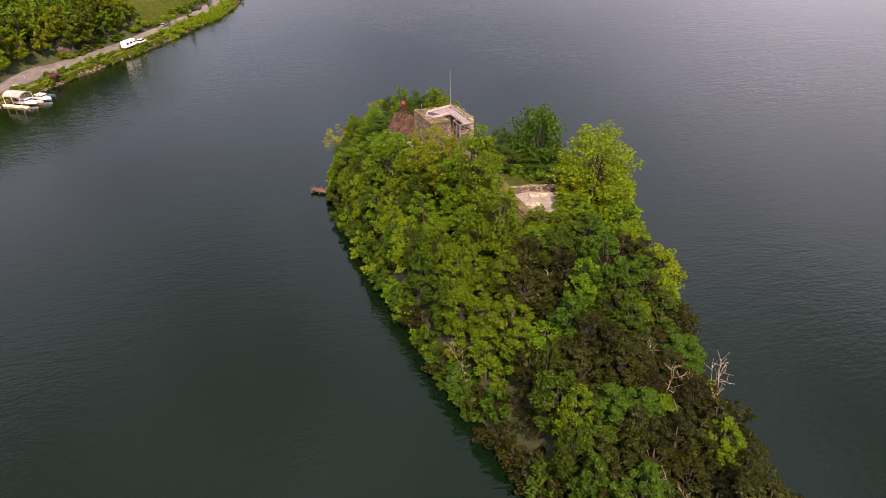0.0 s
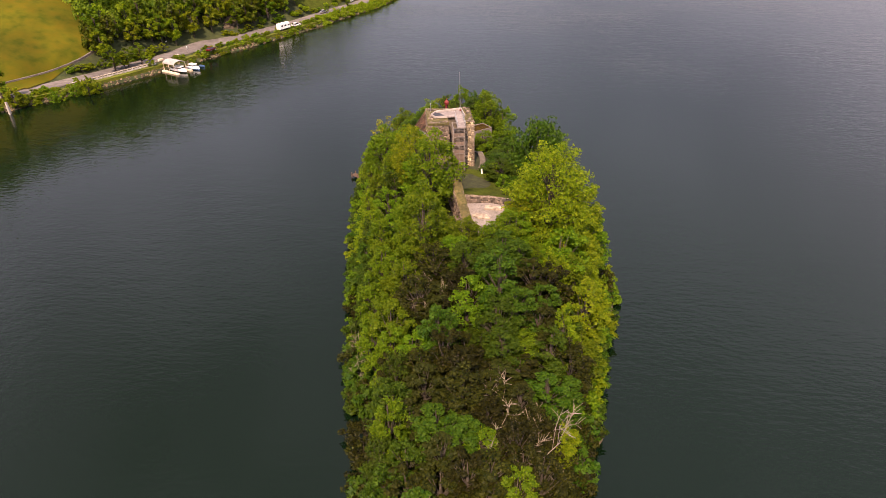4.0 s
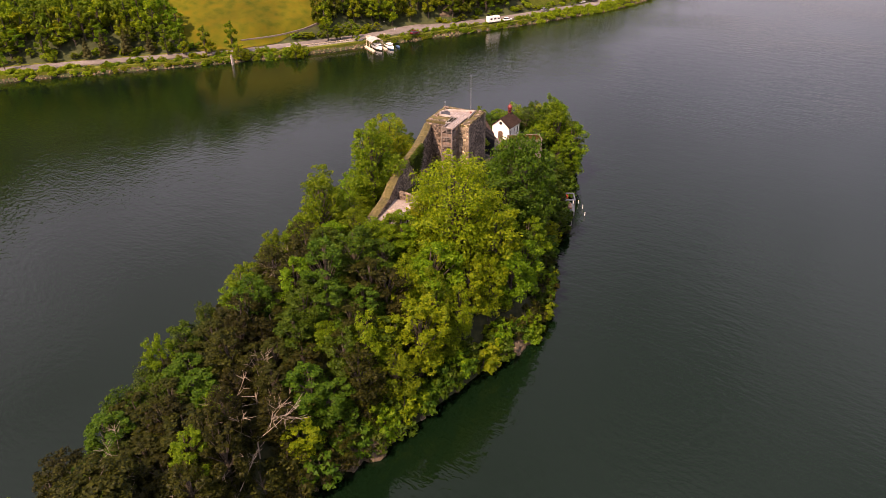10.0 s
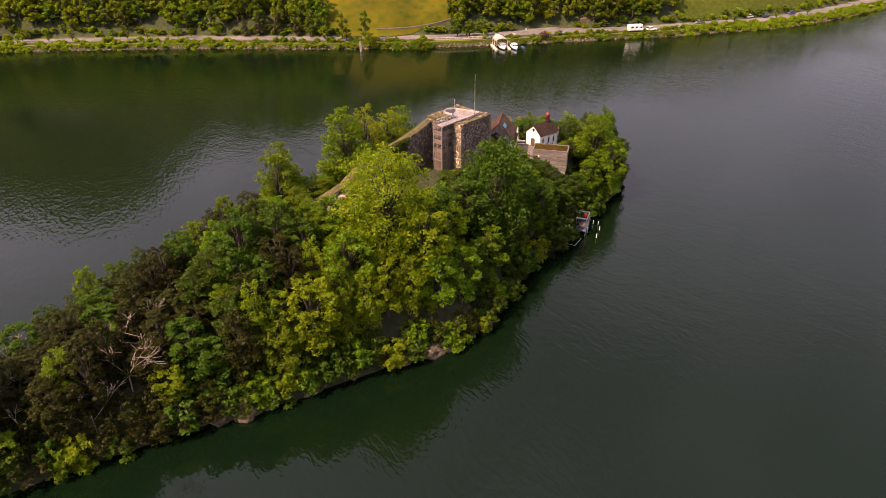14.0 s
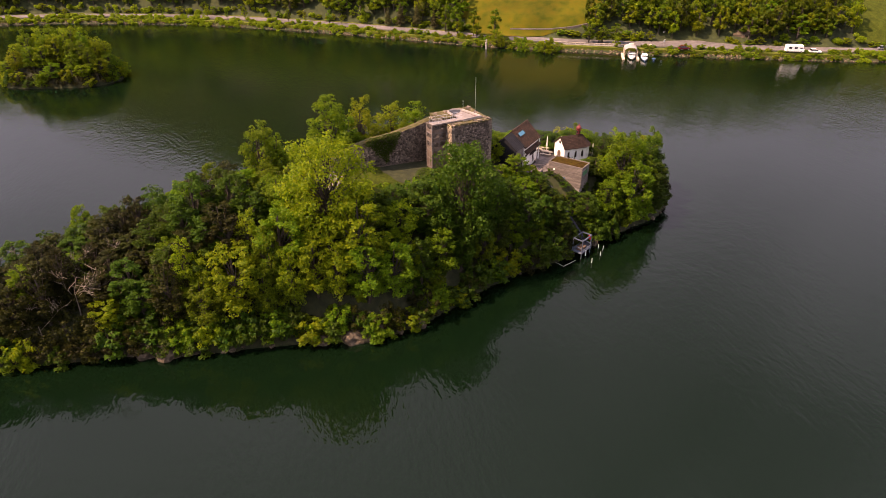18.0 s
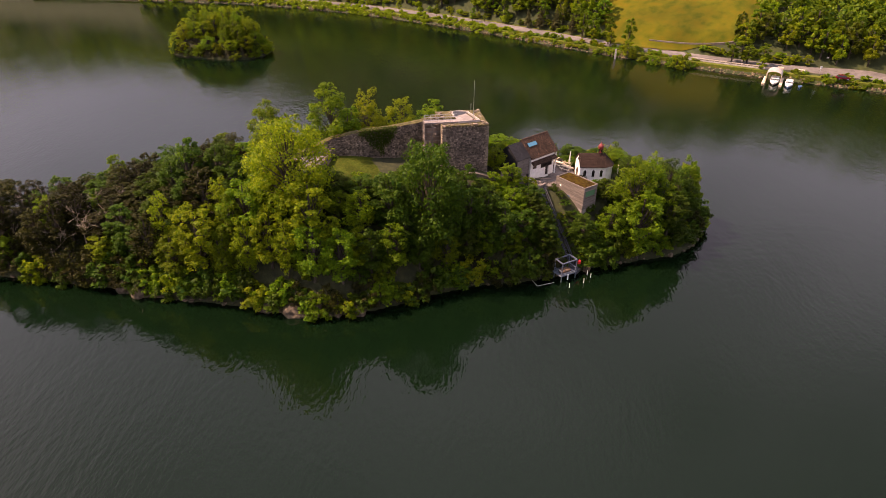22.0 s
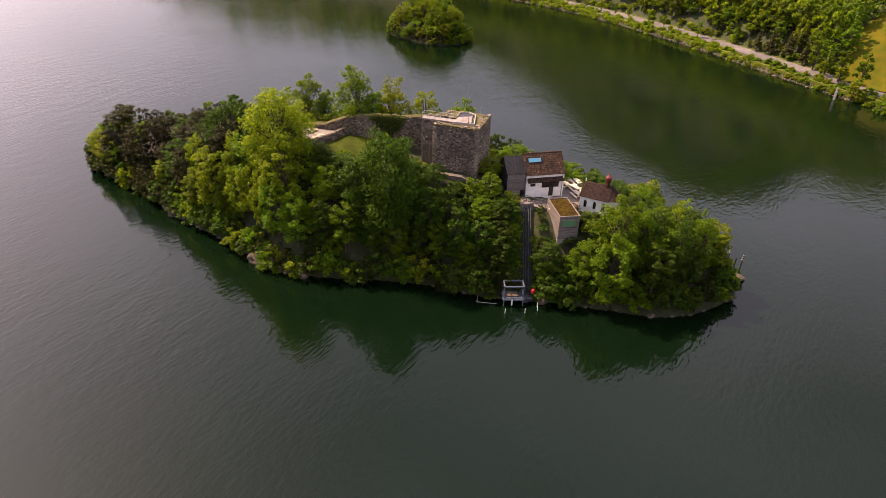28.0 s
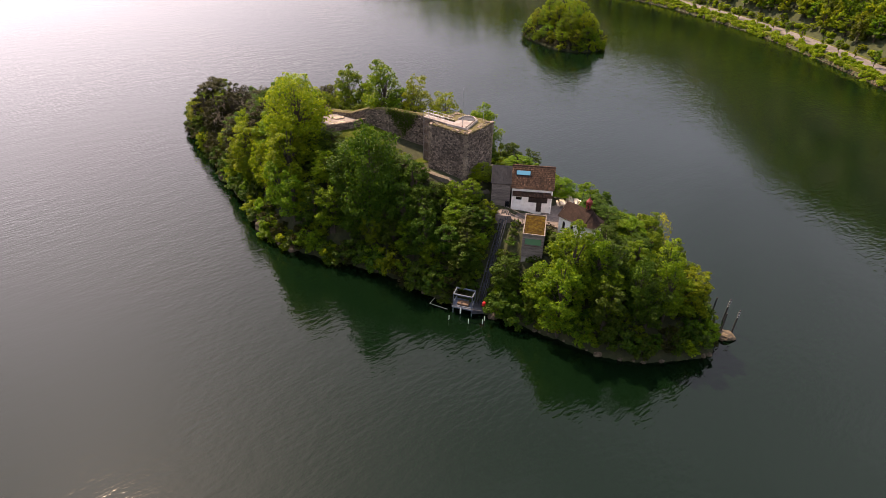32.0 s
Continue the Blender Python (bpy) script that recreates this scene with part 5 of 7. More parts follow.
line = [(-2.0, 117.0), (1.6, 116.4), (3.4, 113.6), (5.0, 110.5), (6.0, 107.0), (6.1, 105.0)]
prev = None
for i, p in enumerate(rounded(line, 4)):
    q = rounded(line, 4)[min(i + 1, 4 * (len(line) - 1))]
    t = Vector((q[0] - p[0], q[1] - p[1])).normalized() if q != p else t
    n = Vector((-t.y, t.x)) * 0.5
    z = 15.12 if p[1] > 100 else 15.4
    if p[1] > 113:
        z = 15.12 - (p[1] - 113) * 0.45
    cur = [bm.verts.new((p[0] + n.x, p[1] + n.y, z)), bm.verts.new((p[0] - n.x, p[1] - n.y, z)), bm.verts.new((p[0] - n.x, p[1] - n.y, z - 2)), bm.verts.new((p[0] + n.x, p[1] + n.y, z - 2))]
    if prev:
        for a in range(4):
            bm.faces.new((prev[a], prev[(a + 1) % 4], cur[(a + 1) % 4], cur[a]))
    prev = cur
bmesh.ops.recalc_face_normals(bm, faces=bm.faces[:])
solid("footpath", bm, MORTAR, "narrow gravel footpath round the tower", "path", "structure")
info = thing("info_post", pose(6.9, 103.6, 15.0), "small white information post beside the path", "post")
part("board", box(-0.14, -0.05, 0.0, 0.14, 0.05, 1.0, 0.02), WHITEPAINT, info)

# ---- the inn ----
HM = pose(-7.92, 121.53, 11.2, 0, 0, -35.6)
inn_ = thing("inn", HM, "small white plastered inn with brown tiled roof", "house")


def wall_panel(name, parent, x0, x1, z0, z1, y0, y1, holes, mat, label=""):
    """A wall along x with openings (x0, z0, x1, z1) that go through it."""
    xs = sorted({x0, x1, *[h[0] for h in holes], *[h[2] for h in holes]})
    zs = sorted({z0, z1, *[h[1] for h in holes], *[h[3] for h in holes]})
    bm = bmesh.new()
    for a, b in zip(xs, xs[1:]):
        for c, d in zip(zs, zs[1:]):
            if not any(h[0] <= a and b <= h[2] and h[1] <= c and d <= h[3] for h in holes):
                add_box(bm, a, y0, c, b, y1, d)
    bmesh.ops.remove_doubles(bm, verts=bm.verts[:], dist=0.0005)
    return part(name, bm, mat, parent, label)


def pane(parent, x0, z0, x1, z1, y, frame_mat=WHITEPAINT, glass=DARKGLASS, name="window"):
    w = part(name, box(x0, y - 0.03, z0, x1, y + 0.02, z1), glass, parent, "dark window" if glass is DARKGLASS else "")
    for a, b, c, d in ((x0, z0, x1, z0 + 0.07), (x0, z1 - 0.07, x1, z1), (x0, z0, x0 + 0.07, z1), (x1 - 0.07, z0, x1, z1)):
        part("frame", box(a, y + 0.02, b, c, y + 0.07, d), frame_mat, w)
    return w


wall_panel("front_wall", inn_, -3.2, 3.4, -1.0, 4.35, 2.25, 2.6, [(1.6, 2.05, 2.7, 2.75), (-1.8, 0.0, -0.9, 1.75), (-2.7, 1.75, 0.5, 3.1)], PLASTER, "white plastered front wall")
wall_panel("rear_wall", inn_, -3.2, 3.4, -1.0, 4.35, -2.6, -2.25, [(-2, 1, -1, 2.2), (1, 1, 2, 2.2)], PLASTER)
bm = bmesh.new()
for x in (-3.2, 3.15):
    prism(bm, [(x, -2.25), (x + 0.25, -2.25), (x + 0.25, 2.25), (x, 2.25)], -1.0, 4.35)
    vs = [bm.verts.new(p) for p in ((x, -2.6, 4.35), (x, 2.6, 4.35), (x, 0, 6.95), (x + 0.25, -2.6, 4.35), (x + 0.25, 2.6, 4.35), (x + 0.25, 0, 6.95))]
    for f in ((0, 1, 2), (5, 4, 3), (0, 3, 4, 1), (1, 4, 5, 2), (2, 5, 3, 0)):
        bm.faces.new([vs[i] for i in f])
part("gable_wall", bm, PLASTER, inn_, "white gable wall with timber top")
pane(inn_, 1.6, 2.05, 2.7, 2.75, 2.5)
part("door", box(-1.8, 2.3, 0.0, -0.9, 2.4, 1.75), DARKTIMBER, inn_, "dark brown wooden door")
balcony = part("loggia", box(-2.7, 2.35, 1.75, 0.5, 2.45, 3.1), DARKTIMBER, inn_, "dark timber loggia")
for x in np.arange(-2.5, 0.4, 0.36):
    part("baluster", box(x, 2.47, 1.9, x + 0.09, 2.63, 3.1), DARKTIMBER, balcony)
for z in (1.85, 2.5, 3.05):
    part("rail", box(-2.7, 2.6, z, 0.5, 2.7, z + 0.1), DARKTIMBER, balcony)
for x in (-3.05, -2.75, -1.9):
    part("window", box(x, 2.62, 3.6, x + 0.3, 2.66, 4.1), WHITEPAINT, inn_, "small white shutter under the eave")


def roof_slope(parent, x0, x1, ridge, eave, tile_len=0.42, tile_w=0.3, name="roof", mat=TILE):
    """One slope of a tiled roof: a deck and rows of overlapping tiles, each one an object; ridge and eave are (y, z)."""
    (ry, rz), (ey, ez) = ridge, eave
    L = math.hypot(ey - ry, ez - rz)
    dy, dz = (ey - ry) / L, (ez - rz) / L
    ny, nz = (abs(dz) * (1 if dy > 0 else -1), abs(dy))
    bm = bmesh.new()
    prism_pts = [(ry, rz), (ey, ez), (ey - ny * 0.16, ez - nz * 0.16), (ry - ny * 0.16, rz - nz * 0.16)]
    a = [bm.verts.new((x0, y, z)) for y, z in prism_pts]
    b = [bm.verts.new((x1, y, z)) for y, z in prism_pts]
    for i in range(4):
        bm.faces.new((a[i], a[(i + 1) % 4], b[(i + 1) % 4], b[i]))
    bm.faces.new(a[::-1]), bm.faces.new(b)
    bmesh.ops.recalc_face_normals(bm, faces=bm.faces[:])
    deck_ = part(name, bm, mat, parent, "weathered brown tiled roof slope")
    rows, cols = max(1, round(L / tile_len)), max(1, round((x1 - x0) / tile_w))
    tl, tw_ = L / rows, (x1 - x0) / cols
    tb = bmesh.new()
    q = [(0.01, 0, 0.02), (tw_ - 0.01, 0, 0.02), (tw_ - 0.01, tl * 1.12, 0.075), (0.01, tl * 1.12, 0.075)]
    lo = [tb.verts.new((x, s * dy + h * ny, s * dz + h * nz)) for x, s, h in q]
    hi = [tb.verts.new((x, s * dy + (h + 0.035) * ny, s * dz + (h + 0.035) * nz)) for x, s, h in q]
    for i in range(4):
        tb.faces.new((lo[i], lo[(i + 1) % 4], hi[(i + 1) % 4], hi[i]))
    tb.faces.new(hi), tb.faces.new(lo[::-1])
    bmesh.ops.recalc_face_normals(tb, faces=tb.faces[:])
    me = mesh_of(tb, "tile", mat)
    gg = np.random.default_rng(rows * 31 + cols)
    for r in range(rows):
        for c in range(cols):
            o = part("tile", me, mat, deck_)
            o.location = (x0 + c * tw_, ry + dy * r * tl + ny * gg.uniform(0, 0.015), rz + dz * r * tl + nz * gg.uniform(0, 0.015))
    return deck_


roof_slope(inn_, -3.65, 3.6, (0, 7.3), (2.95, 4.4), 0.34, 0.26)
roof_slope(inn_, -3.65, 3.6, (0, 7.3), (-2.95, 4.4), 0.6, 0.45)
roof_slope(inn_, -3.4, 3.3, (2.62, 3.75), (3.35, 3.2), 0.3, 0.26, "pent_roof")
part("ridge", rod((-3.7, 0, 7.37), (3.6, 0, 7.37), 0.13, seg=8), TILE, inn_, "rounded ridge tiles")
sky_ = part("skylight", box(0.5, 0, 0, 2.9, 0.75, 0.16, 0.02, Matrix.Translation((0, 0.75, 6.66)) @ Matrix.Rotation(math.atan2(-2.9, 2.95), 4, "X")), SKYGLASS, inn_, "long blue reflecting skylight")
for x in (0.45, 2.85):
    part("frame", box(x, -0.05, 0, x + 0.1, 0.8, 0.2, 0, Matrix.Translation((0, 0.75, 6.66)) @ Matrix.Rotation(math.atan2(-2.9, 2.95), 4, "X")), SEAM, sky_)

annex = thing("annex", HM @ pose(3.65, 0, 0), "modern annex with dark metal roof and grey board walls", "house")
bm = bmesh.new()
prof = [(-3.2, -1.5), (2.4, -1.5), (2.4, 4.95), (0.0, 7.0), (-3.2, 4.0)]
for x0, x1 in ((0.0, 3.2),):
    a = [bm.verts.new((x0, y, z)) for y, z in prof]
    b = [bm.verts.new((x1, y, z)) for y, z in prof]
    for i in range(5):
        bm.faces.new((a[i], a[(i + 1) % 5], b[(i + 1) % 5], b[i]))
    bm.faces.new(a[::-1]), bm.faces.new(b)
bmesh.ops.recalc_face_normals(bm, faces=bm.faces[:])
part("body", bm, SEAM, annex, "dark metal clad body")
for k in range(22):
    z = -1.4 + k * 0.285
    if z < 4.7:
        part("board", box(0.02, 2.4, z, 3.22, 2.45, z + 0.255, 0.008), BOARD, annex)
for (ay, az), (by, bz) in (((0.0, 7.02), (2.62, 4.8)), ((0.0, 7.02), (-3.35, 3.9))):
    L = math.hypot(by - ay, bz - az)
    sgn = 1 if by > ay else -1
    mrot = Matrix.Translation((0, ay, az)) @ Matrix.Rotation(math.atan2(bz - az, by - ay), 4, "X")
    sheet = part("roof", box(-0.05, 0, 0.0 if sgn > 0 else -0.1, 3.4, L, 0.1 if sgn > 0 else 0.0, 0, mrot), SEAM, annex, "dark standing seam metal roof")
    for x in np.arange(0.3, 3.3, 0.55):
        part("seam", box(x, 0, 0.1 if sgn > 0 else -0.17, x + 0.04, L, 0.16 if sgn > 0 else -0.1, 0, mrot), SEAM, sheet)
part("doorway", box(0.05, 2.46, 0.1, 0.75, 2.5, 1.6), DARKGLASS, annex, "dark glazed doorway")
bm = bmesh.new()
for k in range(9):
    add_box(bm, 3.2, -2.9 + k * 0.55, -1.2, 3.26, -2.85 + k * 0.55 + 0.02, 3.4 + min(2.2, 0.8 * 0.55 * k))
part("cladding", bm, SEAM, annex, "dark cladding ribs")

# court between inn and chapel
COURT = [(-2.2, 124.2), (-3.0, 126.3), (-6.6, 128.9), (-7.2, 130.2), (-11.6, 129.2), (-13.6, 131.5), (-16.6, 127.6), (-16.8, 122.4), (-11.6, 121.0), (-7.5, 125.2), (-4.5, 122.8)]
bm = bmesh.new()
prism(bm, COURT, 4.0, 11.15)
solid("court", bm, COURTSTONE, "grey paved court between inn and chapel", "court", "structure")
g = np.random.default_rng(21)
table = thing("picnic_table", Matrix.Translation((0, 0, -400)), "pale wooden picnic table with two benches", "table", "tables on the court")
for k in range(4):
    part("board", box(-1.1, -0.42 + k * 0.215, 0.72, 1.1, -0.42 + k * 0.215 + 0.2, 0.77, 0.01), TABLEWOOD, table)
for y in (-0.8, 0.8):
    part("bench", box(-1.1, y - 0.16, 0.42, 1.1, y + 0.16, 0.47, 0.01), TABLEWOOD, table)
for x in (-0.7, 0.7):
    for s in (-1, 1):
        part("leg", rod((x, s * 0.2, 0.72), (x, s * 0.62, 0.0), 0.04, seg=6), TABLEWOOD, table)
    part("brace", box(x - 0.03, -0.8, 0.36, x + 0.03, 0.8, 0.42), TABLEWOOD, table)
spots_ = [(-14.3, 121.4, 60), (-14.8, 123.3, 60), (-15.3, 125.2, 60), (-12.9, 124.2, 60), (-12.8, 126.2, 60), (-13.0, 128.2, 60), (-10.8, 128.0, 60)]
for i, (x, y, r) in enumerate(spots_):
    m = pose(x, y, 11.15, 0, 0, r)
    if i:
        copy_thing(table, m)
    else:
        table.matrix_world = m
parasol = thing("closed_parasol", pose(-12.4, 128.4, 11.15), "closed white parasol on the court", "parasol")
part("pole", rod((0, 0, 0), (0, 0, 3.3), 0.04), WHITEPAINT, parasol)
part("canopy", rod((0, 0, 1.2), (0, 0, 3.2), 0.2, 0.06), CANVAS, parasol, "furled white canopy")
part("foot", box(-0.3, -0.3, 0, 0.3, 0.3, 0.1, 0.02), CONCRETE, parasol)
copy_thing(parasol, pose(-10.9, 137.6, 10.3))
lamp = thing("lamp_post", pose(-15.6, 126.2, 11.1), "thin dark lamp post on the court", "lamp")
part("pole", rod((0, 0, 0), (0, 0, 2.6), 0.035), DARKSTEEL, lamp)
part("shade", rod((0, 0, 2.45), (0, 0, 2.75), 0.12, 0.08), DARKSTEEL, lamp)
chimney = thing("flue_pipe", HM @ pose(-3.3, 2.9, 0), "pale slim flue pipe beside the inn", "pipe")
part("pipe", rod((0, 0, 0), (0, 0, 4.2), 0.12), WHITEPAINT, chimney)

# ---- the chapel ----
CM = pose(-7.0, 130.55, 10.3, 0, 0, 103.9)
chapel = thing("chapel", CM, "small white chapel with brown roof and red turret", "chapel")
part("plinth", box(-0.05, -0.05, -2.5, 4.95, 4.05, 0.15), CONCRETE, chapel)


def arched(bm, cx_, z0, w, h, y0, y1, seg=6):
    """A solid with a round head, between y0 and y1."""
    pts = [(cx_ - w / 2, z0), (cx_ + w / 2, z0)] + [(cx_ + w / 2 * math.cos(math.pi * i / seg), z0 + h - w / 2 + w / 2 * math.sin(math.pi * i / seg)) for i in range(seg + 1)]
    a = [bm.verts.new((x, y0, z)) for x, z in pts]
    b = [bm.verts.new((x, y1, z)) for x, z in pts]
    k = len(pts)
    for i in range(k):
        bm.faces.new((a[i], a[(i + 1) % k], b[(i + 1) % k], b[i]))
    bm.faces.new(a[::-1]), bm.faces.new(b)
    bmesh.ops.recalc_face_normals(bm, faces=bm.faces[:])


wins = [(1.0, 1.3), (2.6, 1.3), (4.1, 1.3)]
for y0, y1, nm in ((0.0, 0.35, "east_wall"), (3.65, 4.0, "west_wall")):
    wall_panel(nm, chapel, 0.35, 4.9, 0.0, 3.5, y0, y1, [(x - 0.27, z, x + 0.27, z + 1.45) for x, z in wins], PLASTER, "white plastered wall with three arched windows")
    for x, z in wins:
        bm = bmesh.new()
        arched(bm, x, z + 0.02, 0.5, 1.4, y0 + 0.14, y0 + 0.2)
        w = part("window", bm, DARKGLASS, chapel, "dark arched window")
        for k in (-1, 1):
            bm = bmesh.new()
            vs = [bm.verts.new((x + k * dx, yy, zz)) for yy in (y0 + 0.003, y1 - 0.003) for dx, zz in ((0.27, z + 1.45), (0.27, z + 1.15), (0.0, z + 1.45))]
            for f in ((0, 1, 2), (5, 4, 3), (0, 3, 4, 1), (1, 4, 5, 2), (2, 5, 3, 0)):
                bm.faces.new([vs[i] for i in f])
            bmesh.ops.recalc_face_normals(bm, faces=bm.faces[:])
            part("spandrel", bm, PLASTER, w)
        part("glazing_bar", box(x - 0.02, y0 + 0.1, z, x + 0.02, y0 + 0.16, z + 1.4), TIMBER, w)
bm = bmesh.new()  # gable wall with a doorway
for a, b, c, d in ((0.0, 0.0, 1.45, 3.5), (2.55, 0.0, 4.0, 3.5), (1.45, 2.35, 2.55, 3.5)):
    add_box(bm, 0, a, b, 0.35, c, d)
vs = [bm.verts.new((x, y, z)) for x in (0.0, 0.35) for y, z in ((-0.1, 3.5), (4.1, 3.5), (2.0, 5.3))]
for f in ((0, 1, 2), (5, 4, 3), (0, 3, 4, 1), (1, 4, 5, 2), (2, 5, 3, 0)):
    bm.faces.new([vs[i] for i in f])
bmesh.ops.remove_doubles(bm, verts=bm.verts[:], dist=0.0005)
part("gable_wall", bm, PLASTER, chapel, "white gable wall with pointed top")
bm = bmesh.new()
arched(bm, 0, 0, 1.1, 2.5, -0.03, 0.06, 8)
door = part("door", bm, TIMBER, chapel, "dark brown arched wooden door")
door.matrix_local = pose(-0.02, 2.0, 0, 0, 0, 90)
part("handle", box(0.3, 0.06, 1.0, 0.36, 0.12, 1.2), DARKSTEEL, door)
oc = part("round_window", rod((-0.04, 2.0, 4.2), (0.1, 2.0, 4.2), 0.34, seg=16), DARKGLASS, chapel, "small round dark window")
bm = bmesh.new()
apse = [(4.9, 0.0), (5.9, 0.6), (6.5, 1.6), (6.5, 2.4), (5.9, 3.4), (4.9, 4.0)]
prism(bm, apse, -2.5, 3.5)
part("apse", bm, PLASTER, chapel, "white rounded apse")
roof_slope(chapel, -0.12, 4.9, (2.0, 5.25), (-0.3, 3.35), 0.34, 0.27, mat=CHAPELTILE)
roof_slope(chapel, -0.12, 4.9, (2.0, 5.25), (4.3, 3.35), 0.42, 0.36, mat=CHAPELTILE)
bm = bmesh.new()
tip = bm.verts.new((4.9, 2.0, 5.25))
rimv = [bm.verts.new((x * 1.0 + (0.25 if x > 5 else 0), y + (-0.3 if y < 1 else (0.3 if y > 3 else 0)), 3.35)) for x, y in apse]
for a, b in zip(rimv, rimv[1:]):
    bm.faces.new((tip, a, b))
bm.faces.new(rimv[::-1] + [])
part("apse_roof", bm, CHAPELTILE, chapel, "brown hipped apse roof")
turret = part("turret", rod((3.9, 1.95, 4.45), (3.9, 1.95, 5.50), 0.48, 0.42, 8), CHAPELTILE, chapel, "ridge turret base")
part("lantern", rod((3.9, 1.95, 5.50), (3.9, 1.95, 6.25), 0.36, 0.36, 8), REDPAINT, turret, "red painted lantern")
part("cornice", rod((3.9, 1.95, 6.20), (3.9, 1.95, 6.30), 0.48, 0.48, 8), REDPAINT, turret)
bm = bmesh.new()
profile = [(0.40, 6.30), (0.52, 6.48), (0.55, 6.66), (0.46, 6.88), (0.26, 7.08), (0.11, 7.28), (0.05, 7.55)]
for (r0, z0), (r1, z1) in zip(profile, profile[1:]):
    tube(bm, (3.9, 1.95, z0), (3.9, 1.95, z1), r0, r1, 8)
part("onion_roof", bm, REDPAINT, turret, "red onion shaped turret roof")
part("cross", box(3.88, 1.93, 7.45, 3.92, 1.97, 8.05), DARKSTEEL, turret)
part("cross_arm", box(3.88, 1.78, 7.77, 3.92, 2.12, 7.81), DARKSTEEL, turret)
for i in range(4):
    a = math.pi / 2 * i + 0.39
    part("louvre", box(-0.13, 0.33, 5.60, 0.13, 0.36, 6.13, 0, pose(3.9, 1.95, 0, 0, 0, math.degrees(a))), DARKGLASS, turret)

# ---- the wooden box beside the lift ----
SM = pose(-3.25, 126.55, 8.8, 0, 0, 50.3)
shed = thing("wooden_pavilion", SM, "grey boarded box pavilion with mossy flat roof", "shed")
bm = bmesh.new()
add_box(bm, 0.1, 0.1, -4.5, 6.65, 3.3, 0.1)
part("base", bm, CONCRETE, shed, "concrete base")
bm = bmesh.new()
add_box(bm, 0.06, 0.06, 0.0, 6.74, 0.2, 4.0)
add_box(bm, 0.06, 3.2, 0.0, 6.74, 3.34, 4.0)
add_box(bm, 0.06, 0.2, 0.0, 0.2, 3.2, 4.0)
add_box(bm, 6.6, 0.2, 0.0, 6.74, 3.2, 2.15)
add_box(bm, 6.6, 0.2, 3.45, 6.74, 3.2, 4.0)
add_box(bm, 6.6, 0.2, 2.15, 6.74, 0.35, 3.45)
add_box(bm, 6.6, 3.05, 2.15, 6.74, 3.2, 3.45)
part("walls", bm, TIMBER, shed, "timber walls behind the boards")
for k in range(14):
    z = k * 0.288
    for x0, x1, y0, y1 in ((0.0, 6.8, 0.0, 0.06), (0.0, 6.8, 3.34, 3.4), (0.0, 0.06, 0.06, 3.34)):
        part("board", box(x0, y0, z, x1, y1, z + 0.26, 0.008), BOARD, shed)
    if z + 0.26 < 2.15 or z > 3.4:
        part("board", box(6.74, 0.06, z, 6.8, 3.34, z + 0.26, 0.008), BOARD, shed)
    else:
        part("board", box(6.74, 0.06, z, 6.8, 0.35, z + 0.26, 0.008), BOARD, shed)
        part("board", box(6.74, 3.05, z, 6.8, 3.34, z + 0.26, 0.008), BOARD, shed)
win = part("window", box(6.66, 0.35, 2.15, 6.70, 3.05, 3.45), GREENGLASS, shed, "wide pale green window")
for b in ((6.7, 0.35, 2.15, 6.83, 3.05, 2.23), (6.7, 0.35, 3.37, 6.83, 3.05, 3.45), (6.7, 0.35, 2.23, 6.83, 0.43, 3.37), (6.7, 2.97, 2.23, 6.83, 3.05, 3.37)):
    part("frame", box(*b), BOARD, win)
part("door", box(2.9, -0.03, -0.2, 3.6, 0.0, 1.6), BLUEPAINT, shed, "dark blue metal door")
part("vent", box(1.0, -0.03, 2.6, 1.35, 0.0, 2.95), WHITEPAINT, shed)
bm = bmesh.new()
gridv = {}
for j in range(11):
    for i in range(19):
        x, y = 0.12 + 6.56 * i / 18, 0.12 + 3.16 * j / 10
        gridv[i, j] = bm.verts.new((x, y, 4.06 + 0.02 * i / 18 + 0.07 * noise.noise((x * 1.7, y * 1.7, 1))))
for j in range(10):
    for i in range(18):
        bm.faces.new((gridv[i, j], gridv[i + 1, j], gridv[i + 1, j + 1], gridv[i, j + 1]))
SEDUM = material("sedum", [(0.013, 0.010, 0.002), (0.04, 0.022, 0.002), (0.062, 0.05, 0.004)], 2.6, 0.95, 0.8, 12, spec=0.1)
part("green_roof", bm, SEDUM, shed, "reddish moss and sedum roof")
for b in ((-0.04, -0.04, 3.95, 6.84, 0.12, 4.2), (-0.04, 3.28, 3.95, 6.84, 3.44, 4.2), (-0.04, 0.12, 3.95, 0.12, 3.28, 4.2), (6.68, 0.12, 3.95, 6.84, 3.28, 4.2)):
    part("roof_edge", box(*b), BOARD, shed)
steps = thing("outdoor_steps", pose(-6.9, 128.2, 11.1, 0, 0, 50.3), "concrete steps going down beside the pavilion", "stairs")
step_me = mesh_of(box(0, 0, -1.2, 0.36, 1.4, 0, 0.015), "step", CONCRETE)
for k in range(11):
    part("step", step_me, CONCRETE, steps).location = (k * 0.34, 0, -0.18 * (k + 1))
bm = bmesh.new()
add_box(bm, 3.7, -0.6, -3.5, 7.0, 1.6, -2.0)
part("landing", bm, CONCRETE, steps)
gang = thing("gangway", Matrix.Identity(4), "grey board gangway from the inn down to the pavilion", "ramp")
bm = bmesh.new()
a, b = Vector((-1.6, 122.6, 11.6)), Vector((-3.2, 126.4, 11.1))
u = (b - a).normalized()
n = Vector((-u.y, u.x, 0)).normalized() * 0.6
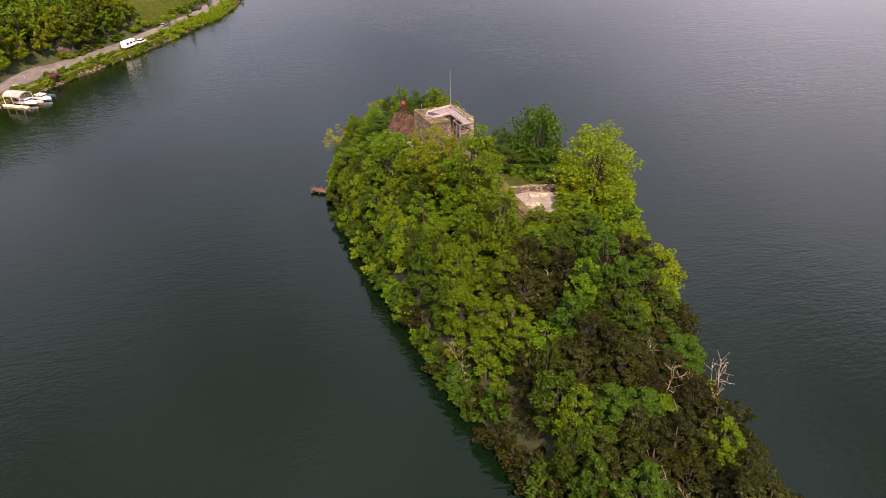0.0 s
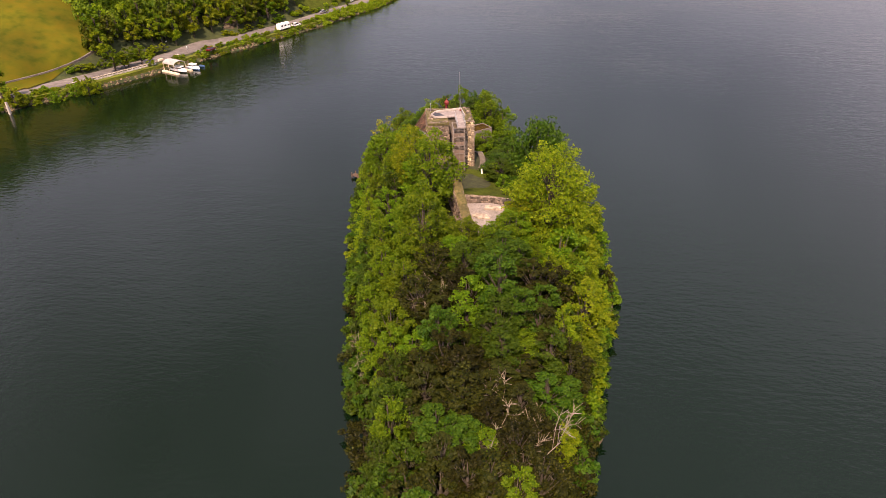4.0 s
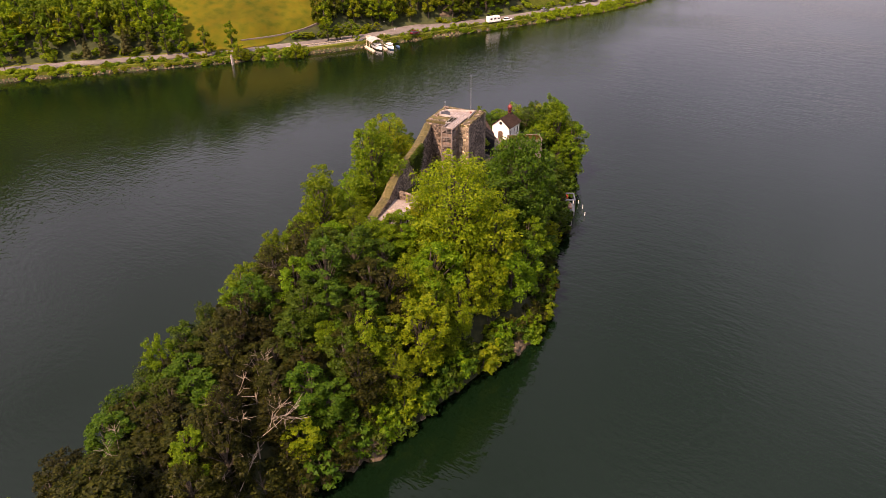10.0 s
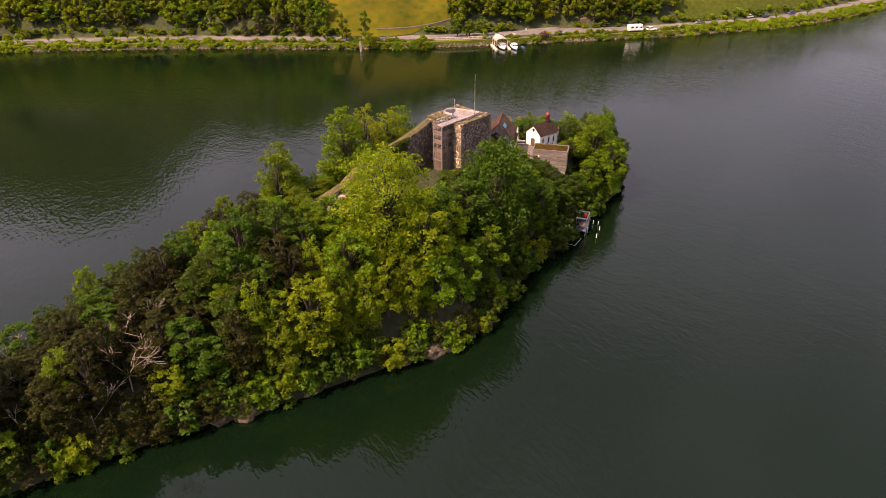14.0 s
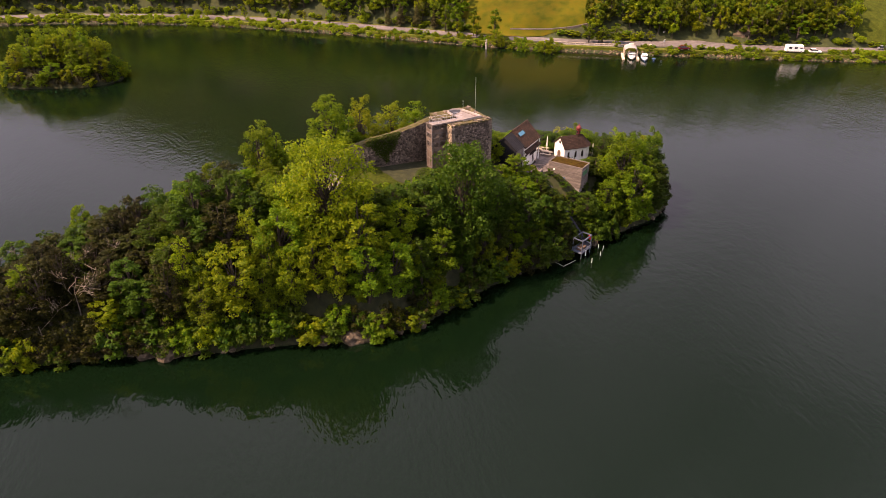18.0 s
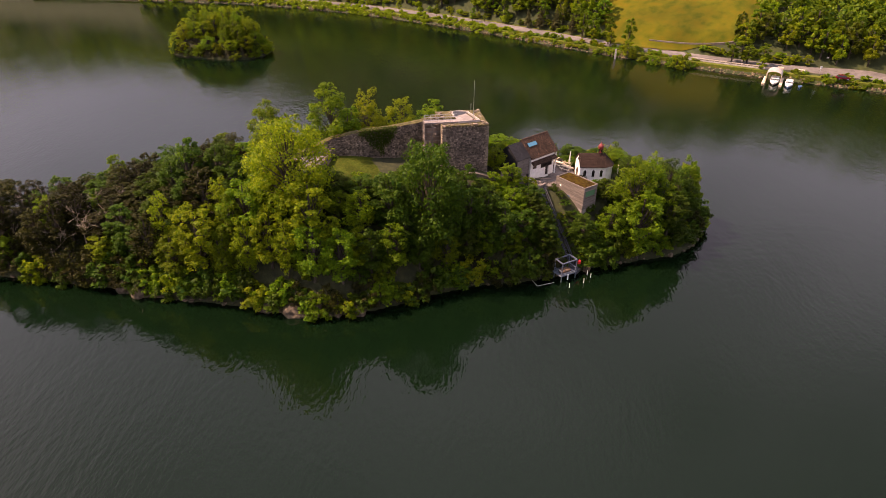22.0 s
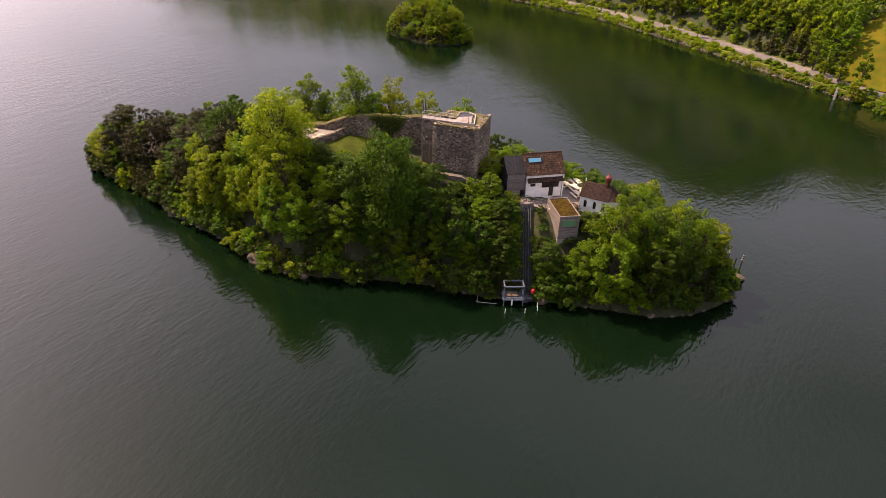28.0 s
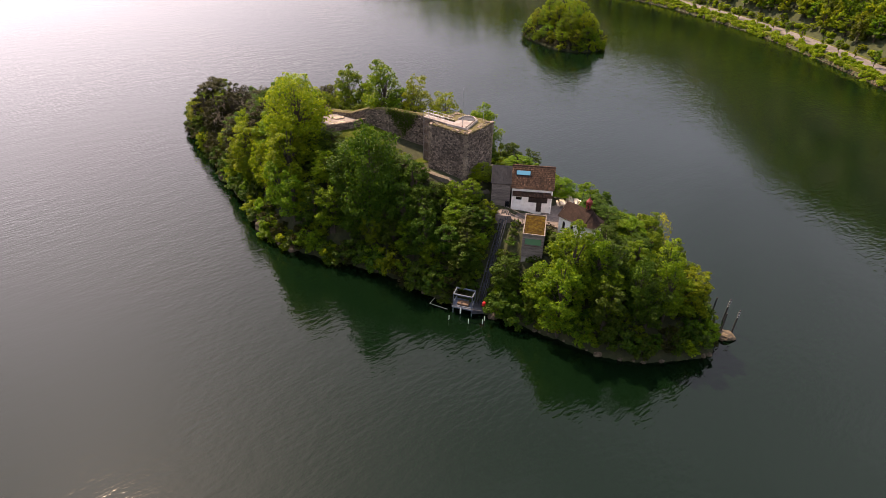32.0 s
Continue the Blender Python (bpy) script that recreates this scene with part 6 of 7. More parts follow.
for s, e in ((a, b), (Vector((-0.6, 120.2, 11.6)), a)):
    q = [s - n, s + n, e + n, e - n]
    lo = [bm.verts.new(p - Vector((0, 0, 0.8))) for p in q]
    hi = [bm.verts.new(p) for p in q]
    for i in range(4):
        bm.faces.new((lo[i], lo[(i + 1) % 4], hi[(i + 1) % 4], hi[i]))
    bm.faces.new(hi), bm.faces.new(lo[::-1])
bmesh.ops.recalc_face_normals(bm, faces=bm.faces[:])
part("floor", bm, BOARD, gang)
for s in (-1, 1):
    part("handrail", rod(a + n * s + Z * 1.0, b + n * s + Z * 1.0, 0.05, seg=6), BOARD, gang)
    for t in np.linspace(0, 1, 6):
        p = a.lerp(b, float(t)) + n * s
        part("post", rod(p, p + Z * 1.0, 0.04, seg=6), BOARD, gang)

# ---- inclined lift, dock ----
lift = thing("inclined_lift", Matrix.Identity(4), "dark steel inclined lift track down to the water", "lift")
a, b = Vector((8.6, 131.6, 0.9)), Vector((-1.1, 123.6, 12.6))
u = (b - a).normalized()
n = u.cross(Z).normalized()
up = n.cross(u)
for s in (-0.42, 0.42):
    part("rail", rod(a + n * s, b + n * s, 0.08, seg=6), DARKSTEEL, lift)
part("walkway", rod(a + n * 0.75, b + n * 0.75, 0.1, seg=4), DARKSTEEL, lift, "narrow dark maintenance walkway")
part("girder", rod(a - up * 0.3, b - up * 0.3, 0.16, seg=4), DARKSTEEL, lift)
for t in np.linspace(0.02, 0.98, 26):
    p = a.lerp(b, float(t))
    part("tie", rod(p - n * 0.48, p + n * 0.48, 0.05, seg=4), DARKSTEEL, lift)
for t in (0.1, 0.3, 0.5, 0.7, 0.9):
    p = a.lerp(b, t)
    part("support", rod(p - up * 0.3, Vector((p.x, p.y, max(-0.5, p.z - 5))), 0.12, seg=6), DARKSTEEL, lift)
bm = bmesh.new()
prism(bm, [(-2.4, 122.6), (-0.2, 122.0), (0.6, 123.6), (-1.4, 125.0)], 10.6, 12.2)
part("upper_station", bm, COURTSTONE, lift, "grey concrete upper landing")
dockm = Matrix.Translation((12.0, 129.7, 0)) @ Matrix.Rotation(math.atan2(2.25, -2.1), 4, "Z")  # x along its front, y to the land
dock = thing("boat_landing", dockm, "blue-grey steel boat landing with open frame", "dock")
W = 3.08
part("platform", box(-0.2, -0.1, 1.05, W + 0.2, 2.2, 1.25, 0.02), BLUESTEEL, dock)
for x in (0.0, W):
    for y in (0.0, 1.9):
        part("column", box(x - 0.07, y - 0.07, -1.5, x + 0.07, y + 0.07, 3.75, 0.015), BLUESTEEL, dock)
    part("beam", box(x - 0.09, 0, 3.56, x + 0.09, 1.9, 3.75), BLUESTEEL, dock)
    part("beam", box(x - 0.07, 0, 2.0, x + 0.07, 1.9, 2.12), BLUESTEEL, dock)
for y in (0.0, 1.9):
    part("beam", box(0, y - 0.09, 3.56, W, y + 0.09, 3.75), BLUESTEEL, dock)
    part("beam", box(0, y - 0.07, 1.45, W, y + 0.07, 1.6), BLUESTEEL, dock)
part("fender", box(1.2, -0.2, 0.2, 1.4, -0.1, 1.3), WHITEPAINT, dock)
part("stretcher", box(0.5, 0.4, 1.25, 2.4, 1.5, 1.7, 0.05), TIMBER, dock, "brown wooden cart on the landing")
bm = bmesh.new()
prism(bm, [(W, -0.1), (W + 1.7, 0.6), (W + 1.9, 2.2), (W, 2.2)], 0.5, [1.3, 1.0, 1.0, 1.3])
part("ramp", bm, DARKSTEEL, dock, "dark steel side ramp")
lifebuoy = thing("lifebuoy_box", pose(7.9, 132.4, 1.0), "bright red lifebuoy box on a post", "box")
part("post", rod((0, 0, -1), (0, 0, 0.9), 0.06), DARKSTEEL, lifebuoy)
RED = material("bright_red", [(0.55, 0.02, 0.02), (0.62, 0.025, 0.025), (0.66, 0.035, 0.03)], 2, 0.4, 0, stain=0.05)
part("body", box(-0.32, -0.25, 0.7, 0.32, 0.25, 1.45, 0.12), RED, lifebuoy)
pile = thing("mooring_post", pose(13.6, 131.2, 0), "white topped mooring post standing in the water", "post", "mooring posts at the landing")
part("pole", rod((0, 0, -2), (0, 0, 0.25), 0.05, seg=8), DARKSTEEL, pile)
part("sleeve", rod((0, 0, 0.1), (0, 0, 1.0), 0.055, seg=8), WHITEPAINT, pile, "white painted top")
for x, y in ((11.4, 133.5), (9.5, 134.6), (8.7, 134.0)):
    copy_thing(pile, pose(x, y, 0))
boom = thing("floating_boom", Matrix.Identity(4), "pale floating boom in a bent line on the water", "boom")
part("float", rod((11.4, 124.0, 0.04), (14.2, 125.9, 0.04), 0.05, seg=6), CONCRETE, boom)
part("float", rod((14.2, 125.9, 0.04), (12.4, 128.6, 0.04), 0.05, seg=6), CONCRETE, boom)
black = thing("black_pile", pose(-25.6, 151.6, 0), "leaning dark timber mooring pile with white bands", "post", "dark piles off the tip")
part("pole", rod((0, 0, -2), (-0.38, 0.19, 4.2), 0.15, 0.13, 8), BLACK, black)
for k in range(3):
    z = 2.9 + 0.45 * k
    t = (z + 2) / 6.2
    part("band", rod((-0.38 * t, 0.19 * t, z), (-0.385 * t, 0.193 * t, z + 0.11), 0.15, seg=8), WHITEPAINT, black)
copy_thing(black, pose(-24.5, 154.3, 0, 0, 0, 8))
plain = thing("black_pile", pose(-25.8, 147.7, 0), "leaning plain dark timber mooring pile", "post", "dark piles off the tip")
part("pole", rod((0, 0, -2), (-0.3, 0.1, 4.0), 0.15, 0.12, 8), BLACK, plain)
copy_thing(plain, pose(-22.4, 153.8, 0, 0, 0, 15))
copy_thing(plain, pose(-26.2, 149.0, -1.2, 0, 0, -10))
jetty = thing("jetty", pose(-26.5, 124.5, 0, 0, 0, 160), "small dark timber jetty on the shore", "jetty")
part("deck", box(0, -0.7, 0.5, 4.5, 0.7, 0.65), TIMBER, jetty)
for x in (0.4, 2.3, 4.2):
    for y in (-0.6, 0.6):
        part("pile", rod((x, y, -2), (x, y, 1.3), 0.1, seg=6), TIMBER, jetty)

# ---- shore rocks of the island ----
g = np.random.default_rng(31)


def rock_mesh(seed):
    q = np.random.default_rng(seed)
    bm = bmesh.new()
    bmesh.ops.create_icosphere(bm, subdivisions=1, radius=1.0)
    for v in bm.verts:
        v.co *= q.uniform(0.7, 1.15)
        v.co.z *= 0.75
    return mesh_of(bm, "boulder", ROCK)


ROCKS = [rock_mesh(s) for s in range(6)]
loop = SHORE + SHORE[:1]
run = 0.0
count = 0
for (ax, ay), (bx, by) in zip(loop, loop[1:]):
    span = math.hypot(bx - ax, by - ay)
    while run < span:
        x, y = ax + (bx - ax) * run / span, ay + (by - ay) * run / span
        nx, ny = -(by - ay) / span, (bx - ax) / span
        big = (x > 25 and 52 < y < 98) or y > 148
        run += g.uniform(0.9, 1.7)
        off = g.uniform(-0.25, 1.0)
        ob = new("boulder", ROCKS[int(g.integers(6))])
        s = g.uniform(0.3, 0.7) * (1.1 if big else 0.75)
        ob.matrix_world = Matrix.Translation((x + nx * off, y + ny * off, g.uniform(-0.15, 0.25))) @ Euler((g.uniform(-0.4, 0.4), g.uniform(-0.4, 0.4), g.uniform(0, 6.28))).to_matrix().to_4x4() @ Matrix.Diagonal((s * 1.3, s, s * 0.9, 1))
        tagged(ob, "pale brown boulder on the island's waterline", "boulder", "boulders along the shore")
        count += 1
    run -= span
# outcrops that show as bare cliffs under the trees
for x, y, s, h in ((31.4, 62.5, 2.4, 3.0), (31.6, 60.0, 1.9, 2.4), (31.0, 89.0, 2.0, 2.2), (30.6, 92.5, 2.2, 2.0), (31.3, 84.5, 1.6, 1.8), (31.6, 65.6, 1.6, 2.2), (28.5, 98.5, 1.7, 1.6), (8.6, 127.5, 1.6, 2.6), (6.9, 133.8, 0.8, 1.1), (-22.5, 154.5, 1.6, 1.0)):
    q = np.random.default_rng(int(x * 7 + y * 13))
    bm = bmesh.new()
    bmesh.ops.create_icosphere(bm, subdivisions=3, radius=1.0)
    for v in bm.verts:
        k = 1 + 0.35 * noise.noise(v.co * 1.3 + Vector((x, y, 0))) + 0.16 * noise.noise(v.co * 4.0 + Vector((y, x, 0)))
        v.co = Vector((round(v.co.x * k * 3) / 3 * 0.35 + v.co.x * k * 0.65, v.co.y * k, v.co.z * k))
    ob = solid("rock_outcrop", bm, ROCK, "bare pale rock outcrop above the water", "rock", m=Matrix.Translation((x, y, 0.2)) @ Matrix.Rotation(q.uniform(0, 6), 4, "Z") @ Matrix.Diagonal((s * 0.8, s, h * 0.75, 1)))

# ---- stone bank below the lake road ----
pts = [np.array(p) for p in rounded([p for p in BANK if -130 < p[1] < 440], 3)]
verts, faces = [], []
near = []
for p, q in zip(pts, pts[1:]):
    d = q - p
    L = np.hypot(*d)
    nrm = np.array((-d[1], d[0])) / L
    for k in range(int(L * 3.2)):
        c = p + d * g.random() + nrm * g.uniform(-0.6, 2.3)
        off = float(np.dot(c - p, nrm))
        s = g.uniform(0.2, 0.52)
        near.append((c[0], c[1], off * 0.45 + 0.15, s))
for x, y, z, s in near:
    k = len(verts)
    a = g.uniform(0, 6.28)
    for sx, sy, sz in ((-1, -1, -1), (1, -1, -1), (1, 1, -1), (-1, 1, -1), (-0.6, -0.6, 0.8), (0.6, -0.7, 0.7), (0.7, 0.6, 0.8), (-0.6, 0.7, 0.6)):
        ux, uy = sx * s * g.uniform(0.7, 1.2), sy * s * g.uniform(0.6, 1.0)
        verts.append((x + ux * math.cos(a) - uy * math.sin(a), y + ux * math.sin(a) + uy * math.cos(a), z + sz * s * 0.7))
    faces += [(k + 4, k + 5, k + 6, k + 7), (k, k + 1, k + 5, k + 4), (k + 1, k + 2, k + 6, k + 5), (k + 2, k + 3, k + 7, k + 6), (k + 3, k, k + 4, k + 7)]
me = bpy.data.meshes.new("stone_bank")
me.from_pydata(verts, [], faces)
me.materials.append(stone_material("bank_stones", (0.05, 0.038, 0.022), (0.095, 0.072, 0.042), (0.16, 0.124, 0.075)))
tagged(new("stone_bank", me), "rough pale stones heaped along the lake bank", "stones", "", "stuff")

# ---- plants of the far bank ----
def bank_z(x, y):
    return float(mountainside(np.array([x]), np.array([y]))[0])


scrub = []


def bank_bush(x, y, z, h, r):
    """A bush of the bank: a thing of its own along the near stretch, elsewhere a part of the scrub."""
    if 95 < y < 275:
        plant("verge", x, y, ground=z, height=h, radius=r)
    else:
        for k in range(5):
            scrub.append((x + rng.normal() * 0.4 * r, y + rng.normal() * 0.4 * r, z + h * rng.uniform(0.35, 0.85), 0.45 * r, 0.8))


for x, y in ((-193, 100.3), (-190.8, 105.9), (-187.5, 113.1), (-183, 120.3)):
    plant("fir", x, y, ground=bank_z(x, y), height=rng.uniform(8.5, 11.5))
for x, y, h in ((-178.7, 125.1, 10), (-175.7, 129.8, 9), (-168.1, 135.8, 9.5), (-160.5, 143.4, 11), (-151.1, 180.8, 7.5), (-149.7, 186, 6), (-148.2, 191, 7), (-202, 88, 12.5), (-141, 254, 12), (-139, 273, 8.5), (-142, 250, 10)):
    plant("lake", x, y, variant=1 if y < 240 else 2, ground=bank_z(x, y), height=h * 1.15, radius=2.7 if y < 200 else 4.2)
for x, y, h in ((-149.8, 152.7, 5), (-148.4, 159.5, 4.5), (-146.2, 163.6, 6.5), (-147.5, 161.5, 5)):
    plant("bush", x, y, variant=0, ground=bank_z(x, y) - 0.3, height=h, radius=2.4)
for x, y in ((-207.4, 61.8), (-200, 73.5), (-201, 79), (-198.1, 90.3), (-213.4, -94.5), (-230.2, -85.3), (-231, -54.5), (-229, -37.1), (-230, -29.8), (-229, -20.8), (-227, -8), (-225, 4.5), (-223, 14.2), (-219, 24), (-216, 33), (-212.2, 45),
             (-209, 54), (-124, 290), (-121, 306), (-119, 330), (-120, 352)):
    plant("roadside", x, y, ground=bank_z(x, y), height=rng.uniform(4.0, 6.8))
for x, y, h in ((-171.9, 129.4, 6), (-165.1, 136.6, 6.5), (-155.6, 143.6, 7.5), (-154.5, 145.6, 5), (-148.2, 154.3, 4.5), (-144.0, 160.7, 7.5), (-142.8, 163.6, 6), (-150.3, 184.7, 5.5), (-142.9, 189.7, 5)):
    plant("roadside", x, y, variant=0, ground=bank_z(x, y) - 0.2, height=h, radius=h * 0.33)
for p in rounded([p for p in BANK if -120 < p[1] < 420], 3):
    for _ in range(6):
        if rng.random() < 0.85 and not 166 < p[1] < 196:
            t = rng.uniform(1.0, 4.6)
            x, y = p[0] - t * 0.93 + rng.normal() * 1.2, p[1] + t * 0.3 + rng.normal() * 1.5
            bank_bush(x, y, bank_z(x, y) - 0.2, rng.uniform(0.8, 2.0), rng.uniform(1.0, 1.9))
# the wood on the slope: single trees where it is seen, one mass higher up
fx, fy = rng.uniform(-290, -120, 26000), rng.uniform(-130, 420, 26000)
fh, fd = bank_height(fx, fy)
ok = (fd > 14.8) & (fd < 62)
for poly in MEADOWS:
    ok &= ~inside(fx, fy, poly)
ok &= ~((np.abs(fy - 222) < 15) & (fd < 20.5))
wood, slope = np.zeros((0, 2)), []
single = {"lake": 0, "verge": 0}
for x, y, d in zip(fx[ok], fy[ok], fd[ok]):
    gap = 2.7 if d < 18 else (3.2 if d < 26 else 4.0)
    if len(wood) and ((wood[:, 0] - x) ** 2 + (wood[:, 1] - y) ** 2).min() < gap ** 2:
        continue
    wood = np.vstack([wood, (x, y)])
    z = bank_z(x, y)
    if d < 17.6:
        if rng.random() < 0.45:
            bank_bush(x, y, z - 0.2, rng.uniform(1.8, 4.0), rng.uniform(1.6, 2.5))
        else:
            plant("roadside", x, y, ground=z - 0.2, height=rng.uniform(1.8, 4.6), radius=rng.uniform(1.6, 2.5))
    elif d < 27 and single["lake"] < 330:
        single["lake"] += 1
        plant("lake", x, y, ground=z, height=rng.uniform(6.5, 10.5) + min(7, (d - 17) * 0.5), radius=rng.uniform(2.6, 3.8))
    else:
        h = rng.uniform(9, 14)
        for k in range(4):
            slope.append((x + rng.normal() * 1.3, y + rng.normal() * 1.3, z + h * (0.3 + 0.2 * k), 3.0 - 0.45 * k, 0.8))
tagged(new("slope_wood", leaf_mesh("slope_wood", slope, 130000, 1.05, LEAF["forest"], 401)), "dense green broadleaf wood above the lake road", "wood", "", "stuff")
tagged(new("bank_scrub", leaf_mesh("bank_scrub", scrub, 50 * len(scrub), 0.6, LEAF["yellow"], 402)), "yellow-green scrub along the lake bank", "scrub", "", "stuff")
hx, hy = rng.uniform(-900, -180, 9000), rng.uniform(-440, 740, 9000)
hh, hd = bank_height(hx, hy)
ok = (hd > 58) & (hd < 560)
for poly in MEADOWS:
    ok &= ~inside(hx, hy, poly)
hz = mountainside(hx[ok], hy[ok])
lobes = [(x, y, z + 5, rng.uniform(5, 8), 1.3) for x, y, z in zip(hx[ok], hy[ok], hz)]
tagged(new("hillside_wood", leaf_mesh("hillside_wood", lobes, 120000, 3.4, LEAF["forest"], 400)), "dense spring green wood covering the mountainside", "wood", "", "stuff")

# ---- things on the far bank ----
OUT = math.degrees(math.atan2(-0.28, 0.96))  # straight out from the bank, over the water


def hull(bm, length, width, height):
    """A boat's hull, bow along +x."""
    secs = []
    for i in range(9):
        t = i / 8
        w = width / 2 * (1 - max(0, (t - 0.45) / 0.55) ** 2.2) * (0.85 + 0.15 * min(1, t * 4))
        lift = 0.35 * max(0, t - 0.5) ** 1.5
        x = length * (t - 0.5)
        secs.append([(x, -w, height + lift), (x, -w * 0.75, 0.0 + lift * 0.5), (x, 0, -0.25 + lift * 0.6), (x, w * 0.75, 0.0 + lift * 0.5), (x, w, height + lift)])
    rows = [[bm.verts.new(p) for p in s] for s in secs]
    for a, b in zip(rows, rows[1:]):
        for i in range(4):
            bm.faces.new((a[i], b[i], b[i + 1], a[i + 1]))
        bm.faces.new((a[4], b[4], b[0], a[0]))
    bm.faces.new(rows[0])
    bmesh.ops.remove_doubles(bm, verts=bm.verts[:], dist=0.002)
    bmesh.ops.recalc_face_normals(bm, faces=bm.faces[:])


def motor_boat(m, length, label, stripe):
    b = thing("motor_boat", m, label, "boat")
    bm = bmesh.new()
    hull(bm, length, length * 0.34, 0.9)
    h = part("hull", bm, WHITEPAINT, b, "white hull")
    bm = bmesh.new()
    hull(bm, length * 1.005, length * 0.345, 0.32)
    part("stripe", bm, stripe, h, "dark waterline stripe")
    part("cabin", box(-length * 0.22, -length * 0.13, 0.85, length * 0.14, length * 0.13, 1.75, 0.1), WHITEPAINT, b, "white cabin")
    part("window", box(-length * 0.2, -length * 0.135, 1.2, length * 0.145, length * 0.135, 1.55, 0.03), DARKGLASS, b)
    part("roof", box(-length * 0.25, -length * 0.145, 1.75, length * 0.16, length * 0.145, 1.86, 0.03), WHITEPAINT, b)
    part("bench", box(-length * 0.44, -length * 0.12, 0.85, -length * 0.3, length * 0.12, 1.2, 0.04), TIMBER, b)
    part("rail", rod((length * 0.2, -length * 0.1, 1.5), (length * 0.43, 0, 1.6), 0.03, seg=6), STEEL, b)
    part("rail", rod((length * 0.2, length * 0.1, 1.5), (length * 0.43, 0, 1.6), 0.03, seg=6), STEEL, b)
    return b


motor_boat(pose(-133.2, 192.6, 0.05, 0, 0, OUT), 8.5, "white ferry boat moored under the canopy", BLACK)
motor_boat(pose(-130.2, 196.6, 0.05, 0, 0, OUT), 7.2, "white motor boat with blue stripe beside the landing", BLUEPAINT)
raft = thing("small_dinghy", pose(-129.0, 199.9, 0.1, 0, 0, OUT), "small pale blue dinghy beside the boat", "boat")
bm = bmesh.new()
hull(bm, 3.0, 1.3, 0.4)
part("hull", bm, BLUEPAINT, raft)
canopy = thing("boat_canopy", pose(-134.0, 192.3, 0, 0, 0, OUT), "grey-white vaulted boat canopy on posts over the landing", "canopy")
bm = bmesh.new()
rings = []
for x in (-4.6, 2.2):
    outer = [bm.verts.new((x, 2.4 * math.cos(math.pi * i / 10), 3.0 + 1.15 * math.sin(math.pi * i / 10))) for i in range(11)]
    inner = [bm.verts.new((x, 2.32 * math.cos(math.pi * i / 10), 2.94 + 1.1 * math.sin(math.pi * i / 10))) for i in range(11)]
    rings.append((outer, inner))
for i in range(10):
    bm.faces.new((rings[0][0][i], rings[1][0][i], rings[1][0][i + 1], rings[0][0][i + 1]))
    bm.faces.new((rings[0][1][i + 1], rings[1][1][i + 1], rings[1][1][i], rings[0][1][i]))
    for r in rings:
        bm.faces.new((r[0][i], r[0][i + 1], r[1][i + 1], r[1][i]))
bmesh.ops.recalc_face_normals(bm, faces=bm.faces[:])
part("roof", bm, TARPAULIN, canopy, "grey-white vaulted roof")
for x in (-4.4, -1.2, 2.0):
    for y in (-2.35, 2.35):
        part("post", rod((x, y, -2), (x, y, 3.05), 0.09, seg=8), TABLEWOOD, canopy)
for y in (-2.7, 2.7):
    part("pontoon", box(-5.0, y - 0.45, -0.2, 4.8, y + 0.45, 0.55, 0.03), TABLEWOOD, canopy, "pale plank pontoon")

wallm = thing("retaining_wall", Matrix.Identity(4), "pale concrete retaining wall with openings along the road", "wall")
seg = [p for p in rounded([p for p in BANK if 120 < p[1] < 240], 6) if 160 < p[1] < 193]
for p, q in zip(seg, seg[1:]):
    d = Vector((q[0] - p[0], q[1] - p[1]))
    nrm = Vector((-d.y, d.x)).normalized() * 4.4
    ang = math.degrees(math.atan2(d.y, d.x))
    part("coping", box(0, -0.25, 1.6, d.length, 0.25, 2.35, 0.03, pose(p[0] + nrm.x, p[1] + nrm.y, 0, 0, 0, ang)), CONCRETE, wallm)
    part("post", box(0, -0.15, 2.35, 0.35, 0.15, 3.0, 0.02, pose(p[0] + nrm.x, p[1] + nrm.y, 0, 0, 0, ang)), CONCRETE, wallm)
    part("rail", box(0.35, -0.06, 2.8, d.length, 0.06, 2.95, 0, pose(p[0] + nrm.x, p[1] + nrm.y, 0, 0, 0, ang)), TABLEWOOD, wallm)


def wheel_set(c, xs, w, r):
    for x in xs:
        for s in (-1, 1):
            t = part("wheel", rod((x, s * (w / 2 - 0.2), r), (x, s * w / 2, r), r, seg=14), BLACK, c, "black tyre")
            part("rim", rod((x, s * (w / 2 - 0.05), r), (x, s * (w / 2 + 0.01), r), r * 0.6, seg=10), STEEL, t)


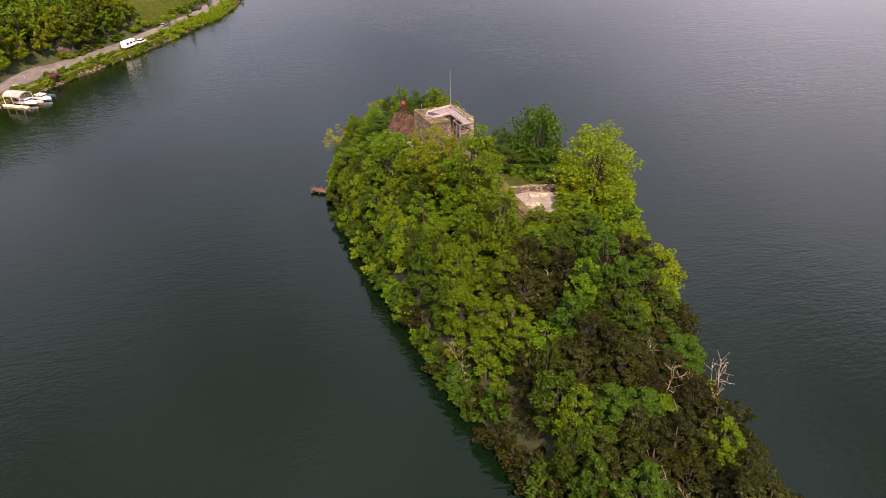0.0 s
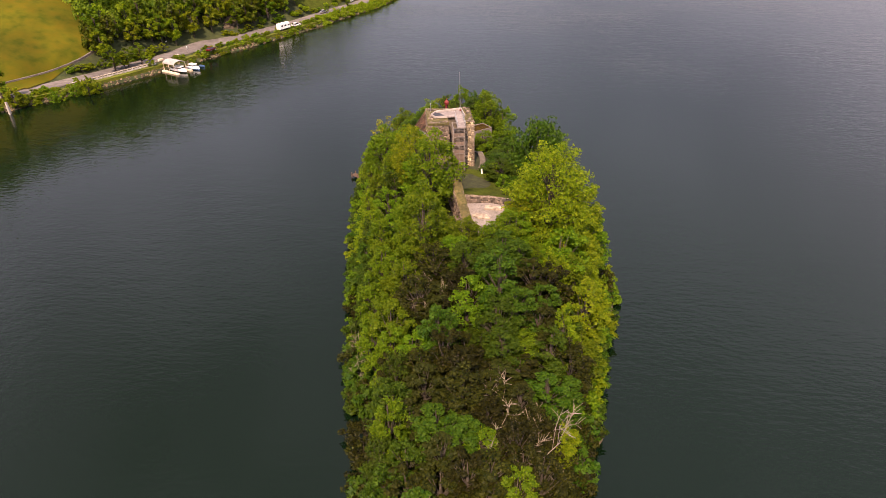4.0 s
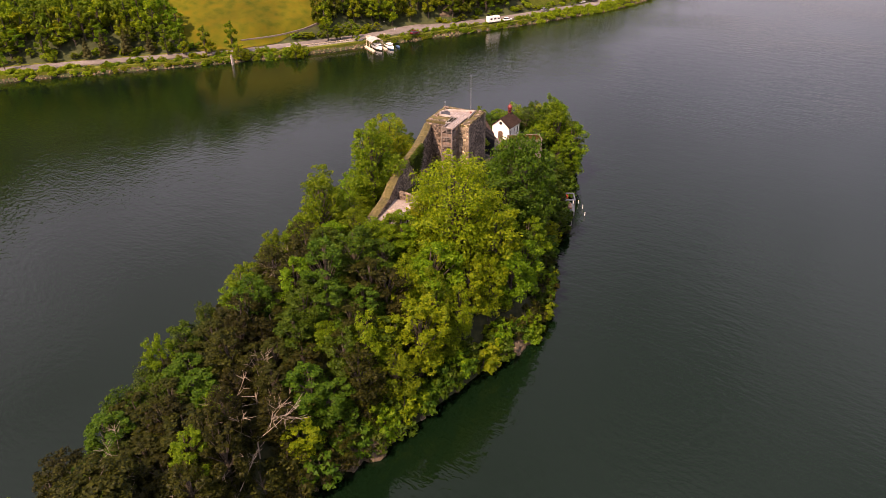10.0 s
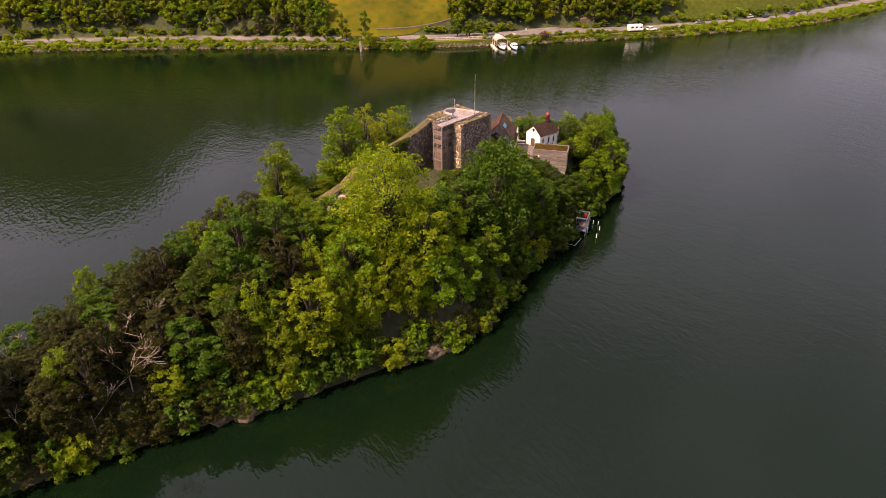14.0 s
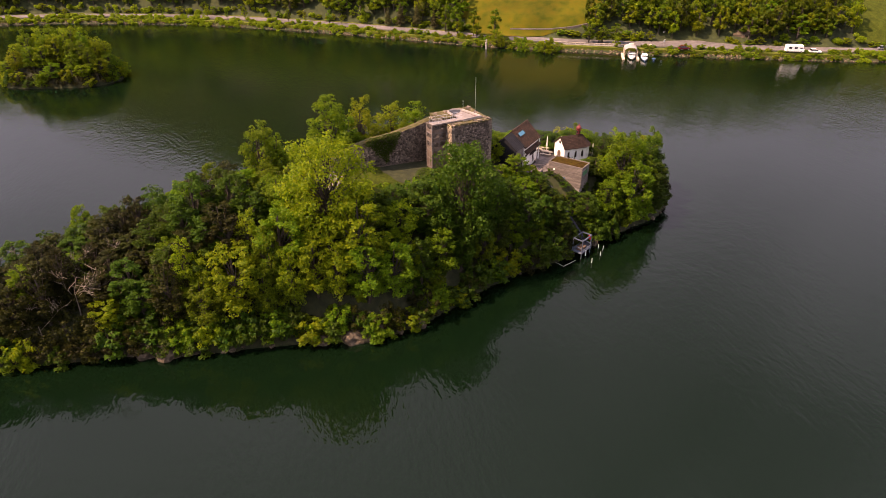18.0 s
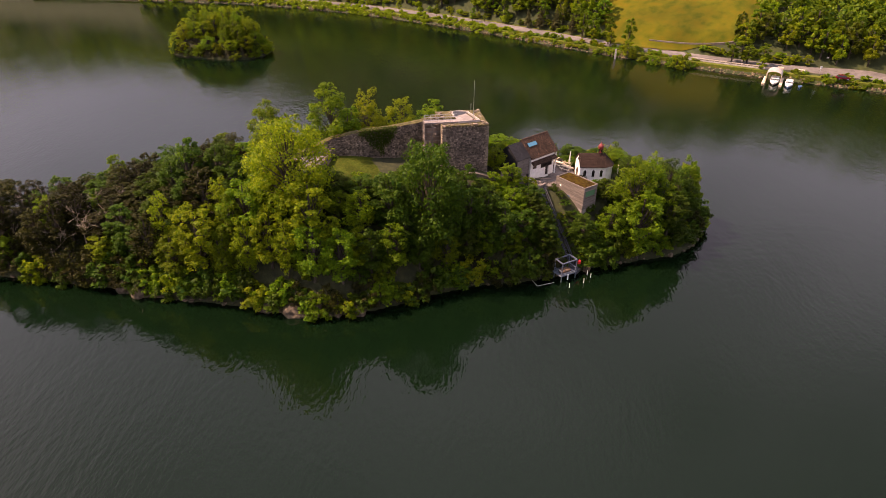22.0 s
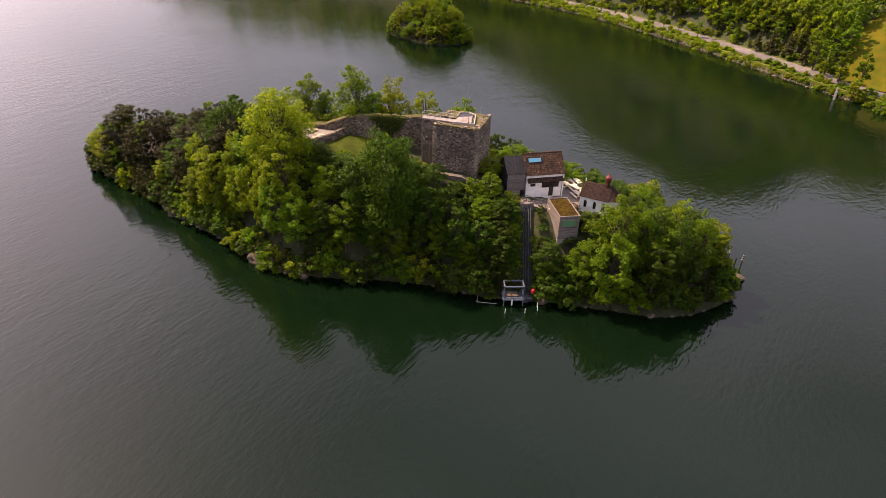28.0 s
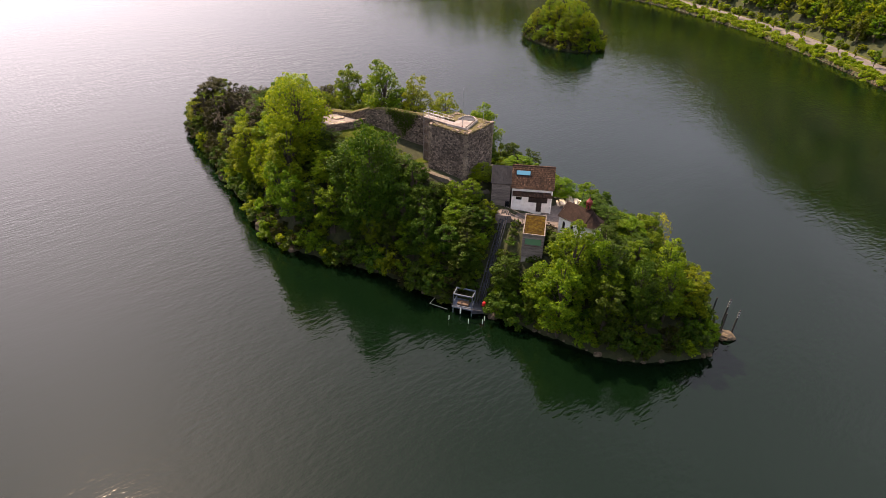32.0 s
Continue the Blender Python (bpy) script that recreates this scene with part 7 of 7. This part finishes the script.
def car(m, mat, label):
    c = thing("car", m, label, "car")
    bm = bmesh.new()
    low = [(-2.15, 0.35), (2.15, 0.35), (2.2, 0.75), (1.15, 0.95), (-1.9, 1.0), (-2.2, 0.85)]
    for prof, w in ((low, 0.88),):
        a = [bm.verts.new((x, -w, z)) for x, z in prof]
        b = [bm.verts.new((x, w, z)) for x, z in prof]
        for i in range(len(prof)):
            bm.faces.new((a[i], a[(i + 1) % len(prof)], b[(i + 1) % len(prof)], b[i]))
        bm.faces.new(a[::-1]), bm.faces.new(b)
    bmesh.ops.recalc_face_normals(bm, faces=bm.faces[:])
    bmesh.ops.bevel(bm, geom=bm.edges[:], offset=0.08, segments=2, affect="EDGES")
    part("body", bm, mat, c)
    bm = bmesh.new()
    lo = [bm.verts.new(p) for p in ((-1.95, -0.82, 0.95), (1.1, -0.82, 0.92), (1.1, 0.82, 0.92), (-1.95, 0.82, 0.95))]
    hi = [bm.verts.new(p) for p in ((-1.5, -0.66, 1.45), (0.3, -0.66, 1.48), (0.3, 0.66, 1.48), (-1.5, 0.66, 1.45))]
    for i in range(4):
        bm.faces.new((lo[i], lo[(i + 1) % 4], hi[(i + 1) % 4], hi[i]))
    bm.faces.new(hi), bm.faces.new(lo[::-1])
    part("windows", bm, DARKGLASS, c, "dark car windows")
    part("roof", box(-1.5, -0.66, 1.44, 0.32, 0.66, 1.52, 0.03), mat, c)
    wheel_set(c, (-1.3, 1.35), 1.78, 0.32)
    for s in (-0.6, 0.6):
        part("headlight", box(2.1, s - 0.15, 0.62, 2.22, s + 0.15, 0.76, 0.02), WHITEPAINT, c)
        part("tail_light", box(-2.22, s - 0.12, 0.7, -2.14, s + 0.12, 0.85, 0.02), REDPAINT, c)
    return c


ROADWAY = 76.0
car(pose(-134.8, 214.1, 2.27, 0, 0, ROADWAY + 14), CARRED, "dark red car parked on the lay-by")
car(pose(-124.6, 261.6, 2.27, 0, 0, ROADWAY), WHITEPAINT, "white car parked behind the camper van")
car(pose(-126.8, 291.5, 2.27, 0, 0, ROADWAY + 10), STEEL, "silver car parked beside the road")
car(pose(-126.6, 321.5, 2.27, 0, 0, 95), WHITEPAINT, "white car on the lake road")
car(pose(-124.0, 329.0, 2.27, 0, 0, 95), DARKSTEEL, "dark car parked under roadside bushes")
car(pose(-124.2, 346.5, 2.27, 0, 0, 95), BLUEPAINT, "blue car parked beside the road")
van = thing("camper_van", pose(-126.4, 254.2, 2.27, 0, 0, ROADWAY), "white camper van parked beside the road", "camper van")
part("body", box(-3.3, -1.1, 0.45, 1.7, 1.1, 2.85, 0.15), WHITEPAINT, van)
part("alcove", box(1.2, -1.08, 1.85, 2.9, 1.08, 2.85, 0.2), WHITEPAINT, van)
part("cab", box(1.5, -1.0, 0.4, 3.4, 1.0, 1.5, 0.2), WHITEPAINT, van)
part("windscreen", box(2.0, -0.95, 1.4, 2.75, 0.95, 1.95, 0.1), DARKGLASS, van)
for x in (-2.4, -0.4):
    for s in (-1.11, 1.07):
        part("window", box(x, s, 1.5, x + 1.1, s + 0.04, 2.15), DARKGLASS, van)
part("door", box(0.6, 1.1, 0.5, 1.25, 1.13, 2.3), WHITEPAINT, van)
wheel_set(van, (-2.0, 2.4), 2.1, 0.36)

beacon = thing("shore_beacon", pose(-153.6, 139.0, 0), "pale concrete beacon post on the bank", "post")
part("pillar", box(-0.35, -0.35, -0.5, 0.35, 0.35, 2.6, 0.06), CONCRETE, beacon)
part("cap", box(-0.28, -0.28, 2.6, 0.28, 0.28, 3.8, 0.05), PALECONC, beacon)


def road_sign(x, y, h, w, mat, label):
    s = thing("road_sign", pose(x, y, 2.2, 0, 0, 10), label, "sign")
    part("pole", rod((0, 0, 0), (0, 0, h), 0.05, seg=6), STEEL, s)
    part("plate", box(-0.04, -w / 2, h - 0.9, 0.04, w / 2, h, 0.01), mat, s)


road_sign(-141.5, 208.6, 2.6, 0.7, WHITEPAINT, "small white sign beside the landing")
road_sign(-156.2, 214.5, 2.6, 0.9, WHITEPAINT, "white notice board at the lay-by")
hutb = thing("equipment_box", pose(-156.0, 217.5, 2.25, 0, 0, 15), "pale grey cabinet at the lay-by", "cabinet")
part("body", box(-0.5, -0.8, 0, 0.5, 0.8, 1.3, 0.04), WHITEPAINT, hutb)
part("door", box(0.5, -0.7, 0.1, 0.53, 0.7, 1.2), CONCRETE, hutb)
for x, y in ((-144.4, 196.5), (-142.5, 203.0)):
    crate = thing("planter_box", pose(x, y, 2.25, 0, 0, ROADWAY), "orange-brown wooden planter beside the road", "planter")
    part("body", box(-1.0, -0.4, 0, 1.0, 0.4, 0.7, 0.03), TABLEWOOD, crate)
bm = bmesh.new()
bmesh.ops.create_icosphere(bm, subdivisions=4, radius=1.0)
for v in bm.verts:
    k = 1 + 0.3 * noise.noise(v.co * 2.2) + 0.18 * noise.noise(v.co * 6.0)
    v.co *= k
solid("road_cliff", bm, ROCK, "bare brown rock face beside the road", "rock", m=Matrix.Translation((-147.0, 246.5, 3.0)) @ Matrix.Rotation(radians(ROADWAY), 4, "Z") @ Matrix.Diagonal((8, 3.2, 5.0, 1)))
pathpts = [(-163, 188), (-163.5, 178), (-166, 166), (-171, 152)]
bm = bmesh.new()
prev = None
for x, y in rounded(pathpts, 8):
    cur = [bm.verts.new((x - 0.4, y, bank_z(x, y) + 0.55)), bm.verts.new((x + 0.4, y, bank_z(x, y) + 0.5)), bm.verts.new((x + 0.4, y, bank_z(x, y) - 1)), bm.verts.new((x - 0.4, y, bank_z(x, y) - 1))]
    if prev:
        for i in range(4):
            bm.faces.new((prev[i], cur[i], cur[(i + 1) % 4], prev[(i + 1) % 4]))
    prev = cur
bmesh.ops.recalc_face_normals(bm, faces=bm.faces[:])
solid("meadow_path", bm, WORNPATH, "pale gravel path along the foot of the meadow", "path", "structure")
